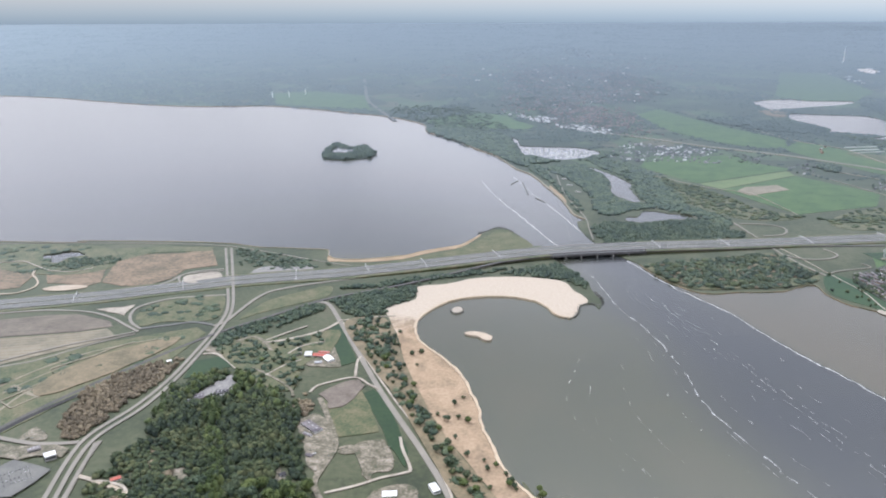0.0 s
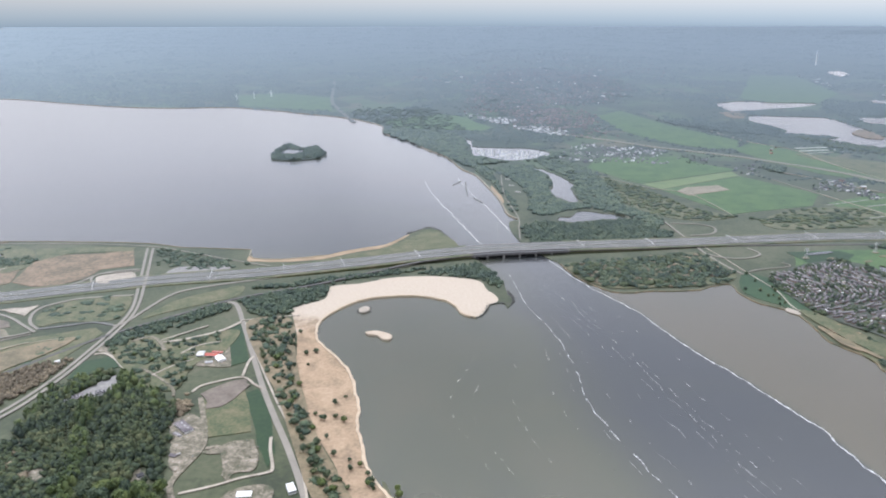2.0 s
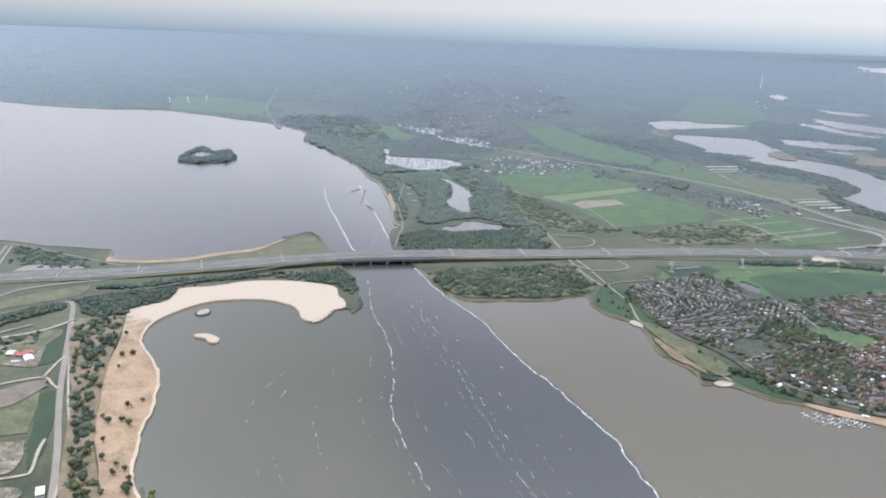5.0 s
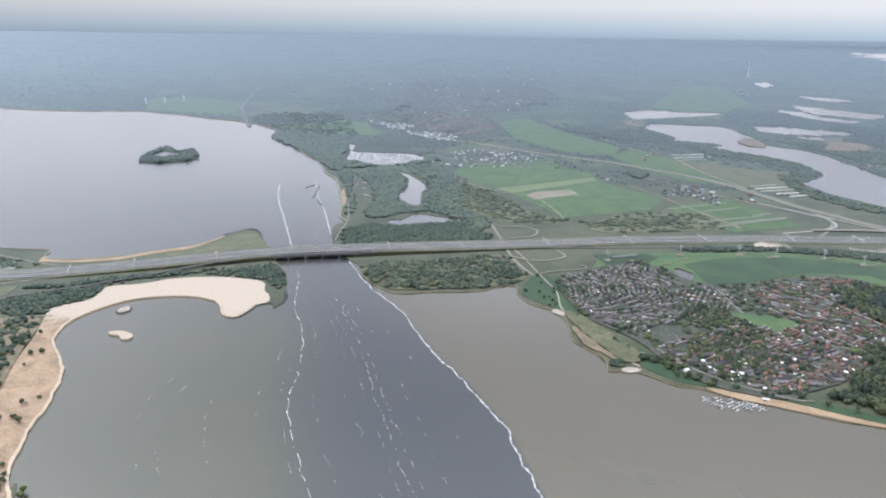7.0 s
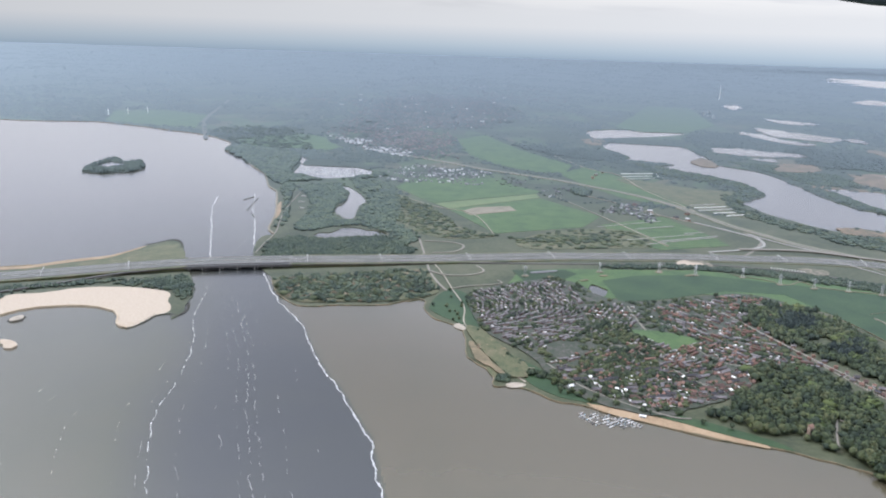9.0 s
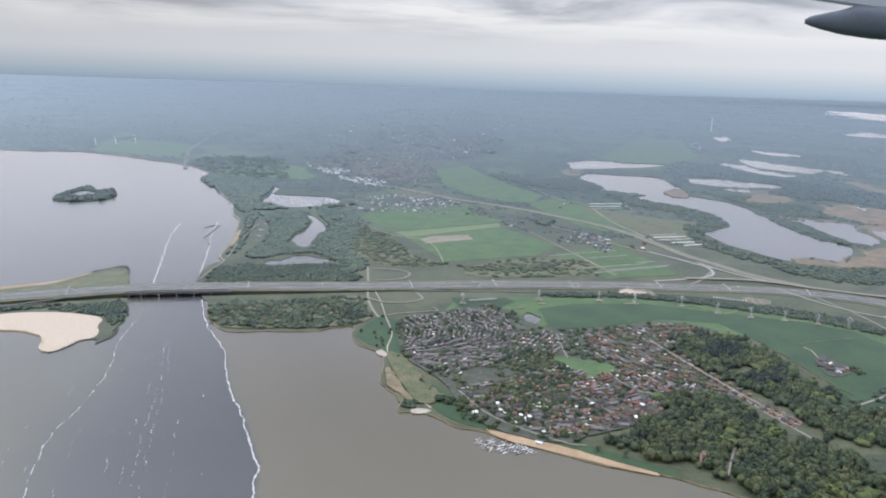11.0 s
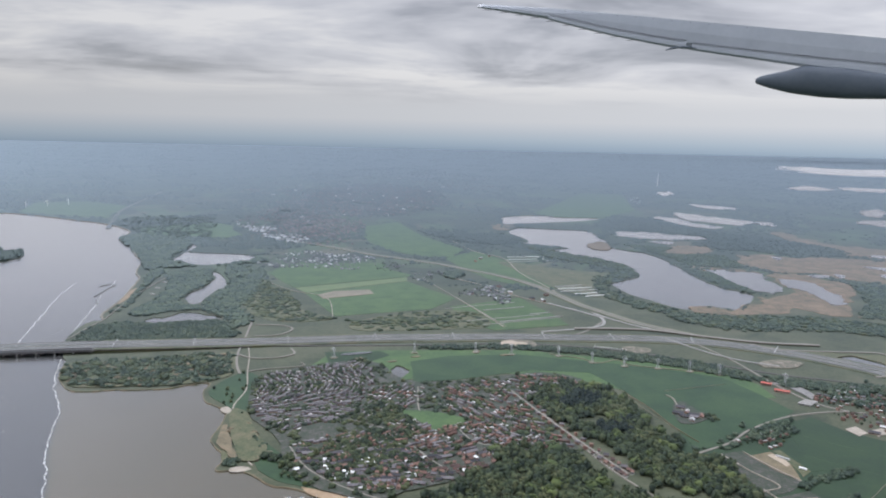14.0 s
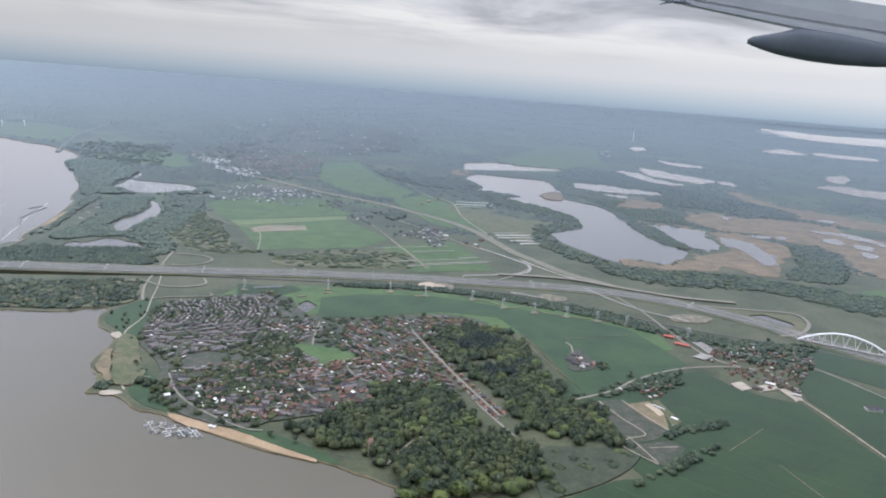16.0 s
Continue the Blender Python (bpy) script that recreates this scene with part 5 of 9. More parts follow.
def ragged(line, size, amount, seed=0.0):
    """Pushes a line's points about by noise, for natural edges."""
    return [(x + amount * noise.noise((x / size, y / size, seed)), y + amount * noise.noise((x / size, y / size, seed + 9.0))) for x, y in line]


def mesh_of(name, verts, faces, mats):
    me = bpy.data.meshes.new(name)
    me.from_pydata([tuple(v) for v in verts], [], faces)
    for m in mats if isinstance(mats, (list, tuple)) else [mats]:
        me.materials.append(m)
    me.update()
    return me


def slab(rings, top, depth):
    """Vertices and faces of a level piece of land or water bounded by rings (the first outside, the others holes), with a bank down its edges."""
    flat = [(x, y, top) for ring in rings for x, y in ring]
    count = len(flat)
    faces = []
    for tri in tessellate_polygon([[Vector((x, y, 0)) for x, y in ring] for ring in rings]):
        a, b, c = (Vector(flat[i]) for i in tri)
        faces.append(tuple(tri) if (b - a).cross(c - a).z > 0 else tuple(reversed(tri)))
    verts = list(flat)
    if depth:
        verts += [(x, y, top - depth) for x, y, _ in flat]
        at = 0
        for ring in rings:
            n = len(ring)
            for i in range(n):
                a, b = at + i, at + (i + 1) % n
                faces.append((a, b, b + count, a + count))
            at += n
    return verts, faces


LAID = []


def patch(name, outline, top, material, label="", category="", kind="structure", edge=0.6, steps=4, depth=0.12, group="", straight=False, wave=0.0):
    line = ragged(straight_line(outline) if straight else curve_through(outline, True, steps), 5.0, edge, len(name))
    if wave:
        reach = min(np.ptp(np.array(outline), axis=0))
        line = ragged(line, reach * 0.16, reach * wave, len(LAID))
    holes = [ring for ring in rings[2:] if all(inside(line, np.array([x]), np.array([y]))[0] for x, y in ring[::3])]
    LAID.append(name)
    top += 0.003 * len(LAID)
    ob = new(name, mesh_of(name, *slab([line, *holes], top, depth), material))
    return tagged(ob, label, category, group, kind)


def ribbon(line, width, top, depth=0.15, offset=0.0):
    """A strip of that width along a line of (x, y) or (x, y, z)."""
    pts = [Vector((p[0], p[1], p[2] if len(p) > 2 else 0.0)) for p in line]
    verts, faces = [], []
    for i, p in enumerate(pts):
        way = (pts[min(i + 1, len(pts) - 1)] - pts[max(i - 1, 0)])
        side = Vector((way.y, -way.x, 0)).normalized()
        w = width[i] if isinstance(width, (list, tuple)) else width
        for k, z in ((-0.5, 0), (0.5, 0), (0.5, -depth), (-0.5, -depth)):
            q = p + side * (w * k + offset)
            verts.append((q.x, q.y, p.z + top + z))
        if i:
            a, b = 4 * (i - 1), 4 * i
            for k in range(4):
                faces.append((a + k, a + (k + 1) % 4, b + (k + 1) % 4, b + k))
    faces += [(0, 3, 2, 1)[::-1], tuple(len(verts) - 4 + k for k in range(4))]
    return verts, faces


def part(name, bm, material, parent, label=""):
    """Links a bmesh as one mesh object under a thing or a part."""
    me = bpy.data.meshes.new(name)
    bm.to_mesh(me)
    bm.free()
    for m in material if isinstance(material, (list, tuple)) else [material]:
        me.materials.append(m)
    ob = new(name, me)
    ob.parent = parent
    if label:
        ob["label"] = label
    return ob


def part_of(name, verts, faces, material, parent, label=""):
    ob = new(name, mesh_of(name, verts, faces, material))
    ob.parent = parent
    if label:
        ob["label"] = label
    return ob


def box(bm, x, y, z, sx, sy, sz, turn=0.0):
    """A box with its base's middle at x, y, z."""
    m = pose(x, y, z + sz / 2, 0, 0, turn) @ Matrix.Diagonal((sx, sy, sz, 1))
    return bmesh.ops.create_cube(bm, size=1, matrix=m)["verts"]


def rod(bm, a, b, r, sides=6, r2=None):
    a, b = Vector(a), Vector(b)
    way = b - a
    m = Matrix.Translation((a + b) / 2) @ way.to_track_quat("Z", "Y").to_matrix().to_4x4()
    bmesh.ops.create_cone(bm, cap_ends=True, segments=sides, radius1=r, radius2=r if r2 is None else r2, depth=way.length, matrix=m)


def thing(name, x=0, y=0, z=0, turn=0.0, label="", category="", group=""):
    ob = new(name)
    ob.empty_display_size = 0.2
    ob.matrix_world = pose(x, y, z, 0, 0, turn)
    return tagged(ob, label, category, group)


def inside(outline, xs, ys):
    """Which of the points lie in the outline."""
    poly = np.array(outline)
    hit = np.zeros(len(xs), bool)
    j = len(poly) - 1
    for i in range(len(poly)):
        (xi, yi), (xj, yj) = poly[i], poly[j]
        cross = (yi > ys) != (yj > ys)
        with np.errstate(divide="ignore", invalid="ignore"):
            hit ^= cross & (xs < (xj - xi) * (ys - yi) / (yj - yi) + xi)
        j = i
    return hit


def scattered(outline, gap, seed, jitter=0.45, keep=1.0):
    """Uneven points that fill an outline, gap metres apart."""
    rng = np.random.default_rng(seed)
    line = np.array(curve_through(outline, True, 3))
    (x0, y0), (x1, y1) = line.min(0), line.max(0)
    gx, gy = np.meshgrid(np.arange(x0, x1, gap), np.arange(y0, y1, gap))
    gx[1::2] += gap / 2
    xs = gx.ravel() + rng.uniform(-jitter, jitter, gx.size) * gap
    ys = gy.ravel() + rng.uniform(-jitter, jitter, gx.size) * gap
    ok = inside(line, xs, ys) & (rng.random(gx.size) < keep)
    return xs[ok], ys[ok]


def joined(name, shapes, picks, places, sizes, turns, material):
    """One mesh of many copies of small triangle shapes. shapes: list of (verts, tris); picks: which one; sizes: (n, 3)."""
    all_v, all_t, base = [], [], 0
    picks = np.asarray(picks)
    for k, (verts, tris) in enumerate(shapes):
        mine = np.where(picks == k)[0]
        if not len(mine):
            continue
        c, s = np.cos(turns[mine])[:, None], np.sin(turns[mine])[:, None]
        v = verts[None] * sizes[mine][:, None, :]
        x, y = v[..., 0] * c - v[..., 1] * s, v[..., 0] * s + v[..., 1] * c
        v = np.stack([x, y, v[..., 2]], -1) + places[mine][:, None, :]
        t = tris[None] + (base + np.arange(len(mine)) * len(verts))[:, None, None]
        all_v.append(v.reshape(-1, 3))
        all_t.append(t.reshape(-1, 3))
        base += len(mine) * len(verts)
    v, t = np.concatenate(all_v).astype(np.float32), np.concatenate(all_t).astype(np.int32)
    me = bpy.data.meshes.new(name)
    me.vertices.add(len(v))
    me.vertices.foreach_set("co", v.ravel())
    me.loops.add(t.size)
    me.loops.foreach_set("vertex_index", t.ravel())
    me.polygons.add(len(t))
    me.polygons.foreach_set("loop_start", np.arange(0, t.size, 3, dtype=np.int32))
    me.materials.append(material)
    me.update(calc_edges=True)
    me.validate()
    return new(name, me)


def ball_shape(level):
    bm = bmesh.new()
    bmesh.ops.create_icosphere(bm, subdivisions=level, radius=1.0)
    bm.verts.ensure_lookup_table()
    v = np.array([p.co[:] for p in bm.verts])
    t = np.array([[p.index for p in f.verts] for f in bm.faces])
    bm.free()
    return v, t


def crown_shape(seed, level=2, tufts=16, core=0.82):
    """A tree crown one metre wide and high, base at 0: an uneven body with tufts of leaves standing out of it."""
    rng = np.random.default_rng(seed)
    v, t = ball_shape(level)
    r = np.array([1 + 0.42 * noise.noise((p[0] * 1.7 + seed, p[1] * 1.7, p[2] * 1.7)) + 0.22 * noise.noise((p[0] * 4 + seed, p[1] * 4, p[2] * 4)) for p in v])
    v = v * r[:, None] * core * (0.5, 0.5, 0.5)
    verts, tris, base = [v], [t], len(v)
    for _ in range(tufts):
        d = rng.normal(size=3)
        d[2] = abs(d[2]) * 0.9 - 0.15
        d /= np.linalg.norm(d)
        at = d * rng.uniform(0.36, 0.5)
        a, b = rng.normal(size=3), rng.normal(size=3)
        size = rng.uniform(0.09, 0.17)
        a, b = a / np.linalg.norm(a) * size, b / np.linalg.norm(b) * size
        verts.append(np.array([at - a - b * 0.4, at + a - b * 0.5, at + b, at + d * size * 1.1]))
        tris.append(np.array([[0, 1, 3], [1, 2, 3], [2, 0, 3], [0, 2, 1]]) + base)
        base += 4
    v = np.concatenate(verts)
    v[:, 2] += 0.5
    return v, np.concatenate(tris)


NEAR_CROWNS = [crown_shape(s) for s in range(4)]
MID_CROWNS = [crown_shape(s + 10, 2, 0, 1.0) for s in range(3)]
FAR_CROWNS = [crown_shape(s + 20, 1, 4, 1.0) for s in range(3)]


AVOID = [(RIVER_ROAD, 2.0), (DIAGONAL_ROAD, 2.0), (DIAGONAL_ROAD_B, 1.6), (CYCLE_PATH, 1.0), (SITE_TRACK, 2.0), (SITE_TRACK_B, 1.4), (SITE_TRACK_C, 1.4), (PARK_TRACK_A, 1.4), (PARK_TRACK_B, 1.5), (PARK_TRACK_C, 1.0), (PARK_TRACK_D, 1.0), (PARK_TRACK_E, 1.2), (PARK_TRACK_F, 0.9), (WOOD_PATH, 0.8), (DRIVE_C, 1.3), (DRIVE_D, 1.3),
         (AVENUE_B, 1.9), (WOOD_ROAD, 1.3), (STREET_A, 1.0), (STREET_B, 1.0), (STREET_C, 1.0), (STREET_D, 1.0), (AVENUE, 1.2), (POLDER_ROAD, 1.3), (LINK_NORTH, 1.6), (LINK_LOOP, 1.4), (BEACH_PATH, 0.9),
         (SERVICE_ROAD, 1.6), (RIVER_LANE, 1.0), (VILLAGE_ROAD, 1.2), (RAMP_EAST, 1.6), (HAMLET_ROAD, 1.3), (SOUTH_ROAD, 1.3), (HIGHWAY, 7.6), (RAIL_LINE, 1.8), (RAMP_CURL, 1.5), (LOOP_EAST, 1.8), (MOTORWAY_EAST, 4.5), (FARM_PATH, 0.9), (WOOD_DRIVE, 1.0), (WOOD_LANE, 1.2)]
AVOID = [(np.array(curve_through(p, False, 6)), w) for p, w in AVOID]
OPEN = [YARD_WOOD, LAWN, YARD_A, YARD_B, YARD_C, YARD_PARK, YARD_POOL, SMALL_CLEARING, SMALL_CLEARING_B, CLEARING, VILLAGE_GREEN, SCHOOL_YARD, DRY_FIELD, STRIP_GREEN, STRIP_GREEN_B, POND_NORTH, POND_WOOD, MARINA_BASIN, VILLAGE_POND, BEACH, WEST_POND, ISLAND_POOL]
SEGMENTS = [np.concatenate(some) for some in zip(*((p[:-1, 0], p[:-1, 1], np.diff(p[:, 0]), np.diff(p[:, 1]), np.full(len(p) - 1, w * w)) for p, w in AVOID))]
OPEN_LINES = [curve_through(outline, True, 3) for outline in OPEN]
OPEN_SITES = [(x, y, 2.6) for x, y in WEST_SITES] + [(x, y, 2.0) for x, y in EAST_SITES]


def clear_of(xs, ys):
    """Which points keep off roads, yards, lawns and ponds."""
    ok = np.ones(len(xs), bool)
    ax, ay, dx, dy, width = SEGMENTS
    for n in range(0, len(xs), 400):
        px, py = xs[n:n + 400, None] - ax, ys[n:n + 400, None] - ay
        f = np.clip((px * dx + py * dy) / (dx * dx + dy * dy + 1e-9), 0, 1)
        ok[n:n + 400] = ((px - f * dx) ** 2 + (py - f * dy) ** 2 > width).all(1)
    for outline in OPEN_LINES:
        ok &= ~inside(outline, xs, ys)
    for x, y, r in OPEN_SITES:
        ok &= np.hypot(xs - x, ys - y) > r
    return ok


SINGLES = []


def wood(name, outline, gap, height, material, label, seed, shapes=None, keep=1.0, spread=0.35, soft=0.0, single=-1e9):
    """A stand of trees too many to count: crowns that close into an uneven canopy. South of single its trees stand one by one."""
    shapes = shapes or NEAR_CROWNS
    xs, ys = scattered(outline, gap, seed, keep=keep)
    ok = clear_of(xs, ys)
    xs, ys = xs[ok], ys[ok]
    if not len(xs):
        return None
    rng = np.random.default_rng(seed + 1)
    # clearings and ragged edges
    size = np.array([noise.noise((x / 9, y / 9, seed)) + 0.6 * noise.noise((x / 3.5, y / 3.5, seed + 4)) for x, y in zip(xs, ys)])
    border = np.array(curve_through(outline, True, 3))
    edge = np.array([np.min(np.hypot(border[:, 0] - x, border[:, 1] - y)) for x, y in zip(xs, ys)])
    ok = (size > -0.62) & ((edge > gap * 1.6) | (size > 0.05))
    if soft:
        ok &= rng.random(len(xs)) < np.clip(edge / soft, 0, 1)
    xs, ys, size = xs[ok], ys[ok], size[ok]
    n = len(xs)
    if not n:
        return None
    height = height * (1 + 0.4 * size)
    h = height * rng.uniform(1 - spread, 1 + spread, n)
    w = gap * rng.uniform(1.05, 1.75, n)
    alone = ys < single
    SINGLES.extend((x, y, a, b) for x, y, a, b in zip(xs[alone], ys[alone], w[alone], h[alone]))
    xs, ys, w, h = xs[~alone], ys[~alone], w[~alone], h[~alone]
    n = len(xs)
    ob = joined(name, shapes, rng.integers(0, len(shapes), n), np.stack([xs, ys, -0.12 * h], -1), np.stack([w, w, h * 1.1], -1), rng.uniform(0, 6.28, n), material)
    return tagged(ob, label, "trees", "", "stuff")


# ---- ground and water ----
shore = [*FAR_SHORE, *EAST_SHORE, (700, -900), (120, -900), *WEST_SHORE, *DIKE_SHORE]
LAKE = ragged(curve_through(shore, True, 4), 6.0, 0.7)
PONDS = [POND_NORTH, POND_WOOD, POLDER_LAKE, POLDER_LAKE_FAR, VILLAGE_POND, WEST_POND, MARINA_BASIN, SIDE_CANAL]
rings = [[(-7000, -2500), (7000, -2500), (7000, 7000), (-7000, 7000)], LAKE] + [ragged(curve_through(p, True, 8), 5.0, 1.3, i) for i, p in enumerate(PONDS)]
ground = tagged(new("ground", mesh_of("ground", *slab(rings, 0.0, 0.4), M_LAND)), "dark green lowland of woods and rough meadows reaching the horizon", "ground", "", "structure")


def silt_at(x, y):
    """How silty the water is: clear along the current under the bridge, murky in the two bays beside it."""
    if y > 372 or x < -60 or (x > 205 and y > 290):
        return 0.28
    line = CHANNEL_LINE
    j = min(len(line) - 1, max(0, round((y - 150) / 2)))
    east, west = line[j][0], line[j][2]
    if x > east:
        return 1.0 if x - east > 1.5 else 0.15 + 0.57 * (x - east)
    right = min(1.0, max(0.0, (west - x) / 26.0 + 0.5))
    return 0.1 + 0.62 * right


def cross_x(line, y):
    """Where a plan line that runs down the map crosses that y."""
    for (x0, y0), (x1, y1) in zip(line, line[1:]):
        if (y0 - y) * (y1 - y) <= 0 and y0 != y1:
            return x0 + (x1 - x0) * (y - y0) / (y1 - y0)
    (x0, y0), (x1, y1) = line[-2:] if y < min(line[0][1], line[-1][1]) else (line[1], line[0])
    return x1 + (x1 - x0) * (y - y1) / (y1 - y0 + 1e-9)


east_edge, west_edge = curve_through(FOAM_EAST), curve_through(FOAM_WEST)
CHANNEL_LINE = [(cross_x(east_edge, y), y, cross_x(west_edge, y)) for y in range(150, 372, 2)]


def water_sheet():
    xs = np.concatenate([[-7000, -3000, -1200, -600, -300, -150, -90], np.arange(-60, 90, 3.0), np.arange(90, 165, 0.75), np.arange(165, 420, 5.0), [500, 700, 1000, 2000, 4000, 7000]])
    ys = np.concatenate([[-2500, -1000, -300, 0, 100], np.arange(140, 380, 1.5), [450, 500, 700, 1000, 2000, 4000, 7000]])
    verts = [(x, y, -0.3) for y in ys for x in xs]
    w = len(xs)
    faces = [(j * w + i, j * w + i + 1, (j + 1) * w + i + 1, (j + 1) * w + i) for j in range(len(ys) - 1) for i in range(w - 1)]
    me = mesh_of("water", verts, faces, M_WATER)
    silt = me.attributes.new("silt", "FLOAT", "POINT")
    silt.data.foreach_set("value", [silt_at(x, y) for x, y, _ in verts])
    return tagged(new("water", me), "grey rippled lake water with a dark current between silty bays", "water", "", "structure")


water_sheet()

# ---- land cover ----
for name, outline, material, label in (
    ("beach_sand", BEACH, M_BEACH, "curved bay beach of pale and ochre sand"),
    ("north_beach", NORTH_BEACH, M_SAND, "narrow sandy strand along the lake dike"),
    ("town_beach", TOWN_BEACH, M_SAND, "straight narrow sand beach before the village wood"),
    ("spit_sand", SPIT_SAND, M_GRAVEL, "small pale sand spit on the shore"),
    ("point_sand", POINT_SAND, M_GRAVEL, "small pale sand patch on the shore"),
    ("river_beach", RIVER_BEACH, M_SAND, "short sandy beach by the strait"),
    ("reed_bank", DARK_REED, M_ROUGH_GRASS, "rough grassy bank on the shore"),
):
    patch(name, outline, 0.06, material, label, "sand")
for name, outline, material, label in (
    ("polder_north", POLDER_NORTH, M_GRASS, "flat green meadow below the motorway"), ("polder_south", POLDER_SE, M_GRASS_DEEP, "deep green meadow round a cemetery"), ("field_long", FIELD_LONG, M_GRASS, "long flat green pasture"), ("field_strip", FIELD_STRIP, M_GRASS_PALE, "pale green strip of young crop"),
    ("field_wide", FIELD_WIDE, M_GRASS, "wide flat deep green pasture"), ("field_north", FIELD_NORTH, M_GRASS, "flat green pasture beside the far motorway"),
    ("field_middle", FIELD_MIDDLE, M_GRASS, "flat green pasture with ditches"), ("field_strips", FIELD_STRIPS, M_GRASS, "narrow green meadow strips with ditches"),
    ("field_far", FIELD_FAR, M_GRASS, "far flat green pasture"), ("field_lakeside", FIELD_LAKESIDE, M_GRASS, "far green meadow by the lake"),
    ("field_haze", FIELD_HAZE, M_GRASS, "far green meadow beyond the lake"), ("meadow_path", MEADOW_PATH, M_GRASS_DEEP, "small deep green meadow below the motorway"),
    ("polder_green", POLDER_GREEN, M_GRASS_NEAR, "large smooth green polder meadow"), ("polder_east", POLDER_EAST, M_GRASS_DEEP, "large deep green polder meadow with ditches"),
    ("polder_roadside", POLDER_ROADSIDE, M_GRASS_DEEP, "deep green meadow along the polder road"), ("polder_hamlet", POLDER_HAMLET, M_GRASS_DEEP, "green meadow between hamlet and railway"),
    ("shore_green", SHORE_GREEN, M_GRASS_NEAR, "green shore meadow before the village"),
    ("marsh_rust_west", REED_A, M_REED, "rust brown reed marsh with pools"), ("marsh_rust_strip", REED_B, M_REED, "long rust brown reed strip"), ("marsh_rust_lake", REED_C, M_REED, "rust brown reed fringe of the polder lake"), ("marsh_rust_middle", REED_D, M_REED, "small rust brown reed bed"), ("marsh_rust_edge", REED_E, M_REED, "narrow rust brown reed edge"), ("marsh_rust_shore", REED_F, M_REED, "small rust brown reed bed"), ("marsh_rust_spit", REED_G, M_REED, "small rust brown reed spit"), ("marsh_rust_north", REED_H, M_REED, "small rust brown reed bed"), ("field_polder", FIELD_POLDER, M_ROUGH_GRASS, "rough green pasture beside the polder lake"), ("meadow_east", MEADOW_NE, M_GRASS, "flat green meadow beyond the railway"), ("loop_meadow", LOOP_MEADOW, M_ROUGH_GRASS, "rough grass inside a motorway loop"), ("scrub_ground", SCRUB_N, M_ROUGH_GRASS, "rough olive scrubland"), ("scrub_ground", SCRUB_S, M_ROUGH_GRASS, "rough olive scrubland"),
    ("cemetery_ground", CEMETERY, M_GARDEN, "dark hedged cemetery ground"), ("arena", ARENA, M_DRY, "worn dry riding paddock"), ("arena_strip", ARENA_STRIP, M_PALE_SAND, "pale sand riding arena"), ("paddock", PADDOCK, M_ROUGH_GRASS, "worn grassy paddock"),
    ("allotment", ALLOTMENT, M_GARDEN, "dark allotment ground"), ("reed_field", RUST_FIELD_A, M_REED, "flat rust brown reed field"),
    ("reed_field_small", RUST_FIELD_B, M_REED, "small rust brown reed field"), ("reed_field_edge", RUST_FIELD_C, M_REED, "rust brown reed field by a ditch"),
    ("west_meadow", WEST_MEADOW, M_ROUGH_GRASS, "rough meadow below the dike"), ("brown_field", BROWN_FIELD, M_SOIL, "bare ploughed brown field"),
    ("tan_field", TAN_FIELD, M_TAN, "pale tan levelled field"), ("loop_green", LOOP_GREEN, M_ROUGH_GRASS, "rough grass inside a motorway loop"),
    ("loop_green_east", LOOP_GREEN_B, M_ROUGH_GRASS, "dry grass beside the motorway"), ("verge_west", VERGE_WEST, M_ROUGH_GRASS, "wide rough grass verge with sandy tracks"),
    ("strip_green", STRIP_GREEN, M_GRASS_DEEP, "deep green grass strip beside the straight road"), ("strip_green_south", STRIP_GREEN_B, M_GRASS_DEEP, "deep green grass strip beside the straight road"),
    ("lawn", LAWN, M_GRASS_DEEP, "small deep green lawn"), ("dry_field", DRY_FIELD, M_ROUGH_GRASS, "mottled dry grass field"),
    ("park_green", PARK_GREEN, M_ROUGH_GRASS, "rough meadow with pools behind the dike"), ("cape_green", CAPE_GREEN, M_ROUGH_GRASS, "grassy cape beside the bridge"),
):
    patch(name, outline, 0.05, material, label, "field", edge=2.4 if name.startswith("marsh") else 0.45, straight=not name.startswith(("marsh", "scrub_ground", "field_polder", "shore", "cape", "park", "loop")), steps=8 if name.startswith("marsh") else 4, wave=0.14 if name.startswith("marsh") else 0.0)
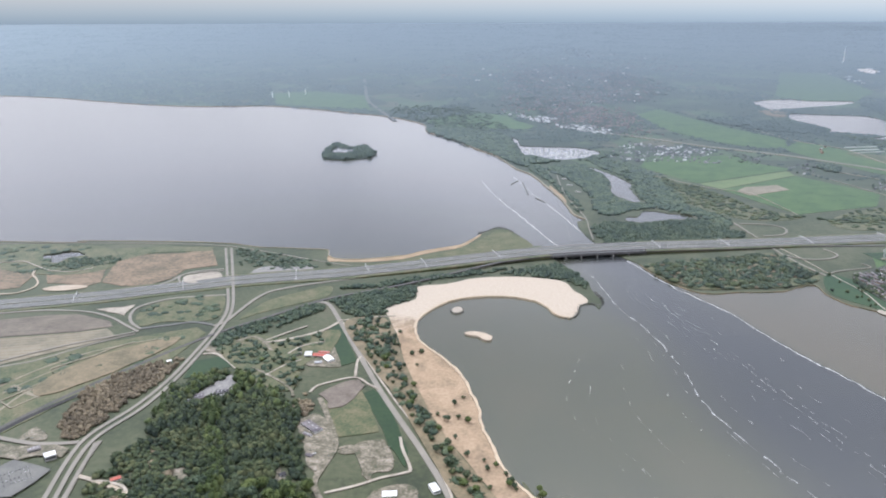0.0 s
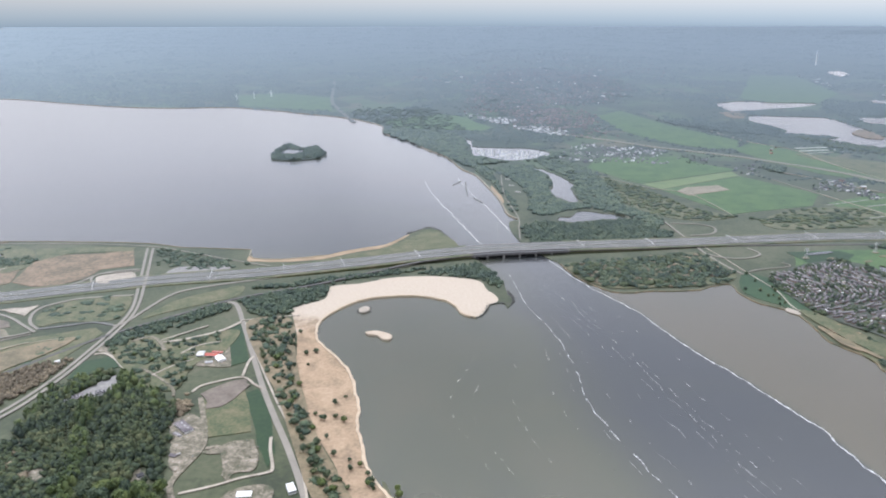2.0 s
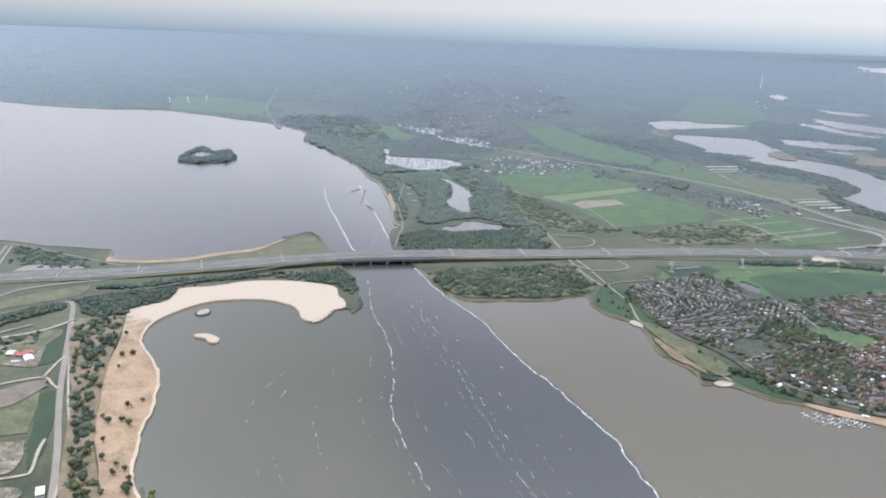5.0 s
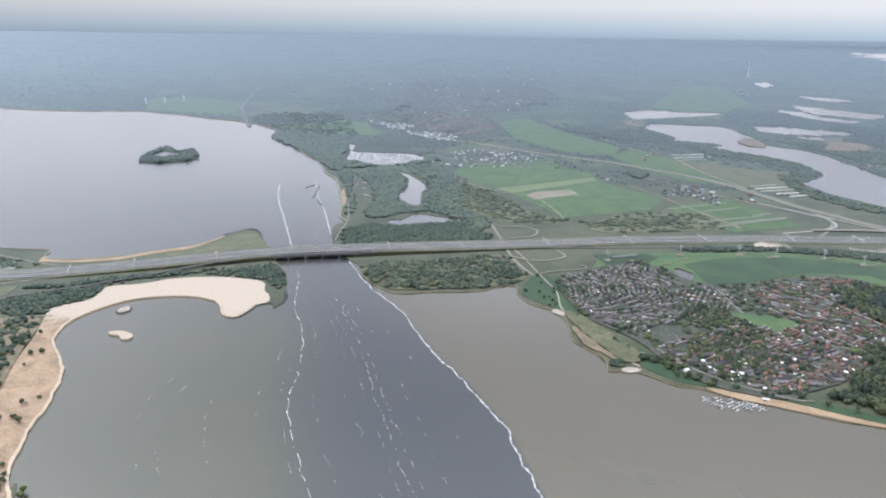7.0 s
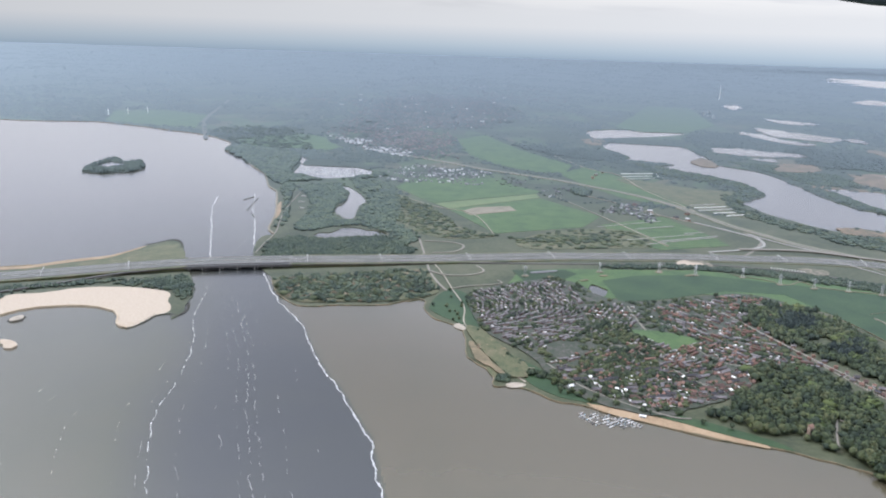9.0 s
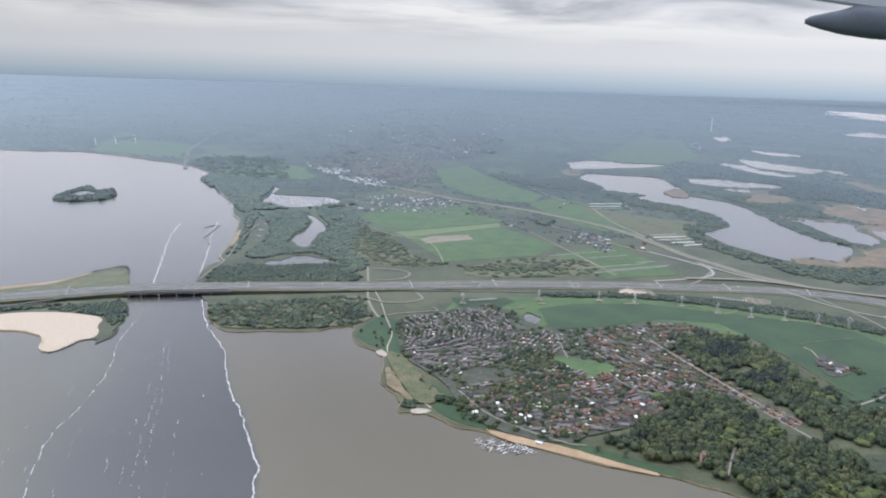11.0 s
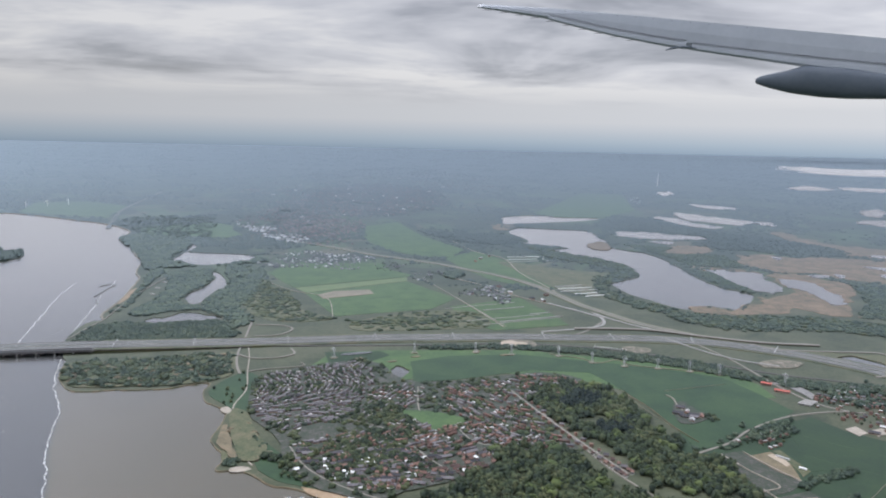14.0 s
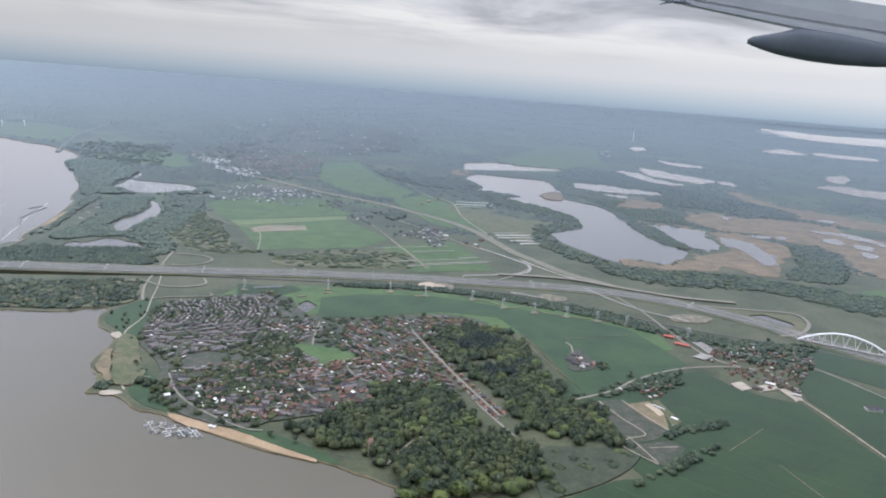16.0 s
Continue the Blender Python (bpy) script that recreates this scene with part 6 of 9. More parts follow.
for name, outline, material, label in (
    ("field_tan", FIELD_TAN, M_TAN, "tan stubble strip in a green field"), ("site_sand", YARD_C, M_SITE, "trodden sandy building site"),
    ("site_sand_north", YARD_A, M_SITE, "trodden sandy yard"), ("site_yard_low", YARD_B, M_SITE, "trodden sandy yard with rubble"), ("site_pale", YARD_WOOD, M_PAVED, "grey paved yard in the wood"), ("park_lot", CAMP_ROWS, M_PAVED, "grey parking lot with hedges behind the dike"), ("park_yard", YARD_PARK, M_SITE, "grey paved yard of a holiday park"), ("north_yard", YARD_NORTH, M_SITE, "trodden sandy yard by a bridge"), ("pool_yard", YARD_POOL, M_SITE, "worn sandy yard round a pool"), ("heap_yard", HEAP_YARD, M_SITE, "sandy heap beside a road"), ("glade", SMALL_CLEARING, M_SITE, "small sandy glade in the wood"), ("glade", SMALL_CLEARING_B, M_SITE, "small sandy glade in the wood"), ("hamlet_yard", HAMLET_YARD_A, M_GRAVEL, "pale sandy farm yard"), ("hamlet_yard", HAMLET_YARD_B, M_GRAVEL, "pale sandy farm yard"), ("hamlet_yard", HAMLET_YARD_C, M_GRAVEL, "pale sandy farm yard with heaps"), ("hall_yard", HALL_YARD, M_PAVED, "paved yard beside red halls"), ("east_yard", YARD_EAST, M_SITE, "pale gravel yard below the motorway"), ("farm_yard", FARM_YARD, M_GARDEN, "paved yard of a polder farm"),
    ("ramp_wedge", RAMP_WEDGE, M_GRAVEL, "pale gravel wedge between slip roads"), ("roadwork_east", ROADWORK_EAST, M_SITE, "pale sandy storage yard below the motorway"), ("basin_pale", POOL_PALE, M_GRAVEL, "pale sandy pan in a motorway loop"), ("roadwork_pale", ROADWORK_PALE, M_SITE, "pale sand heap beside the motorway"),
):
    patch(name, outline, 0.11, material, label, "ground", edge=0.2 if name == "field_tan" else 0.9, steps=6, straight=name in ("field_tan", "ramp_wedge", "hamlet_yard", "hall_yard"))
patch("bare_yard", BARE_YARD, 0.14, M_PALE_SAND, "pale bare yard beside the motorway", "yard", edge=0.4)
patch("ditch_pond", DITCH_POND, 0.14, M_WATER, "narrow pale pond in the meadow", "water", edge=0.2)
for x, y in MAST_PADS:
    patch("mast_pad", [(x - 2.3, y - 0.8), (x - 0.4, y - 1.7), (x + 2.4, y - 0.2), (x + 1.2, y + 1.4)], 0.15, M_DRY, "trodden bare soil round a mast's foot", "soil", edge=0.4)
for name, outline, label in (("island", ISLAND, "low wooded island in the lake"), ("islet", ISLET, "small sand islet in the bay"), ("round_islet", ROUND_ISLET, "tiny round stone islet in the bay")):
    patch(name, outline, 0.1, M_PALE_SAND if name == "islet" else M_GRAVEL if name == "round_islet" else M_LAND, label, "island", depth=0.6, edge=0.3)

patch("island_pool", ISLAND_POOL, 0.25, M_WATER, "small pale pool inside the wooded island", "water", edge=0.2)
MARSH_POOLS = [POOL_A, POOL_B, POOL_C, POOL_D, POOL_E, POOL_F, POOL_G, POOL_H, POOL_I, POOL_J, POOL_K, POOL_L, POOL_M, POOL_N, POOL_O, POOL_P, POOL_Q, POOL_R, POOL_S, POOL_T, POOL_U, POOL_V]
for outline in MARSH_POOLS:
    patch("marsh_pool", outline, 0.1, M_WATER, "pale shallow pool in the marsh", "water", edge=0.8, steps=10, wave=0.16)
patch("scrub_strip", SCRUB_STRIP, 0.08, M_SCRUB, "dark green open scrub strip through the wood", "field", edge=0.8)


def furrows(name, outline, angle, gap, width, material, label, seed=0):
    """Thin parallel drills or ditches across a field."""
    line = np.array(straight_line(outline))
    mid = line.mean(0)
    c, s = math.cos(radians(angle)), math.sin(radians(angle))
    reach = np.abs(line - mid).max() * 1.5
    verts, faces = [], []
    us = np.arange(-reach, reach, 2.0)
    rng = random.Random(seed)
    v = -reach
    while v < reach:
        ok = inside(line, mid[0] + us * c - v * s, mid[1] + us * s + v * c)
        for k in range(len(us) - 1):
            if ok[k] and ok[k + 1]:
                n = len(verts)
                for u, w in ((us[k], -0.5), (us[k + 1], -0.5), (us[k + 1], 0.5), (us[k], 0.5)):
                    verts.append((mid[0] + u * c - (v + w * width) * s, mid[1] + u * s + (v + w * width) * c, 0.285))
                faces.append((n, n + 1, n + 2, n + 3))
        v += gap * rng.uniform(0.7, 1.3)
    if faces:
        tagged(new(name, mesh_of(name, verts, faces, material)), label, "ditch", "", "stuff")


for k, (outline, angle, gap, width, material) in enumerate(((FIELD_WIDE, -8, 16.0, 0.3, M_GRASS_DEEP), (FIELD_LONG, 2, 15.0, 0.3, M_GRASS_DEEP), (FIELD_NORTH, -55, 19.0, 0.35, M_GRASS_DEEP), (FIELD_MIDDLE, -60, 16.0, 0.35, M_GRASS_DEEP), (FIELD_STRIPS, 3, 5.0, 0.5, M_GRASS_PALE), (POLDER_GREEN, -18, 17.0, 0.14, M_GRASS_DEEP), (POLDER_EAST, -42, 19.0, 0.14, M_GRASS), (BROWN_FIELD, 12, 2.0, 0.3, M_TAN), (TAN_FIELD, 12, 3.0, 0.4, M_DRY), (MEADOW_PATH, 20, 4.0, 0.2, M_GRASS))):
    furrows("field_lines", outline, angle, gap, width, material, "faint parallel drills and ditches across a field", k)

# ---- shore edges ----
for name, points, width, material, label in (("far_strand", FAR_SHORE[2:24], 1.3, M_TAN, "thin tan strand along the far shore"), ("mud_edge", EAST_SHORE[:34], 0.4, M_DRY, "brown reedy mud edge along the bay"), ("wash_line", WEST_SHORE[2:23], 1.0, M_WET_SAND, "pale wet wash line along the bay beach"), ("dike_edge", DIKE_SHORE[:-1], 0.8, M_TAN, "stone edge of the lake dike")):
    line = ragged(curve_through(points, False, 6), 3.0, 0.5, 4.0)
    ob = new(name, mesh_of(name, *ribbon(line, [width * (0.75 + 0.9 * abs(noise.noise((x / 4, y / 4, 2.0)))) for x, y in line], 0.03 if name == "mud_edge" else 0.33, 0.7), material))
    tagged(ob, label, "shore", "", "structure")

# ---- woods ----
SOUTH_EDGE = min(y for _, y in WOOD_VILLAGE) + 20.0
wood("near_wood", WOOD_NEAR, 1.8, 2.3, M_LEAF, "dense mixed green wood in fresh leaf", 1, single=174)
wood("fresh_belt", FRESH_BELT, 1.7, 3.4, M_LEAF_FRESH, "line of trees in bright fresh leaf", 51)
wood("fresh_edge", FRESH_EDGE, 1.8, 2.9, M_LEAF_FRESH, "wood edge in bright fresh leaf", 52, keep=0.6)
wood("low_wood", WOOD_LOW, 1.5, 1.3, M_LEAF, "low olive scrub at the wood's foot", 53, keep=0.95)
wood("bare_shrubs", WOOD_LOW, 2.6, 0.9, M_LEAF_BROWN, "half-bare brown shrubs at the wood's foot", 55, keep=0.08)
wood("verge_shrubs", VERGE_WEST, 4.0, 0.5, M_LEAF_DARK, "low shrubs dotted over rough grass", 56, keep=0.22)
wood("loop_shrubs", LOOP_GREEN, 3.0, 0.5, M_LEAF_DARK, "low shrubs in a motorway loop", 57, keep=0.3)
patch("brown_scrub", BROWN_SCRUB, 0.08, M_SOIL, "low brown scrub at a field's head", "field", edge=0.8, wave=0.15)
wood("brown_scrub", BROWN_SCRUB_B, 1.3, 0.8, M_LEAF_BROWN, "low brown scrub beside a sandy yard", 88)
wood("north_scrub", NORTH_SCRUB, 2.6, 1.1, M_LEAF, "olive scrub between pond wood and pasture", 58, MID_CROWNS, keep=0.55)
wood("reed_shrubs", PARK_GREEN, 3.2, 0.5, M_LEAF_DARK, "low shrubs dotted over the reed meadow", 59, keep=0.3)
wood("brown_wood", WOOD_BROWN, 1.2, 1.3, M_LEAF_BROWN, "strip of budding brown trees along the railway", 2)
wood("rail_wood", WOOD_RAIL, 1.5, 1.3, M_LEAF_DARK, "dark tree belt along the railway", 3)
wood("strip_wood", WOOD_STRIP, 2.2, 1.3, M_LEAF_DARK, "loose dark green trees between road and beach", 4, keep=0.34)
patch("strip_ground", WOOD_STRIP, 0.03, M_DRY, "dry trodden grass between road and beach", "ground", edge=0.8)
wood("park_wood", WOOD_PARK, 1.7, 1.1, M_LEAF_DARK, "loose dark green shrubs round sandy yards", 5, keep=0.42)
patch("park_ground", WOOD_PARK, 0.03, M_ROUGH_GRASS, "worn rough grass round sandy yards", "ground", edge=0.8)
wood("bridge_wood", WOOD_BRIDGE_WEST, 1.5, 1.3, M_LEAF_DARK, "dark tree belt behind the bay beach", 6)
wood("north_bank_wood", WOOD_BANK_NORTH, 1.7, 1.4, M_LEAF_DARK, "dense dark wood on the far bank", 7)
wood("river_wood", WOOD_RIVER, 1.7, 1.25, M_LEAF_DARK, "dark wood round the far ponds", 8, MID_CROWNS)
wood("pond_wood", WOOD_POND, 2.0, 1.25, M_LEAF_DARK, "dark wood along the far pasture", 9, MID_CROWNS, keep=0.85)
wood("south_bank_fresh", WOOD_BANK_SOUTH, 3.6, 1.6, M_LEAF, "scattered green trees in the bank scrub", 54, keep=0.5)
wood("village_park", VILLAGE_PARK, 1.9, 1.7, M_LEAF, "green park trees in the village", 69, keep=0.75)
wood("village_copse", VILLAGE_COPSE, 1.8, 1.8, M_LEAF_DARK, "dark copse beside a sports field", 70)
wood("farm_trees", FARM_TREES, 1.8, 1.2, M_LEAF, "trees round a polder farm", 71, keep=0.7)
wood("lane_belt", LANE_BELT, 1.6, 1.2, M_LEAF_DARK, "dark trees along a polder lane", 72, keep=0.8)
wood("spit_shrubs", SPIT_SHRUBS, 1.2, 0.9, M_LEAF_DARK, "dark shrubs on a sand spit", 73)
wood("shore_trees", SHORE_TREES, 1.8, 1.4, M_LEAF, "green trees before the village", 74, keep=0.8)
wood("shore_trees", SHORE_TREES_B, 1.8, 1.4, M_LEAF, "green trees in village gardens", 75, keep=0.7)
wood("bank_shrubs", BANK_REED, 1.8, 0.5, M_LEAF_BROWN, "low brown shrubs on the bank", 76, keep=0.5)
wood("south_bank_wood", WOOD_BANK_SOUTH, 1.9, 1.4, M_LEAF_DARK, "dense green scrub wood beside the bridge", 10, keep=0.66)
patch("bank_ground", WOOD_BANK_SOUTH, 0.04, M_ROUGH_GRASS, "rough olive ground of the bank scrub", "ground", edge=0.8)
wood("bank_brush", WOOD_BANK_SOUTH, 2.6, 1.0, M_LEAF_BROWN, "half-bare brown shrubs in the bank scrub", 86, keep=0.22)
wood("village_wood", WOOD_VILLAGE, 2.2, 2.7, M_LEAF, "dense green wood round the village in fresh leaf", 11, single=SOUTH_EDGE)
wood("east_wood", WOOD_EAST, 2.2, 2.5, M_LEAF, "dense green wood between village and polder", 81)
wood("east_fresh", WOOD_EAST, 3.4, 2.4, M_LEAF_FRESH, "trees in bright fresh leaf in the wood by the polder", 82, keep=0.26)
wood("strip_shrubs", SCRUB_STRIP, 3.0, 0.7, M_LEAF, "scattered shrubs on dark open scrub", 83, keep=0.25)
wood("village_fresh", WOOD_VILLAGE, 4.6, 2.5, M_LEAF_FRESH, "scattered trees in bright fresh leaf in the village wood", 77, keep=0.16)
wood("shore_wood", WOOD_SHORE, 1.8, 1.5, M_LEAF, "green trees between village and shore", 12, keep=0.7)
wood("hedge", WOOD_HEDGE_A, 1.4, 1.3, M_LEAF_DARK, "dark hedgerow in the meadow", 13)
wood("hedge", WOOD_HEDGE_B, 1.5, 1.4, M_LEAF_DARK, "dark hedgerow in the meadow", 14, keep=0.8)
wood("rail_wood_east", WOOD_RAIL_EAST, 1.6, 1.2, M_LEAF_DARK, "dark tree belt along the railway", 15)
wood("river_strip", RIVER_STRIP, 1.7, 1.2, M_LEAF_DARK, "dark trees along the strait", 78, MID_CROWNS, keep=0.8)
wood("lake_edge_wood", WOOD_NW, 3.0, 1.1, M_LEAF_FAR, "far dark wood beyond the pasture", 79, FAR_CROWNS)
wood("dark_copse", DARK_COPSE, 2.0, 1.9, M_LEAF_DARK, "dark copse beside the far motorway", 80, MID_CROWNS)
wood("marina_wood", WOOD_MARINA, 2.6, 1.8, M_LEAF_DARK, "dark trees round the far yacht basin", 17, MID_CROWNS)
wood("marsh_wood", WOOD_E_A, 2.2, 1.1, M_LEAF_DARK, "narrow dark wood in the marsh", 18, FAR_CROWNS)
wood("marsh_wood_north", WOOD_E_C, 3.4, 1.0, M_LEAF_FAR, "dark wood in the marsh", 19, FAR_CROWNS)
wood("marsh_wood_east", WOOD_E_B, 2.2, 1.0, M_LEAF_DARK, "dark wood in the marsh", 20, FAR_CROWNS)
wood("marsh_wood_south", WOOD_E_D, 2.0, 0.9, M_LEAF_DARK, "low dark wood in the marsh", 28, FAR_CROWNS)
wood("lake_strip_wood", LAKE_STRIP, 2.3, 1.0, M_LEAF_DARK, "dark shore wood of the polder lake", 29, FAR_CROWNS, keep=0.8, soft=7)
wood("lake_strip_scrub", LAKE_STRIP, 3.4, 0.8, M_LEAF, "olive scrub in the shore wood", 85, FAR_CROWNS, keep=0.6)
wood("north_scrub_trees", SCRUB_N, 2.4, 0.9, M_LEAF, "olive scrub beside the pond wood", 66, MID_CROWNS, keep=0.5)
wood("south_scrub_trees", SCRUB_S, 2.6, 0.8, M_LEAF, "olive scrub above the motorway", 67, MID_CROWNS, keep=0.35)
wood("far_town_wood", WOOD_FAR_TOWN, 4.0, 1.0, M_LEAF_DARK, "far dark woods by the town", 22, FAR_CROWNS, keep=0.4, soft=30)
wood("hamlet_trees", WOOD_HAMLET, 1.8, 1.5, M_LEAF_DARK, "trees round farmyards", 23, keep=0.7)
wood("hamlet_trees", WOOD_HAMLET_E, 1.9, 1.5, M_LEAF_DARK, "trees round hamlet gardens", 24, keep=0.6)
wood("scrub", WOOD_WEST_SCRUB, 1.5, 0.8, M_LEAF_DARK, "low dark scrub round a pool", 25, keep=0.8)
wood("dike_scrub", WOOD_DIKE, 2.0, 0.8, M_LEAF_DARK, "low scrub behind the dike", 26, keep=0.45)
wood("island_trees", ISLAND, 2.2, 2.3, M_LEAF_DARK, "tall dark trees covering the lake island", 27)


def mound_shape(seed):
    """A low clump of far trees, open below."""
    rng = np.random.default_rng(seed)
    ring = [(math.cos(a), math.sin(a)) for a in np.arange(6) * math.pi / 3]
    v = [(0.5 * x * rng.uniform(0.8, 1.1), 0.5 * y * rng.uniform(0.8, 1.1), 0.0) for x, y in ring]
    v += [(0.4 * x * rng.uniform(0.7, 1.15), 0.4 * y * rng.uniform(0.7, 1.15), rng.uniform(0.55, 0.9)) for x, y in ring] + [(0, 0, 1.0)]
    t = []
    for k in range(6):
        j = (k + 1) % 6
        t += [(k, j, 6 + j), (k, 6 + j, 6 + k), (6 + k, 6 + j, 12)]
    return np.array(v), np.array(t)


def far_country():
    """Woods, copses and hedgerows between far fields, out to the horizon."""
    rng = np.random.default_rng(5)
    n = 90000
    r = 560 * (4850 / 560) ** rng.random(n)
    a = rng.uniform(radians(-44), radians(56), n)
    xs, ys = 140 + r * np.sin(a), r * np.cos(a)
    thick = np.array([noise.noise((x / 120, y / 170, 3.0)) + 0.5 * noise.noise((x / 38, y / 55, 8.0)) for x, y in zip(xs, ys)])
    u, v = xs * 0.91 + ys * 0.41, ys * 0.91 - xs * 0.41
    hedge = (np.abs(u / 34 - np.round(u / 34)) < 0.035) | (np.abs(v / 62 - np.round(v / 62)) < 0.025)
    ok = (thick > 0.06) | (hedge & (thick > -0.4)) | inside(WOOD_FAR_LEFT, xs, ys)
    ok &= ys > 470
    wet = inside(LAKE, xs, ys)
    for p in PONDS + MARSH_POOLS + [FIELD_LONG, FIELD_STRIP, FIELD_WIDE, FIELD_NORTH, FIELD_MIDDLE, FIELD_POLDER, FIELD_FAR, FIELD_LAKESIDE, FIELD_HAZE, REED_A, REED_B, REED_C, REED_D, TOWN_WHITE, TOWN_RED, CAMP, MARINA_BASIN, NORTH_FARMS, NORTH_HAMLET, SCRUB_N]:
        wet |= inside(p, xs, ys)
    ok &= ~wet
    xs, ys, r = xs[ok], ys[ok], r[ok]
    ok = clear_of(xs, ys)
    xs, ys, r = xs[ok], ys[ok], r[ok]
    n = len(xs)
    w = rng.uniform(1.4, 3.2, n) * (0.55 + r / 1100)
    h = rng.uniform(0.9, 1.9, n)
    ob = joined("far_woods", [mound_shape(k) for k in range(5)], rng.integers(0, 5, n), np.stack([xs, ys, -0.1 * h], -1), np.stack([w * rng.uniform(1.0, 2.0, n), w * 1.3, h], -1), rng.uniform(-0.6, 0.6, n), M_LEAF_FAR)
    tagged(ob, "far dark woods, copses and hedges under haze", "woods", "", "stuff")


far_country()

# ---- roads ----
HIGH = curve_through(HIGHWAY, False, 6)
GAP_WEST, GAP_EAST = 58.0, 97.0


def deck_height(x):
    """The motorway climbs on dams to the bridge."""
    return 0.25 + 1.9 * math.exp(-(((x - 77) / 95) ** 2))


HIGH = [(x, y, deck_height(x)) for x, y in HIGH]


def strip_thing(name, line, width, top, material, label, category, kind="structure", depth=0.2, offset=0.0):
    return tagged(new(name, mesh_of(name, *ribbon(line, width, top, depth, offset), material)), label, category, "", kind)


strip_thing("motorway", HIGH, 11.5, 0.06, M_ROAD, "wide grey asphalt motorway with two carriageways", "road", depth=0.5)
for name, points, width, material, label in (
    ("river_road", RIVER_ROAD, 1.9, M_LANE, "straight grey road beside the beach wood"), ("diagonal_road", DIAGONAL_ROAD, 1.3, M_LANE, "grey main road crossing the motorway"),
    ("village_road", VILLAGE_ROAD, 0.55, M_GRAVEL, "pale path along the village shore"), ("polder_road", POLDER_ROAD, 1.0, M_LANE, "narrow grey polder road"),
    ("hamlet_road", HAMLET_ROAD, 1.2, M_LANE, "grey road beside the railway"), ("farm_road", FARM_ROAD, 0.8, M_LANE, "narrow farm road with ditches"),
    ("south_road", SOUTH_ROAD, 0.9, M_LANE, "narrow grey road through meadows"), ("far_road", FAR_ROAD, 5.0, M_ROAD, "far pale road climbing into woods"),
    ("village_avenue", AVENUE, 0.8, M_LANE, "village avenue between houses"), ("dike_road", DIKE_ROAD, 0.9, M_LANE, "narrow road on the lake dike"),
    ("motorway_east", MOTORWAY_EAST, 5.0, M_LANE, "grey motorway running to the far town"),
):
    strip_thing(name, curve_through(points, False, 6), width, 0.24, material, label, "road")
def beside(line, x, off):
    """A plan point beside a line that runs eastward, at that x."""
    i = next(k for k in range(1, len(line)) if line[k][0] >= x)
    (x0, y0), (x1, y1) = line[i - 1][:2], line[i][:2]
    y = y0 + (y1 - y0) * (x - x0) / (x1 - x0)
    d = math.hypot(x1 - x0, y1 - y0)
    return (x + (y1 - y0) / d * off, y - (x1 - x0) / d * off)


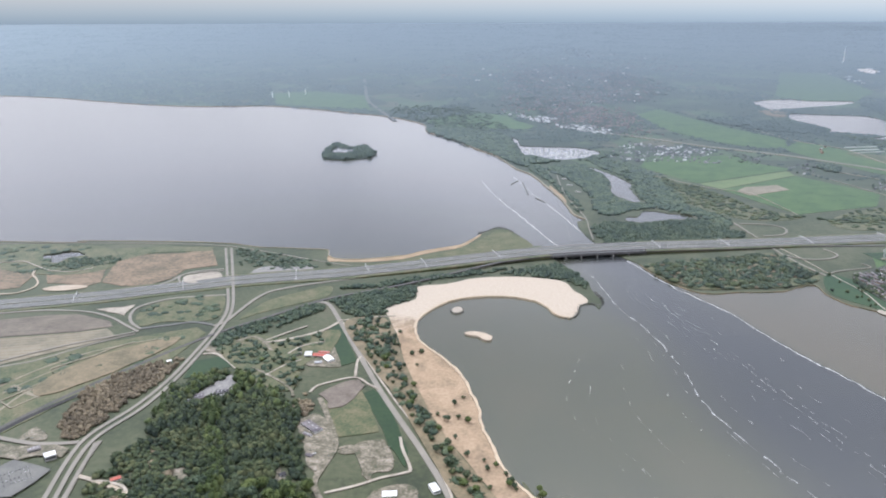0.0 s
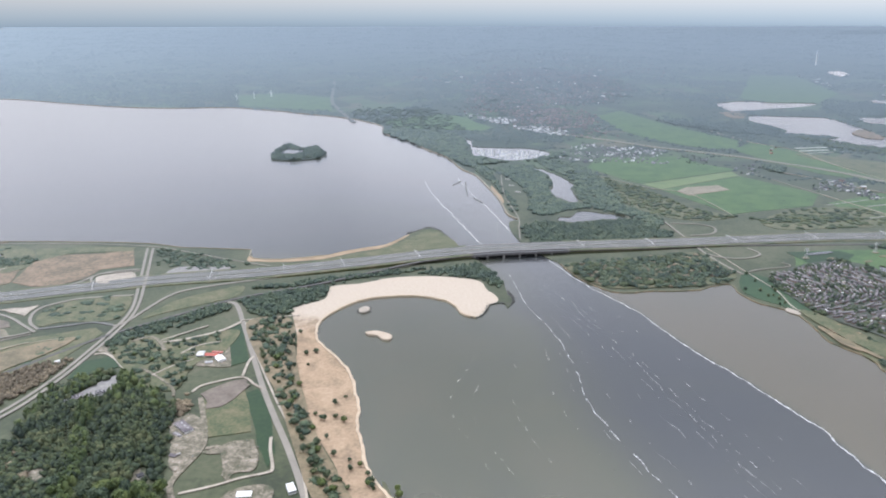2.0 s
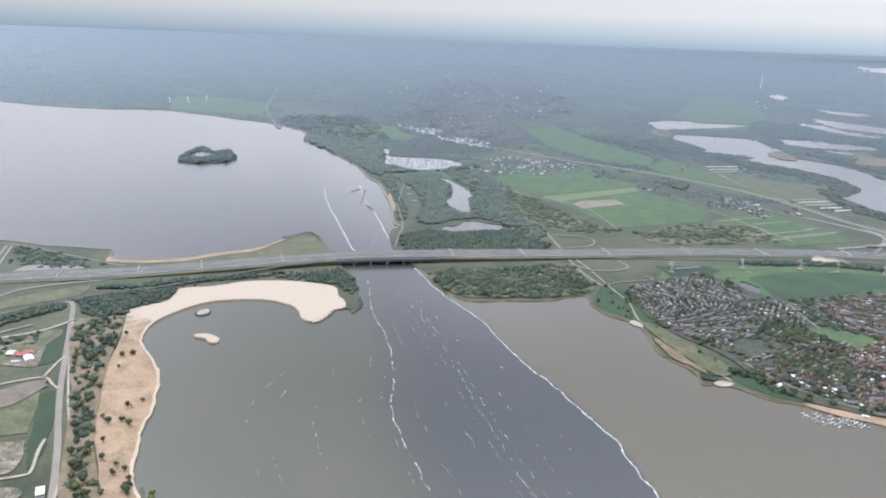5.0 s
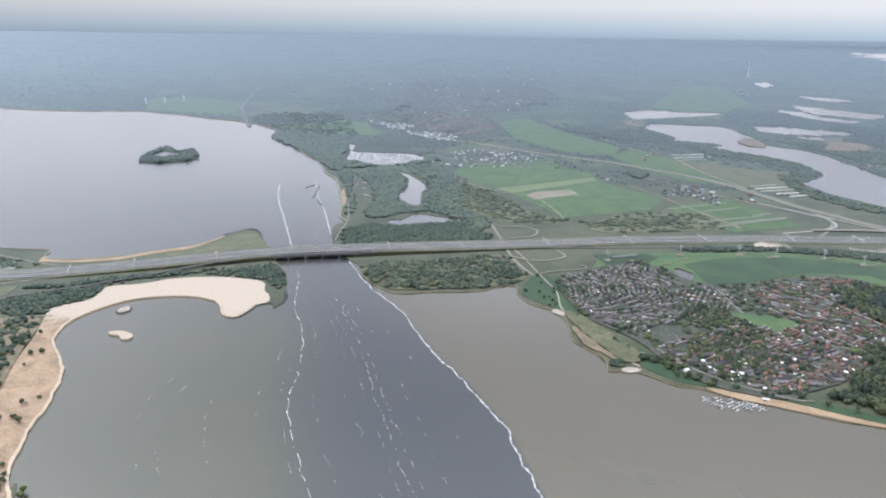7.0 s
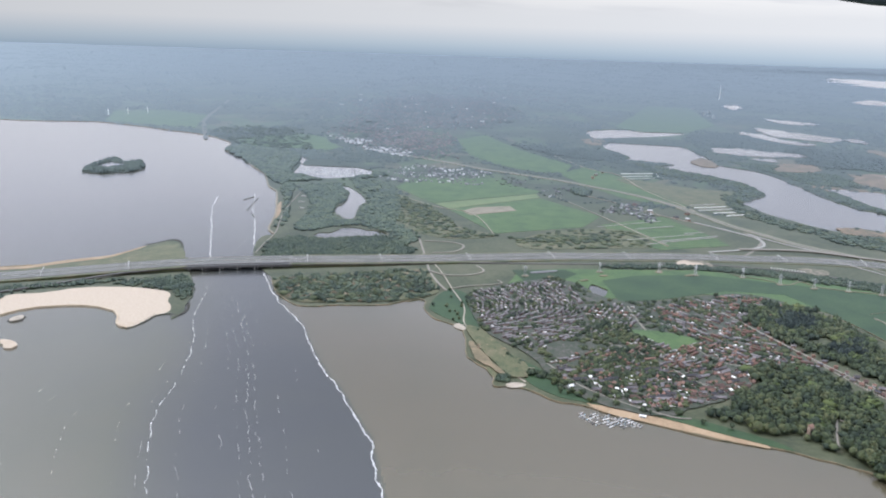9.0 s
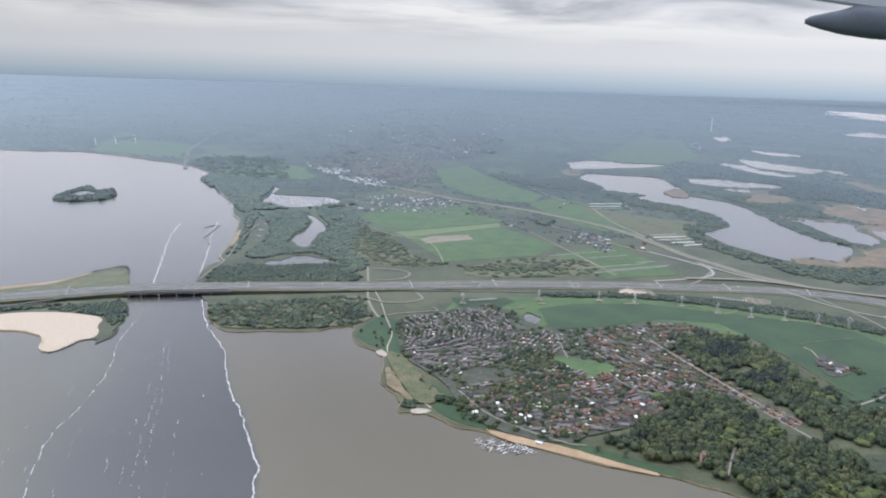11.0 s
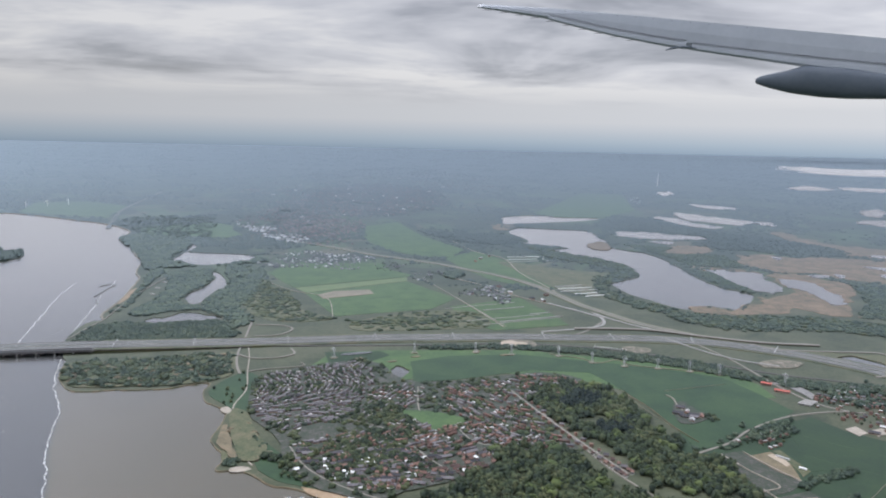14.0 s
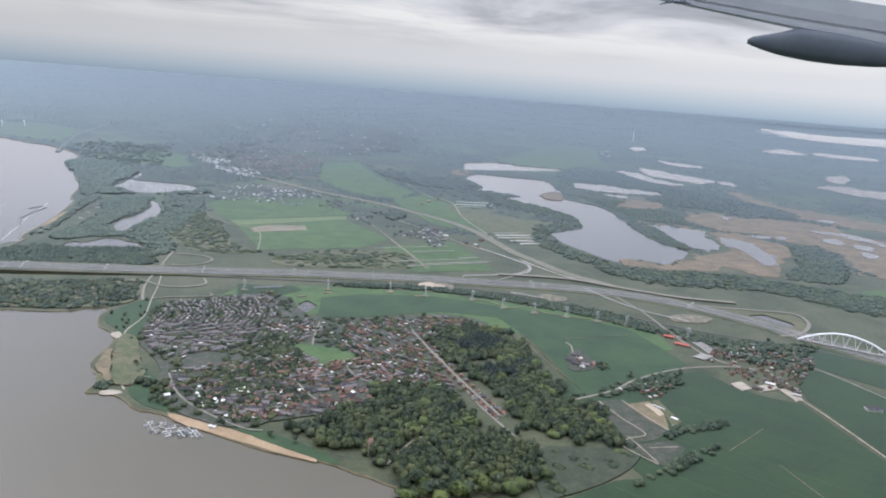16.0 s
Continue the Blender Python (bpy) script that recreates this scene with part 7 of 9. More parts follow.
# The railway runs close beside the motorway where both cross the strait.
RAIL_LINE = [p for p in RAIL_LINE if p[0] < 0] + [beside(HIGH, x, 8.0 + max(0, 40 - x) * 0.12) for x in range(20, 200, 12)] + [p for p in RAIL_LINE if p[0] > 230]
RAIL = curve_through(RAIL_LINE, False, 5)
RAIL = [(x, y, 0.15 + 1.75 * math.exp(-(((x - 77) / 90) ** 2))) for x, y in RAIL]
strip_thing("railway", RAIL, 1.6, 0.05, M_BALLAST, "brown ballast railway on a low dam", "railway", depth=0.6)
for i, (name, points, width, material, label) in enumerate((
    ("ramp", RAMP_NORTH, 1.3, M_LANE, "grey motorway slip road"), ("ramp", RAMP_LOOP, 1.1, M_LANE, "grey motorway slip road round a sandy pan"),
    ("ramp", RAMP_SOUTH, 1.3, M_LANE, "grey motorway slip road on a curve"), ("ramp", RAMP_LINK, 1.4, M_ROAD, "grey link road below the motorway"),
    ("ramp", RAMP_WEST, 1.3, M_LANE, "grey motorway slip road"), ("ramp", RAMP_EAST, 1.5, M_LANE, "grey motorway slip road"),
    ("track", VERGE_TRACK, 0.9, M_LANE, "pale track across rough grass"), ("track", VERGE_TRACK_B, 0.7, M_TAN, "sandy track across rough grass"),
    ("track", VERGE_TRACK_C, 0.8, M_TAN, "sandy track across rough grass"), ("track", PLOT_A, 0.6, M_TAN, "sandy track between worn plots"), ("track", PLOT_B, 0.5, M_TAN, "sandy track between worn plots"), ("track", PLOT_C, 0.5, M_TAN, "sandy track between worn plots"), ("track", PLOT_D, 0.7, M_TAN, "sandy cross track between worn plots"), ("track", PLOT_E, 0.5, M_TAN, "sandy track between worn plots"),
    ("track", VERGE_TRACK_D, 0.8, M_TAN, "short sandy track across rough grass"),
    ("track", SITE_TRACK, 1.7, M_SITE, "pale wide gravel track through a building site"), ("track", SITE_TRACK_B, 0.9, M_GRAVEL, "pale gravel track round a building site"),
    ("track", SITE_TRACK_C, 0.9, M_GRAVEL, "pale gravel track"), ("track", SITE_TRACK_D, 0.9, M_GRAVEL, "pale gravel track"),
    ("track", SITE_TRACK_E, 1.2, M_SITE, "pale gravel track"), ("drive", DRIVE_C, 1.1, M_GRAVEL, "pale gravel drive"), ("drive", DRIVE_D, 1.2, M_GRAVEL, "pale gravel drive"),
    ("path", BEACH_PATH, 0.6, M_GRAVEL, "pale path to the beach"), ("cycle_path", CYCLE_PATH, 0.7, M_GRAVEL, "pale cycle path beside the road"),
    ("junction_road", JUNCTION_ROAD, 1.7, M_LANE, "grey side road"), ("service_road", SERVICE_ROAD, 1.2, M_LANE, "grey service road"),
    ("sandy_track", SANDY_TRACK, 1.4, M_PALE_SAND, "pale sandy track"), ("diagonal_road_east", DIAGONAL_ROAD_B, 1.3, M_LANE, "grey carriageway of the main road"),
    ("motorway_ramp", RAMP_CURL, 1.6, M_LANE, "curling grey motorway slip road"), ("motorway_ramp", LOOP_EAST, 1.9, M_LANE, "looping grey motorway slip road"),
    ("farm_path", FARM_PATH, 0.6, M_GRAVEL, "pale farm path across meadows"), ("pasture_path", PASTURE_PATH, 0.5, M_TAN, "pale track from mast to mast"),
    ("link_road", LINK_NORTH, 1.2, M_LANE, "grey link road under the motorway"), ("link_loop", LINK_LOOP, 1.3, M_LANE, "grey motorway loop"),
    ("link_loop", LINK_LOOP_S, 1.2, M_LANE, "grey motorway loop"), ("village_loop", VILLAGE_LOOP, 0.8, M_LANE, "pale road before the village"),
    ("lane", RIVER_LANE, 0.7, M_LANE, "narrow lane through the bank wood"), ("lane", NORTH_LANE, 0.5, M_GRAVEL, "pale lane through scrub"),
    ("polder_lane", LANE_A, 0.9, M_GRAVEL, "pale farm lane across the pastures"), ("polder_lane", LANE_B, 0.9, M_GRAVEL, "pale lane past farms"), ("polder_lane", LANE_C, 0.6, M_GRAVEL, "narrow pale lane across a pasture"),
    ("motorway_ramp", RAMP_PALE, 1.6, M_CONCRETE, "grey motorway slip road"), ("motorway_ramp", RAMP_LEFT, 1.7, M_CONCRETE, "grey slip road curling over the motorway"), ("motorway_ramp", RAMP_WALL, 1.0, M_CONCRETE, "pale concrete ramp wall below the motorway"),
    ("path", GRAVE_PATH_A, 0.4, M_GRAVEL, "pale path along a cemetery"), ("path", GRAVE_PATH_B, 0.4, M_GRAVEL, "pale path along a cemetery"), ("path", GRAVE_PATH_C, 0.3, M_GRAVEL, "pale path in a cemetery"), ("path", GRAVE_PATH_D, 0.3, M_GRAVEL, "pale path in allotments"), ("drive", FARM_DRIVE, 0.5, M_GRAVEL, "pale farm drive"), ("ditch_line", FIELD_DITCH, 0.25, M_DRY, "reedy ditch across a meadow"),
    ("drive", WOOD_DRIVE, 0.9, M_GRAVEL, "pale drive into the wood"), ("lane", WOOD_LANE, 1.1, M_LANE, "narrow grey lane along the wood"),
    ("park_walk", CREEK, 0.9, M_PALE_SAND, "pale winding sandy creek in the reed field"), ("park_walk", REED_PATH, 0.7, M_GRAVEL, "pale path across the reed field"),
    ("lane", FIELD_ROAD, 1.0, M_LANE, "narrow grey road between fields"), ("track", SAND_STREAK, 0.8, M_TAN, "sandy streak across rough grass"), ("track", SAND_STREAK_B, 0.6, M_TAN, "sandy streak across rough grass"),
    ("track", PLOT_F, 0.5, M_TAN, "sandy track between worn plots"), ("track", PLOT_G, 0.6, M_TAN, "sandy cross track between worn plots"),
    ("drive", PARK_TRACK_A, 1.3, M_GRAVEL, "pale gravel drive in a holiday park"), ("drive", PARK_TRACK_B, 1.3, M_SITE, "pale gravel drive in a holiday park"), ("drive", PARK_TRACK_C, 0.7, M_GRAVEL, "pale gravel drive in a holiday park"), ("drive", PARK_TRACK_D, 0.7, M_GRAVEL, "pale gravel drive in a holiday park"), ("drive", PARK_TRACK_E, 0.9, M_SITE, "pale gravel drive in a holiday park"), ("drive", PARK_TRACK_F, 0.6, M_GRAVEL, "pale gravel drive in a holiday park"),
    ("path", WOOD_PATH, 0.5, M_GRAVEL, "pale path through the village wood"),
    
)):
    strip_thing(name, curve_through(points, False, 6), width, 0.27 + 0.004 * i, material, label, "road")
strip_thing("ditch", curve_through(DITCH_WEST, False, 4), 1.9, 0.22, M_RUBBER, "dark water ditch along the railway", "ditch")
patch("sand_pan", BERM_POND, 0.1, M_PALE_SAND, "long pale sand pan in the reed field", "sand", edge=0.2)
strip_thing("motorway_verge", curve_through(MOTORWAY_EAST, False, 6), 9.0, 0.16, M_ROUGH_GRASS, "wide grassy verge of the far motorway", "verge")
strip_thing("motorway_reserve", curve_through(MOTORWAY_EAST, False, 6), 0.9, 0.27, M_ROUGH_GRASS, "grassy strip between the far carriageways", "verge")
strip_thing("flyover_east", [(x, y, 0.8) for x, y in curve_through(FLYOVER_EAST, False, 6)], 3.0, 0.1, M_LANE, "grey motorway flyover on low walls", "road", depth=0.5)


# ---- motorway fittings ----
def along(line, start, end):
    """The piece of a line between two x."""
    return [p for p in line if start <= p[0] <= end]


def dashes(line, offset, length, gap, width, top):
    """Short painted lines along a road."""
    verts, faces = [], []
    left, on = 0.0, True
    pts = [Vector(p if len(p) > 2 else (*p, 0)) for p in line]
    for a, b in zip(pts, pts[1:]):
        way = (b - a)
        d = way.length
        if d < 1e-6:
            continue
        way /= d
        side = Vector((way.y, -way.x, 0)).normalized()
        s = 0.0
        while s < d:
            step = min(length, d - s)
            p, q = a + way * s + side * offset, a + way * (s + step) + side * offset
            n = len(verts)
            for c, k in ((p, -1), (p, 1), (q, 1), (q, -1)):
                e = c + side * (k * width / 2)
                verts.append((e.x, e.y, e.z + top))
            faces.append((n, n + 1, n + 2, n + 3))
            s += length + gap
    return verts, faces


HIGH_VIEW = [p for p in HIGH if -205 < p[0] < 530]
for name, offset, width in (("edge_line", -5.4, 0.06), ("edge_line", -1.15, 0.06), ("edge_line", 1.15, 0.06), ("edge_line", 5.4, 0.06)):
    strip_thing(name, HIGH_VIEW, width, 0.075, M_LINE, "white painted edge line of the motorway", "line", depth=0.01, offset=offset)
for offset in (-4.2, -3.2, -2.2, 2.2, 3.2, 4.2):
    tagged(new("lane_marks", mesh_of("lane_marks", *dashes(HIGH_VIEW, offset, 0.5, 1.3, 0.035, 0.07), M_LINE)), "broken white lane marks on the motorway", "line", "", "stuff")
strip_thing("motorway_median", HIGH_VIEW, 1.0, 0.12, M_ROUGH_GRASS, "narrow grassy strip between the carriageways", "verge", depth=0.1)
for offset in (-5.75, -0.3, 0.3, 5.75):
    strip_thing("guard_rail", HIGH_VIEW, 0.035, 0.17, M_DULL_STEEL, "grey steel guard rail beside the motorway", "barrier", depth=0.12, offset=offset)
for offset in (-7.2, 7.4):
    strip_thing("verge", [p for p in HIGH_VIEW if not GAP_WEST - 2 < p[0] < GAP_EAST + 2][:0] or along(HIGH_VIEW, -205, GAP_WEST - 3), 2.6, -0.02, M_ROUGH_GRASS, "grassy motorway verge on a dam", "verge", depth=1.6, offset=offset)
    strip_thing("verge", along(HIGH_VIEW, GAP_EAST + 3, 530), 2.6, -0.02, M_ROUGH_GRASS, "grassy motorway verge on a dam", "verge", depth=1.6, offset=offset)


def near_on(line, x):
    i = min(range(1, len(line) - 1), key=lambda k: abs(line[k][0] - x))
    a, b = Vector(line[i - 1]), Vector(line[i + 1])
    return Vector(line[i]), math.degrees(math.atan2(b.y - a.y, b.x - a.x))


def gantry(x, span, label):
    at, turn = near_on(HIGH, x)
    t = thing("sign_gantry", at.x, at.y, at.z + 0.05, turn, label, "gantry", "motorway gantries")
    for side in (-1, 1):
        bm = bmesh.new()
        box(bm, 0, side * span / 2, 0, 0.14, 0.14, 1.15)
        part("post", bm, M_STEEL, t)
    bm = bmesh.new()
    for z in (0.98, 1.12):
        for y in (-0.06, 0.06):
            rod(bm, (y, -span / 2, z), (y, span / 2, z), 0.03, 4)
    part("beam", bm, M_STEEL, t)
    for k in (-0.3, 0.3):
        bm = bmesh.new()
        box(bm, 0.1, span * k, 0.86, 0.05, span * 0.22, 0.34)
        part("sign_panel", bm, M_WHITE_PAINT, t, "pale sign panel")


for x in (-165, -118, -72, -40, -8, 28, 112, 150, 190, 236, 282, 330, 372, 415, 452):
    gantry(x, 11.9, "steel sign gantry across the motorway")


def vehicle(kind):
    """A car, van or lorry at one eighth of its size, facing +x."""
    long, wide, high, cab = {"car": (0.56, 0.23, 0.18, 0), "van": (0.7, 0.26, 0.3, 0), "lorry": (1.9, 0.32, 0.48, 1)}[kind]
    t = thing(kind, 0, 0, 0, 0, {"car": "passenger car driving on the motorway", "van": "white delivery van on the motorway", "lorry": "white articulated lorry on the motorway"}[kind], kind, "motorway traffic")
    bm = bmesh.new()
    if cab:
        box(bm, -0.22, 0, 0.1, long - 0.5, wide, high - 0.1)
    else:
        box(bm, 0, 0, 0.04, long, wide, high * 0.55)
    bmesh.ops.bevel(bm, geom=bm.edges[:], offset=0.02, segments=2, affect="EDGES")
    part("trailer" if cab else "body", bm, M_WHITE_PAINT if cab or kind == "van" else M_PAINT, t)
    bm = bmesh.new()
    if cab:
        box(bm, long / 2 - 0.2, 0, 0.06, 0.34, wide, high * 0.85)
    else:
        top = box(bm, -0.03, 0, 0.04 + high * 0.55, long * 0.6, wide * 0.9, high * 0.45)
        for v in top:
            if v.co.z > high * 0.8:
                v.co.x *= 0.75
    bmesh.ops.bevel(bm, geom=bm.edges[:], offset=0.012, segments=1, affect="EDGES")
    part("cab", bm, M_PAINT if cab else M_GLASS, t)
    for x in (-0.32 * long, 0.32 * long):
        for y in (-wide / 2, wide / 2):
            bm = bmesh.new()
            rod(bm, (x, y - 0.02, 0.05), (x, y + 0.02, 0.05), 0.05, 8)
            wheel = part("wheel", bm, M_RUBBER, t)
            bm = bmesh.new()
            rod(bm, (x, y - 0.024, 0.05), (x, y + 0.024, 0.05), 0.028, 8)
            part("rim", bm, M_STEEL, wheel)
    return t


rng = random.Random(4)
VEHICLES = {k: vehicle(k) for k in ("car", "van", "lorry")}
first = {}
spots = []
for _ in range(64):
    x, lane = rng.uniform(-190, 470), rng.choice((-4.7, -3.7, -2.7, -1.7, 1.7, 2.7, 3.7, 4.7))
    if all(abs(x - a) > 2.5 or lane != b for a, b in spots):
        spots.append((x, lane))
for x, lane in spots:
    kind = rng.choice(("car", "car", "car", "van", "lorry")) if abs(lane) > 3 else "car"
    i = min(range(1, len(HIGH) - 1), key=lambda k: abs(HIGH[k][0] - x))
    a, b = Vector(HIGH[i]), Vector(HIGH[i + 1])
    f = max(0.0, min(1.0, (x - a.x) / (b.x - a.x + 1e-6)))
    at, way = a.lerp(b, f), (b - a).normalized()
    side = Vector((way.y, -way.x, 0)).normalized()
    p = at + side * lane
    m = pose(p.x, p.y, p.z + 0.075, 0, 0, math.degrees(math.atan2(way.y, way.x)) + (180 if lane < 0 else 0))
    if kind not in first:
        first[kind] = True
        VEHICLES[kind].matrix_world = m
    else:
        copy_thing(VEHICLES[kind], m)


def lake_bridge():
    """The motorway bridge over the strait, on five rows of piers."""
    line = along(HIGH, GAP_WEST - 6, GAP_EAST + 6)
    t = thing("motorway_bridge", label="long grey concrete motorway bridge on slender piers over the strait", category="bridge")
    for off in (-3.2, 3.2):
        part_of("girder", *ribbon(line, 4.6, -0.4, 0.75, off), M_DARK_CONCRETE, t, "dark concrete box girder")
    for off in (-6.0, 6.0):
        part_of("parapet", *ribbon(line, 0.18, 0.28, 0.95, off), M_CONCRETE, t, "pale concrete edge beam")
    a, b = Vector(line[0]), Vector(line[-1])
    for k in range(1, 6):
        p = a.lerp(b, k / 6)
        at, turn = near_on(HIGH, p.x)
        for off in (-4.6, -1.9, 1.9, 4.6):
            c = pose(p.x, at.y, 0, 0, 0, turn) @ Vector((0, off, 0))
            bm = bmesh.new()
            box(bm, c.x, c.y, -0.9, 0.5, 1.3, at.z + 0.2, turn)
            bmesh.ops.bevel(bm, geom=[e for e in bm.edges if abs(e.verts[0].co.z - e.verts[1].co.z) > 0.5], offset=0.12, segments=2, affect="EDGES")
            part("pier", bm, M_CONCRETE, t)
    for x, y_turn in ((GAP_WEST - 4, 0), (GAP_EAST + 4, 0)):
        at, turn = near_on(HIGH, x)
        bm = bmesh.new()
        box(bm, at.x, at.y, -0.6, 3.0, 12.4, at.z + 0.25, turn)
        part("abutment", bm, M_CONCRETE, t)
    u = thing("railway_bridge", label="dark grey steel railway girder bridge beside the motorway bridge", category="bridge")
    rail = along(RAIL, GAP_WEST - 6, GAP_EAST + 8)
    part_of("deck", *ribbon(rail, 2.6, 0.1, 0.35), M_DARK_CONCRETE, u)
    for off in (-1.35, 1.35):
        part_of("girder", *ribbon(rail, 0.14, 0.55, 1.25, off), M_RUST, u, "grey painted steel girder")
    a, b = Vector(rail[0]), Vector(rail[-1])
    for k in range(1, 6):
        p = a.lerp(b, k / 6)
        at, turn = near_on(RAIL, p.x)
        bm = bmesh.new()
        box(bm, p.x, at.y, -0.9, 0.45, 2.2, at.z + 0.55, turn)
        part("pier", bm, M_CONCRETE, u)


M_RUST = surface("grey_steel", [(0.07, 0.066, 0.066), (0.11, 0.105, 0.104)], 2.0, 0.3)
lake_bridge()


def overpass():
    t = thing("overpass", label="grey concrete motorway overpass above the main road", category="bridge")
    at, turn = near_on(HIGH, g_overpass[0])
    for off in (-5.9, 5.9):
        c = pose(at.x, at.y, at.z, 0, 0, turn) @ Vector((0, off, 0))
        bm = bmesh.new()
        box(bm, c.x, c.y, c.z - 0.25, 6.0, 0.25, 0.6, turn)
        part("parapet", bm, M_CONCRETE, t)


g_overpass = (DIAGONAL_ROAD[1][0], DIAGONAL_ROAD[1][1])
overpass()


def arch_bridge():
    """The white bow-string railway bridge over the motorway."""
    (x0, y0), (x1, y1) = ARCH
    a, b = Vector((x0, y0, 0.6)), Vector((x1 + (x1 - x0) * 0.06, y1 + (y1 - y0) * 0.06, 0.6))
    t = thing("arch_bridge", label="white steel bow-string arch bridge carrying the railway", category="bridge")
    side = Vector(((b - a).y, -(b - a).x, 0)).normalized()
    for off in (-0.9, 0.9):
        ring = []
        for k in range(25):
            f = k / 24
            p = a.lerp(b, f) + side * off * (1 - 0.5 * math.sin(math.pi * f))
            p.z += 6.4 * math.sin(math.pi * f) ** 0.85
            ring.append(p)
        bm = bmesh.new()
        for p, q in zip(ring, ring[1:]):
            rod(bm, p, q, 0.3, 8)
        part("arch_rib", bm, M_WHITE_STEEL, t)
        for k in range(3, 22, 3):
            foot = a.lerp(b, k / 24) + side * off
            for j in (-1.5, 1.5):
                top = ring[int(k + (1 if j > 0 else -1))]
                bm = bmesh.new()
                rod(bm, foot, top, 0.075, 5)
                part("hanger", bm, M_WHITE_STEEL, t)
    part_of("deck", *ribbon([tuple(a), tuple(b)], 2.3, 0.3, 0.55), M_CONCRETE, t)
    for p in (a, b):
        bm = bmesh.new()
        box(bm, p.x, p.y, -0.1, 1.2, 2.8, 0.7, math.degrees(math.atan2((b - a).y, (b - a).x)))
        part("abutment", bm, M_CONCRETE, t)


arch_bridge()


# ---- masts ----
def pylon():
    t = thing("power_pylon", 0, 0, 0, 0, "grey steel lattice power pylon in a green meadow", "pylon", "power pylons")
    h = 5.6
    def corner(z, k):
        w = 0.62 * (1 - z / h) ** 1.25 + 0.07
        return Vector((w * (-1, 1, 1, -1)[k], w * (-1, -1, 1, 1)[k], z))
    for k in range(4):
        bm = bmesh.new()
        levels = [0, 1.1, 2.0, 2.8, 3.5, 4.2, 4.8, 5.6]
        for z0, z1 in zip(levels, levels[1:]):
            rod(bm, corner(z0, k), corner(z1, k), 0.045, 4)
        part("leg", bm, M_STEEL, t)
        bm = bmesh.new()
        for z0, z1 in zip(levels, levels[1:]):
            rod(bm, corner(z0, k), corner(z1, (k + 1) % 4), 0.022, 3)
            rod(bm, corner(z0, (k + 1) % 4), corner(z1, k), 0.022, 3)
        part("lattice", bm, M_STEEL, t)
    for z, w in ((3.5, 1.25), (4.3, 1.6), (5.0, 1.1)):
        bm = bmesh.new()
        for s in (-1, 1):
            for d in (-0.14, 0.14):
                rod(bm, (0, d, z), (s * w, 0, z + 0.1), 0.035, 4)
            rod(bm, (0, 0, z + 0.35), (s * w, 0, z + 0.1), 0.025, 4)
        part("cross_arm", bm, M_STEEL, t)
    for k in range(4):
        bm = bmesh.new()
        c = corner(0, k)
        box(bm, c.x, c.y, -0.1, 0.22, 0.22, 0.2)
        part("footing", bm, M_CONCRETE, t)
    return t


p0 = pylon()
masts = PYLONS + NORTH_PYLONS[1:2]
for i, (x, y) in enumerate(masts):
    m = pose(x, y, 0.1, 0, 0, -68 + 4 * i)
    if i == 0:
        p0.matrix_world = m
    else:
        copy_thing(p0, m)
    pad = [(x - 1.5, y - 1.0), (x + 1.4, y - 1.1), (x + 1.7, y + 0.8), (x - 1.2, y + 1.1)]
    patch("mast_pad", pad, 0.1, M_TAN, "small bare sandy patch under a pylon", "ground", edge=0.3, steps=3)


# ---- buildings ----
def gable(bm, sx, sy, z, rise, over=0.06):
    """A pitched roof with its ridge along x."""
    x, y = sx / 2 + over, sy / 2 + over
    pts = [(-x, -y, z), (x, -y, z), (x, y, z), (-x, y, z), (-x, 0, z + rise), (x, 0, z + rise)]
    low = [(px, py, pz - 0.05) for px, py, pz in pts[:4]]
    v = [bm.verts.new(p) for p in pts + low]
    for f in ((0, 1, 5, 4), (2, 3, 4, 5), (1, 2, 5), (3, 0, 4), (0, 6, 7, 1), (1, 7, 8, 2), (2, 8, 9, 3), (3, 9, 6, 0), (9, 8, 7, 6)):
        bm.faces.new([v[i] for i in f])


def house(name, sx, sy, wall, rise, roof, walls, label, group, chimneys=1, units=1):
    t = thing(name, 0, 0, 0, 0, label, "house", group)
    bm = bmesh.new()
    box(bm, 0, 0, -0.1, sx, sy, wall + 0.1)
    side = part("wall", bm, walls, t)
    bm = bmesh.new()
    if rise:
        gable(bm, sx, sy, wall, rise)
    else:
        box(bm, 0, 0, wall, sx + 0.06, sy + 0.06, 0.07)
        for s in (-1, 1):
            box(bm, 0, s * sy / 2, wall + 0.07, sx + 0.06, 0.06, 0.05)
            box(bm, s * sx / 2, 0, wall + 0.07, 0.06, sy - 0.06, 0.05)
    top = part("roof", bm, roof, t)
    for k in range(chimneys):
        bm = bmesh.new()
        box(bm, (k + 0.5) / chimneys * sx - sx / 2, 0.08, wall + rise * 0.7, 0.1, 0.12, rise * 0.3 + 0.16)
        part("chimney", bm, walls, top)
    for s in (-1, 1):
        bm = bmesh.new()
        box(bm, 0, s * (sy / 2 + 0.004), wall * 0.25, sx * 0.82, 0.012, wall * 0.45)
        part("window", bm, M_GLASS, side)
    return t


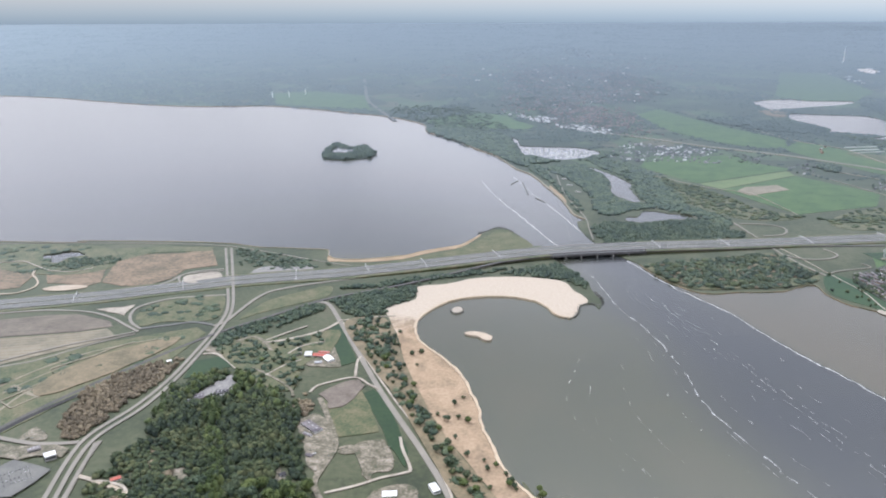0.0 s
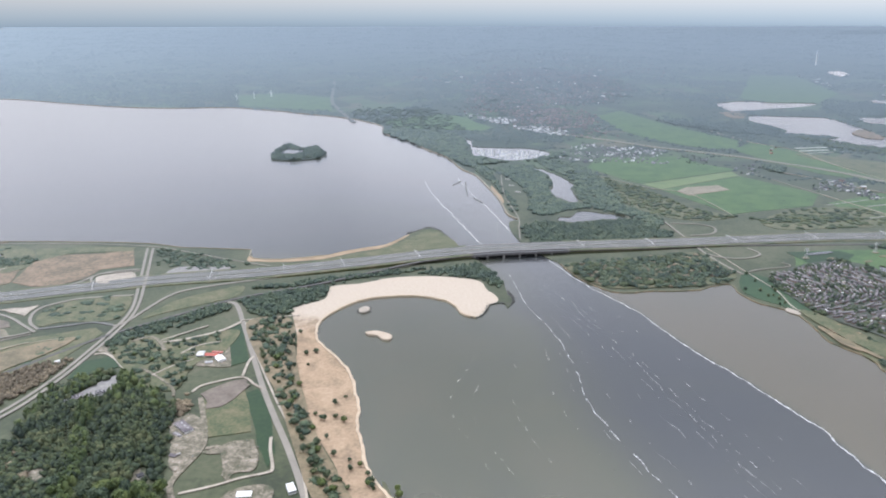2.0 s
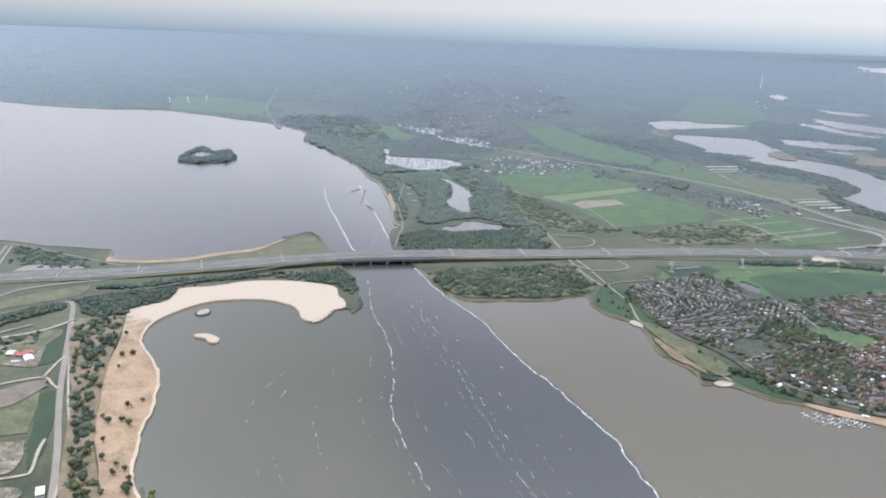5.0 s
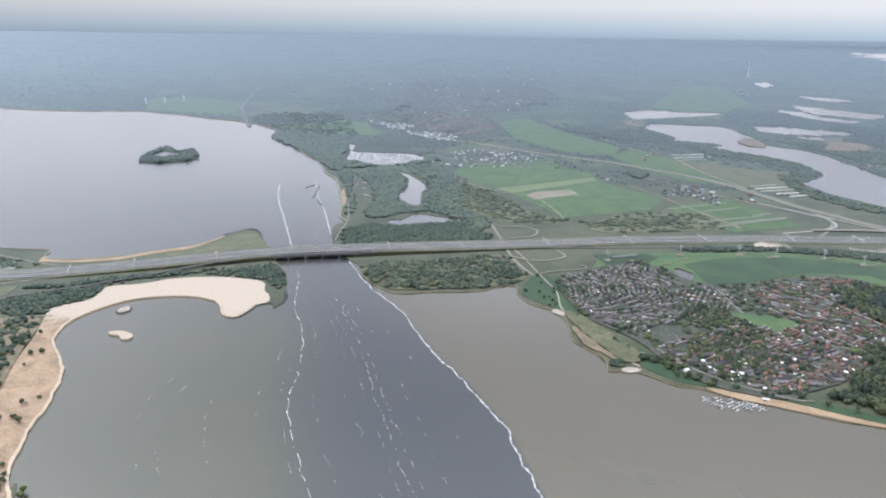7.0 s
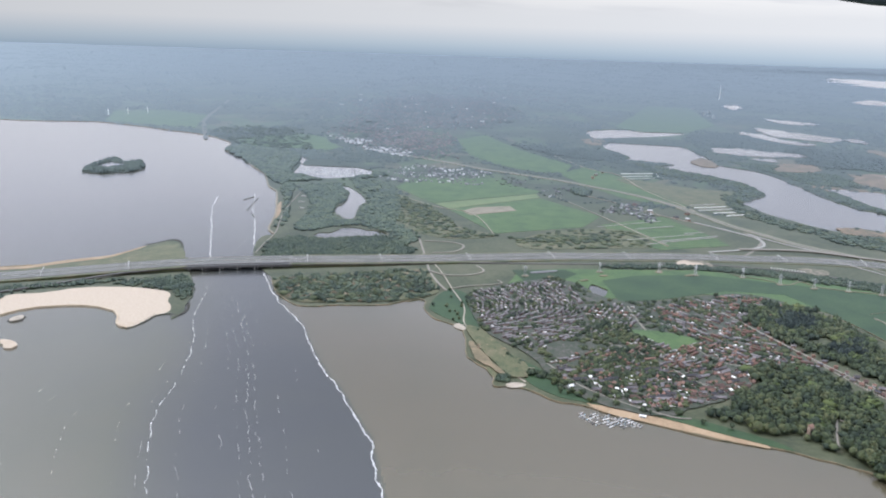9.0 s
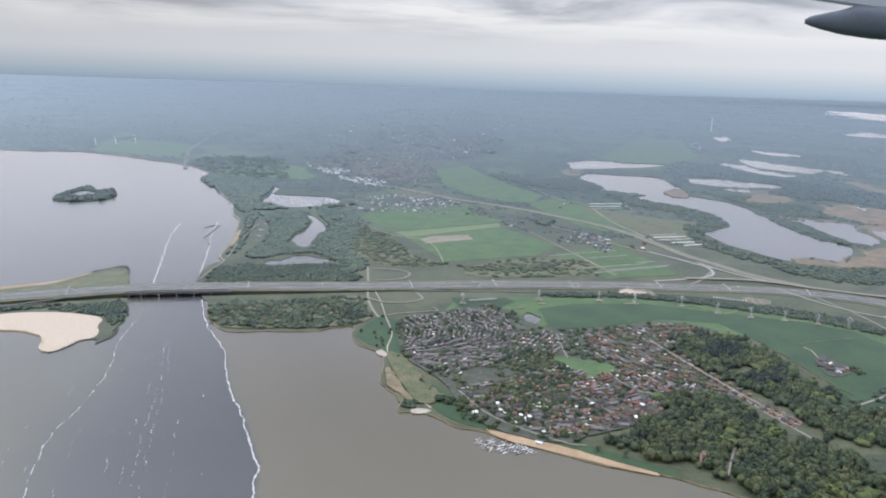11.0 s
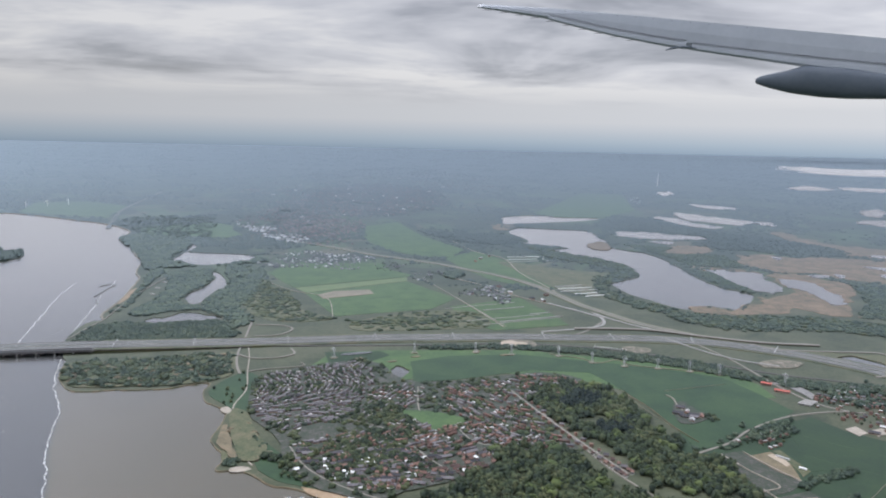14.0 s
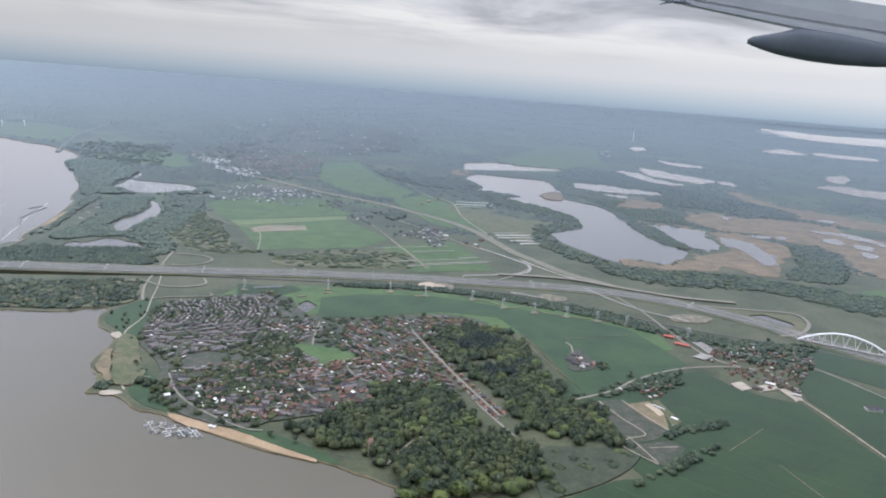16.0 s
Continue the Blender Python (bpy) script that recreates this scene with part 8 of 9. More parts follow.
HOUSES = {
    "row_slate": house("terraced_houses", 4.2, 1.15, 0.72, 0.62, M_ROOF_SLATE, M_BRICK, "row of brick terraced houses under dark tiles", "village houses", 2, 4),
    "row_red": house("terraced_houses", 4.0, 1.15, 0.72, 0.62, M_ROOF_RED, M_BRICK, "row of brick terraced houses under red tiles", "village houses", 2, 4),
    "pair": house("semi_detached_house", 1.9, 1.2, 0.72, 0.66, M_ROOF_SLATE, M_BRICK, "brick pair of houses under dark tiles", "village houses", 1, 2),
    "villa": house("detached_house", 1.25, 1.15, 0.7, 0.68, M_ROOF_RED, M_WHITE_WALL, "white rendered house under a red tiled roof", "village houses", 1, 2),
    "cottage": house("detached_house", 1.4, 1.1, 0.62, 0.62, M_ROOF_RED, M_BRICK, "small brick house under red tiles", "village houses", 1, 2),
    "flat": house("flat_roofed_house", 1.5, 1.0, 0.6, 0.0, M_ROOF_FLAT, M_BRICK, "low brick annexe with a pale flat roof", "village houses", 0, 2),
}
USED = set()


LEFT_OVER = []


def put_house(kind, x, y, turn, z=0.1, scale=1.0):
    m = pose(x, y, z, 0, 0, turn) @ Matrix.Diagonal((scale, scale, scale, 1))
    if kind not in USED:
        USED.add(kind)
        HOUSES[kind].matrix_world = m
    elif y < 252:
        copy_thing(HOUSES[kind], m)
    else:
        LEFT_OVER.append((kind, x, y, turn, scale))


GARDEN_X, GARDEN_Y = [], []


def district(outline, turn, street, kinds, seed, bend=0.0, fill=0.92, step=None):
    """Streets of houses, in bent parallel rows that fill an outline, with gardens between them."""
    rng = random.Random(seed)
    line = np.array(curve_through(outline, True, 3))
    mid = line.mean(0)
    reach = np.abs(line - mid).max() * 1.5
    v = -reach
    made = 0
    while v < reach:
        u = -reach + rng.uniform(0, 2)
        while u < reach:
            kind = rng.choice(kinds)
            long = {"row_slate": 4.2, "row_red": 4.0, "pair": 1.9, "villa": 1.25, "cottage": 1.4, "flat": 1.5}[kind]
            a = turn + bend * math.sin(u / 14 + v / 23) * 30
            c, s = math.cos(radians(turn)), math.sin(radians(turn))
            w = v + bend * 3.0 * math.sin(u / 11 + v / 40)
            x, y = mid[0] + u * c - w * s, mid[1] + u * s + w * c
            if inside(line, np.array([x]), np.array([y]))[0] and clear_of(np.array([x]), np.array([y]))[0]:
                if rng.random() < fill:
                    put_house(kind, x, y, a + rng.uniform(-4, 4) + (90 if kind in ("villa", "cottage", "flat") and rng.random() < 0.4 else 0), 0.1, rng.uniform(0.88, 1.1))
                    made += 1
                if rng.random() < 0.75:
                    GARDEN_X.append(x - s * street * 0.5 + rng.uniform(-1, 1))
                    GARDEN_Y.append(y + c * street * 0.5 + rng.uniform(-0.6, 0.6))
            u += long + (0.8 if long > 3 else 0.9) * rng.uniform(0.6, 1.6)
        v += street * rng.uniform(0.85, 1.15)
    return made


patch("village_ground_east", VILLAGE_EAST, 0.055, M_GARDEN, "village ground of gardens and paving", "ground", edge=1.0)
patch("village_ground", VILLAGE, 0.06, M_GARDEN, "village ground of gardens, paving and streets", "ground", edge=1.0)
count = district(ESTATE_ROWS, 62, 2.15, ["row_slate", "row_slate", "pair", "pair", "row_slate", "pair", "flat"], 3, 1.6)
count += district(ESTATE_EAST, 55, 2.4, ["row_slate", "pair", "villa", "flat", "flat"], 4, 0.5)
count += district(OLD_VILLAGE, 25, 2.2, ["villa", "villa", "cottage", "pair", "row_red", "flat", "flat", "row_slate"], 5, 0.8, 0.85)
count += district(VILLAGE_LANES, -38, 2.5, ["pair", "row_red", "cottage", "row_slate", "villa", "flat"], 6, 0.6, 0.78)
count += district(VILLAGE_EAST, 12, 2.3, ["villa", "cottage", "pair", "row_red", "flat", "cottage", "row_slate"], 9, 0.9, 0.85)
count += district(HAMLET, -30, 4.0, ["cottage", "flat", "pair", "villa"], 7, 0.6, 0.6)
count += district(FARMS, 20, 4.5, ["cottage", "villa", "flat"], 8, 0.5, 0.5)


def back_streets():
    """The houses of the farther streets, too many to be picked apart."""
    dims = {"row_slate": (4.2, 1.15), "row_red": (4.0, 1.15), "pair": (1.9, 1.2), "villa": (1.25, 1.15), "cottage": (1.4, 1.1), "flat": (1.5, 1.0)}
    slope = np.array([(-0.53, -0.56, 0), (0.53, -0.56, 0), (0.53, 0.56, 0), (-0.53, 0.56, 0), (-0.53, 0, 1), (0.53, 0, 1)], float), np.array([(0, 1, 5), (0, 5, 4), (2, 3, 4), (2, 4, 5), (1, 2, 5), (3, 0, 4), (0, 3, 2), (0, 2, 1)])
    for name, kinds, material, label in (("back_street_roofs", ("row_slate", "pair"), M_ROOF_SLATE, "dark tiled roofs of the village's farther streets"), ("back_street_red_roofs", ("row_red", "villa", "cottage"), M_ROOF_RED, "red tiled roofs of the village's farther streets"), ("back_street_flat_roofs", ("flat",), M_ROOF_FLAT, "pale flat roofs of the village's farther streets")):
        some = [h for h in LEFT_OVER if h[0] in kinds]
        if some:
            size = np.array([(dims[k][0] * s, dims[k][1] * s, 0.62 * s if k != "flat" else 0.08) for k, x, y, a, s in some])
            at = np.array([(x, y, 0.1 + 0.7 * s) for k, x, y, a, s in some])
            tagged(joined(name, [slope], np.zeros(len(some), int), at, size, np.radians([h[3] for h in some]), material), label, "houses", "", "stuff")
    size = np.array([(dims[k][0] * s, dims[k][1] * s, 0.72 * s) for k, x, y, a, s in LEFT_OVER])
    at = np.array([(x, y, 0.0 + 0.1) for k, x, y, a, s in LEFT_OVER])
    tagged(joined("back_street_walls", [block_shape()], np.zeros(len(at), int), at, size, np.radians([h[3] for h in LEFT_OVER]), M_BRICK), "brick walls of the village's farther streets", "houses", "", "stuff")



for k, (x, y) in enumerate(curve_through(AVENUE_B, False, 5)[2:]):
    for s in (-1, 1):
        put_house(("villa", "pair", "cottage")[k % 3], x + 0.9 * s * 1.6, y + 0.75 * s * 1.6, -38 + 20 * s, 0.1, 1.0)


def crown_tufts(name, xs, ys, seed, height, width, material, label):
    rng = np.random.default_rng(seed)
    n = len(xs)
    h, w = height * rng.uniform(0.6, 1.3, n), width * rng.uniform(0.7, 1.4, n)
    ob = joined(name, NEAR_CROWNS, rng.integers(0, 4, n), np.stack([xs, ys, np.zeros(n)], -1), np.stack([w, w, h], -1), rng.uniform(0, 6.28, n), material)
    return tagged(ob, label, "trees", "", "stuff")


keep = clear_of(np.array(GARDEN_X), np.array(GARDEN_Y))
crown_tufts("garden_trees", np.array(GARDEN_X)[keep], np.array(GARDEN_Y)[keep], 31, 1.1, 1.0, M_LEAF, "small green trees and shrubs in village gardens")


# ---- far settlements ----
def roof_shape():
    pts = np.array([(-0.5, -0.5, 0), (0.5, -0.5, 0), (0.5, 0.5, 0), (-0.5, 0.5, 0), (-0.5, -0.5, 0.55), (0.5, -0.5, 0.55), (0.5, 0.5, 0.55), (-0.5, 0.5, 0.55), (-0.5, 0, 1.0), (0.5, 0, 1.0)], float)
    tri = np.array([(0, 1, 5), (0, 5, 4), (2, 3, 7), (2, 7, 6), (1, 2, 6), (1, 6, 5), (3, 0, 4), (3, 4, 7), (4, 5, 9), (4, 9, 8), (6, 7, 8), (6, 8, 9), (5, 6, 9), (7, 4, 8)])
    return pts, tri


def block_shape():
    pts = np.array([(x, y, z) for z in (0, 1) for x, y in ((-0.5, -0.5), (0.5, -0.5), (0.5, 0.5), (-0.5, 0.5))], float)
    tri = np.array([(0, 1, 5), (0, 5, 4), (1, 2, 6), (1, 6, 5), (2, 3, 7), (2, 7, 6), (3, 0, 4), (3, 4, 7), (4, 5, 6), (4, 6, 7)])
    return pts, tri


def far_houses(name, outline, gap, size, material, label, seed, shape, keep=0.8, soft=2.5):
    """Buildings of a far place in uneven clusters, thinning out over that many metres at its border."""
    xs, ys = scattered(outline, gap, seed, keep=keep)
    rng = np.random.default_rng(seed)
    border = np.array(curve_through(outline, True, 3))
    edge = np.array([np.min(np.hypot(border[:, 0] - x, border[:, 1] - y)) for x, y in zip(xs, ys)])
    clump = np.array([0.65 + 1.5 * noise.noise((x / (gap * 7), y / (gap * 9), seed)) for x, y in zip(xs, ys)])
    ok = rng.random(len(xs)) < np.clip(edge / soft, 0, 1) * np.clip(clump, 0, 1)
    xs, ys = xs[ok], ys[ok]
    n = len(xs)
    if not n:
        return None
    w = size * rng.uniform(0.7, 1.7, n)
    ob = joined(name, [shape], np.zeros(n, int), np.stack([xs, ys, np.zeros(n)], -1), np.stack([w * rng.uniform(1, 2.2, n), w, np.minimum(w, 2.4) * rng.uniform(0.7, 1.1, n)], -1), rng.uniform(-0.5, 0.5, n), material)
    return tagged(ob, label, "houses", "", "stuff")


back_streets()
ROOFED, BLOCK = roof_shape(), block_shape()
far_houses("far_town", FAR_TOWN, 4.2, 1.0, M_TOWN_RED, "red-roofed houses of the far town", 41, ROOFED, soft=60)
far_houses("far_town_dark", FAR_TOWN, 7.0, 1.0, M_TOWN_SLATE, "dark-roofed houses of the far town", 50, ROOFED, 0.45, soft=60)
far_houses("town_sheds", TOWN_WHITE, 4.0, 1.3, M_TOWN_PALE, "white sheds in a line before the far town", 52, BLOCK, 0.85)
far_houses("town_core", TOWN_RED, 3.4, 1.0, M_TOWN_RED, "close red roofs of the far town", 53, ROOFED, 0.62)
far_houses("camp_sheds", CAMP, 3.6, 0.7, M_TOWN_PALE, "pale chalets by the far pasture", 54, BLOCK, 0.5)
far_houses("camp_houses", CAMP, 4.0, 0.8, M_TOWN_SLATE, "dark houses by the far pasture", 55, ROOFED, 0.5)
far_houses("mast_village", ESTATE_FAR, 12, 2.0, M_TOWN_PALE, "pale buildings by the far mast", 56, BLOCK, 0.6)
far_houses("far_town_halls", FAR_TOWN, 26, 1.5, M_TOWN_PALE, "pale flat halls in the far town", 42, BLOCK, 0.35, soft=60)
far_houses("far_suburb", FAR_TOWN_B, 15, 1.8, M_TOWN_RED, "hazy houses of the farther town", 43, ROOFED, 0.7, soft=60)
far_houses("far_suburb_halls", FAR_TOWN_B, 50, 3.0, M_TOWN_PALE, "pale halls of the farther town", 44, BLOCK, 0.4, soft=60)
far_houses("far_strip_houses", FAR_STRIP, 3.4, 0.85, M_TOWN_SLATE, "dark houses along the far pasture", 45, ROOFED, 0.6)
far_houses("far_strip_sheds", FAR_STRIP, 6.0, 0.9, M_TOWN_PALE, "pale sheds along the far pasture", 51, BLOCK, 0.3)


def yacht_rows(outline, turn, gap, size):
    """Yachts moored in rows on both sides of long jetties."""
    line = np.array(curve_through(outline, True, 3))
    mid, rng = line.mean(0), np.random.default_rng(46)
    c, d = math.cos(radians(turn)), math.sin(radians(turn))
    u, v = np.meshgrid(np.arange(-60, 60, size * 1.5), np.concatenate([np.arange(-60, 60, gap) + k for k in (-size, size)]))
    u, v = u.ravel(), v.ravel()
    xs, ys = mid[0] + u * c - v * d, mid[1] + u * d + v * c
    ok = inside(line, xs, ys) & (rng.random(len(xs)) < 0.62)
    xs, ys = xs[ok], ys[ok]
    n = len(xs)
    long = size * rng.uniform(1.0, 1.7, n)
    tagged(joined("yacht_basin_boats", [ROOFED], np.zeros(n, int), np.stack([xs, ys, np.full(n, -0.3)], -1), np.stack([size * rng.uniform(0.45, 0.6, n), long, size * rng.uniform(0.5, 0.8, n)], -1), np.full(n, radians(turn)) + rng.uniform(-0.1, 0.1, n), M_TOWN_PALE), "hundreds of white yachts in rows in the far basin", "boats", "", "stuff")


yacht_rows(YACHT_BASIN, 12, 4.4, 1.0)
far_houses("north_farms", NORTH_FARMS, 3.6, 0.85, M_TOWN_SLATE, "farmhouses and sheds among the pastures", 47, ROOFED, 0.45)
far_houses("north_glasshouses", NORTH_FARMS, 9.0, 0.7, M_TOWN_PALE, "pale sheds among the pastures", 48, BLOCK, 0.3)
far_houses("lane_farms", LANE_FARMS, 2.8, 0.8, M_TOWN_SLATE, "farmhouses along a polder lane", 57, ROOFED, 0.7)
far_houses("lane_sheds", LANE_FARMS, 4.6, 0.8, M_TOWN_PALE, "pale sheds along a polder lane", 58, BLOCK, 0.5)
crown_tufts("lane_farm_trees", *scattered(LANE_FARMS, 3.6, 66, keep=0.5), 66, 1.2, 1.6, M_LEAF_DARK, "dark trees round the farms along a lane")
far_houses("north_hamlet", NORTH_HAMLET, 3.6, 0.9, M_TOWN_SLATE, "houses of a hamlet among pastures", 49, ROOFED, 0.5)
crown_tufts("north_farm_trees", *scattered(NORTH_FARMS, 5.0, 64, keep=0.45), 64, 1.2, 1.6, M_LEAF_DARK, "dark trees round the farms among pastures")
crown_tufts("north_hamlet_trees", *scattered(NORTH_HAMLET, 5.0, 65, keep=0.5), 65, 1.2, 1.6, M_LEAF_DARK, "dark trees round the hamlet among pastures")
wood("far_town_trees", FAR_TOWN, 6.0, 0.9, M_LEAF_FAR, "dark trees between the far town's houses", 61, FAR_CROWNS, keep=0.3, soft=60)
wood("village_trees", VILLAGE, 2.1, 1.35, M_LEAF, "green trees between the village houses", 62, keep=0.4)
wood("wood_glade_trees", DARK_POND_WOOD, 1.7, 3.2, M_CONIFER, "dark conifers in the village wood", 63)
wood("wood_glade_trees", DARK_POND_WOOD_B, 1.7, 3.2, M_CONIFER, "dark conifers in the village wood", 84)
for i, (points, width) in enumerate(((STREET_A, 0.7), (STREET_B, 0.6), (STREET_C, 0.6), (STREET_D, 0.6), (AVENUE_B, 0.9), (WOOD_ROAD, 0.6))):
    strip_thing("street", curve_through(points, False, 6), width, 0.45 + 0.004 * i, M_LANE, "grey brick-paved village street", "road", depth=0.3)
patch("village_green", VILLAGE_GREEN, 0.1, M_GRASS, "mown village green between trees", "field", edge=0.3)
patch("reed_cliff", CLIFF_REED, 0.18, M_DRY, "tawny eroded reed bank before the village", "field", edge=0.7, steps=5)
patch("village_bank", BANK_REED, 0.12, M_ROUGH_GRASS, "rough green bank before the village", "field", edge=0.8)
strip_thing("shore_path", curve_through(SHORE_PATH, False, 5), 0.55, 0.26, M_TAN, "pale sandy path along the village shore", "path", depth=0.1)
strip_thing("shore_path", [(199.5, 250.7), (204.6, 253.1), (209, 252.5)], 0.5, 0.25, M_TAN, "pale sandy path along the village shore", "path", depth=0.1)
wood("point_bushes", [(193, 239.6), (195.4, 245), (199.6, 246.4), (198.4, 242)], 1.1, 0.7, M_LEAF_DARK, "low dark bushes on a shore point", 91)
wood("bank_bushes", [(188.4, 272), (190.5, 272), (196, 258), (195, 254), (192, 259)], 1.5, 0.6, M_LEAF_BROWN, "budding bushes on the eroded bank", 92, keep=0.3)
wood("path_bushes", [(199, 263), (203, 264), (206, 255), (201, 255)], 1.3, 0.7, M_LEAF_DARK, "dark bushes beside the shore path", 93, keep=0.6)
patch("worn_verge", WEST_PATCHES, 0.1, M_DRY, "worn sandy patch in rough grass", "ground", edge=1.2)
for i in range(0, len(WHITE_STRIPS), 2):
    strip_thing("field_cover", WHITE_STRIPS[i:i + 2], 0.7, 0.3, M_CONCRETE, "long pale strip of covered crop", "field")
for row in (ROWS_A, ROWS_B, ROWS_C):
    for i in range(0, len(row), 2):
        strip_thing("crop_tunnel", row[i:i + 2], 0.9, 0.5, M_CONCRETE if row is ROWS_C else M_ROOF_FLAT, "long pale row of covered crop", "field", depth=0.4)
for i in range(0, len(MARINA_SHEDS), 2):
    strip_thing("jetty", MARINA_SHEDS[i:i + 2], 1.6, 0.4, M_CONCRETE, "pale jetty in the far basin", "jetty", depth=0.5)
for i in range(0, len(DITCHES), 2):
    strip_thing("meadow_ditch", DITCHES[i:i + 2], 0.16, 0.32, M_TAN, "narrow reedy ditch across a meadow", "ditch", depth=0.1)


# ---- foam on the current ----
def foam_line(name, points, width, seed, label, gate=-1.0, material=None):
    """A wandering seam of foam, thinning along its way; where a slow noise lies under the gate it breaks off."""
    line = curve_through(points, False, 30)
    verts, faces = [], []
    previous = None
    for i in range(len(line) - 1):
        a, b = Vector(line[i]), Vector(line[i + 1])
        way = (b - a).normalized()
        side = Vector((way.y, -way.x))
        open_here = noise.noise((a.x / 9, a.y / 5, seed + 5)) + 0.4 * noise.noise((a.x / 2, a.y / 1.6, seed + 6))
        w = width * max(0.15, 0.7 + 1.2 * noise.noise((a.x / 0.9, a.y / 0.9, seed + 3)))
        if gate > -1:
            w *= min(1.0, max(0.0, (open_here - gate) * 5))
        mid = a + side * (0.35 * noise.noise((a.x / 1.6, a.y / 1.6, seed)) + 1.0 * noise.noise((a.x / 7, a.y / 7, seed + 7)))
        if w < 0.02:
            previous = None
            continue
        n = len(verts)
        for k in (-0.5, 0.5):
            p = mid + side * (w * k)
            verts.append((p.x, p.y, -0.27))
        if previous is not None:
            faces.append((previous, previous + 1, n + 1, n))
        previous = n
    if faces:
        tagged(new(name, mesh_of(name, verts, faces, material or M_FOAM)), label, "foam", "", "stuff")


foam_line("foam_seam", FOAM_EAST, 0.58, 1.0, "white foam seam between dark current and silty bay")
foam_line("foam_seam", FOAM_EAST_N, 0.75, 2.0, "white foam seam along the dark current")
foam_line("foam_seam", FOAM_WEST_N, 0.75, 3.0, "white foam seam along the dark current")
foam_line("foam_seam", FOAM_WEST, 0.3, 4.0, "thin white foam seam along the dark current", -0.22)


def foam_lanes():
    """Broken foam lines that run with the current, each at its share of the way across."""
    for k, (f, top, end, width, broken) in enumerate(((-0.72, 262, 150, 0.12, 0.18), (-0.62, 230, 150, 0.1, 0.21), (-0.4, 250, 150, 0.12, 0.18), (-0.16, 300, 150, 0.13, 0.12), (-0.05, 280, 150, 0.12, 0.16), (0.12, 335, 150, 0.1, 0.16), (0.3, 340, 150, 0.12, 0.10), (0.38, 330, 150, 0.13, 0.06), (0.45, 330, 150, 0.17, -0.04), (0.5, 320, 150, 0.15, 0.04), (0.62, 335, 165, 0.11, 0.14), (0.76, 330, 165, 0.1, 0.20))):
        points = []
        for y in range(top, end, -11):
            j = min(range(len(CHANNEL_LINE)), key=lambda i: abs(CHANNEL_LINE[i][1] - y))
            east, _, west = CHANNEL_LINE[j]
            points.append((west + (east - west) * f + 1.6 * noise.noise((f * 7, y / 30, 2.0)), y))
        foam_line("foam_streak", points, width * 1.1, 20.0 + k, "thin broken line of foam on the lake", broken - 0.07, M_STREAK)
    for k, (f, top, end) in enumerate(((0.35, 500, 380), (0.6, 470, 385))):
        foam_line("foam_streak", [(58 + f * 28 + (y - 380) * 0.06, y) for y in range(top, end, -14)], 0.25, 40.0 + k, "thin broken line of foam on the strait", -0.1, M_STREAK)


foam_lanes()


# ---- shore works ----
def stones(name, points, gap, size, seed, label, each=3):
    rng = np.random.default_rng(seed)
    line = curve_through(points, False, 8)
    pts = []
    for (ax, ay), (bx, by) in zip(line, line[1:]):
        d = math.hypot(bx - ax, by - ay)
        for k in range(max(1, int(d / gap))):
            f = rng.random()
            for _ in range(each):
                pts.append((ax + (bx - ax) * f + rng.normal() * size, ay + (by - ay) * f + rng.normal() * size, -0.25))
    pts = np.array(pts)
    n = len(pts)
    s = size * rng.uniform(0.6, 1.5, (n, 3)) * (1, 1, 0.9)
    tagged(joined(name, FAR_CROWNS, rng.integers(0, 3, n), pts, s, rng.uniform(0, 6, n), M_ROCK), label, "rocks", "", "stuff")


stones("bay_revetment", BAY_ROCKS, 0.5, 0.45, 71, "dark stone revetment round the sandy head")
stones("cape_revetment", CAPE_ROCKS, 0.6, 0.5, 72, "dark stone revetment round the grassy cape")
stones("islet_stones", [*ROUND_ISLET, ROUND_ISLET[0]], 0.4, 0.35, 73, "dark stones round the tiny islet")
stones("bank_edge", SHORE_EDGE, 0.8, 0.4, 74, "dark stones along the wooded bank", 2)
for i in range(0, len(GROYNES), 2):
    strip_thing("breakwater", GROYNES[i:i + 2], 0.7, 0.0, M_ROCK, "dark low breakwater in the strait", "breakwater", depth=0.5)


# ---- trees that stand alone ----
def lone_tree(seed, material, label):
    t = thing("tree", 0, 0, 0, 0, label, "tree", "single trees")
    rng = random.Random(seed)
    bm = bmesh.new()
    rod(bm, (0, 0, -0.1), (0.03, 0.02, 0.7), 0.09, 7, 0.06)
    part("trunk", bm, M_BARK, t)
    for k in range(4):
        a = k * 1.57 + rng.uniform(-0.4, 0.4)
        bm = bmesh.new()
        rod(bm, (0.02, 0.02, 0.5 + 0.05 * k), (0.36 * math.cos(a), 0.36 * math.sin(a), 0.95 + 0.1 * k), 0.04, 5, 0.015)
        part("limb", bm, M_BARK, t)
    v, tri = crown_shape(seed, 2, 90, 0.9)
    part_of("crown", v * (1.5, 1.45, 1.25) + (0, 0, 0.38), [tuple(f) for f in tri], material, t)
    return t


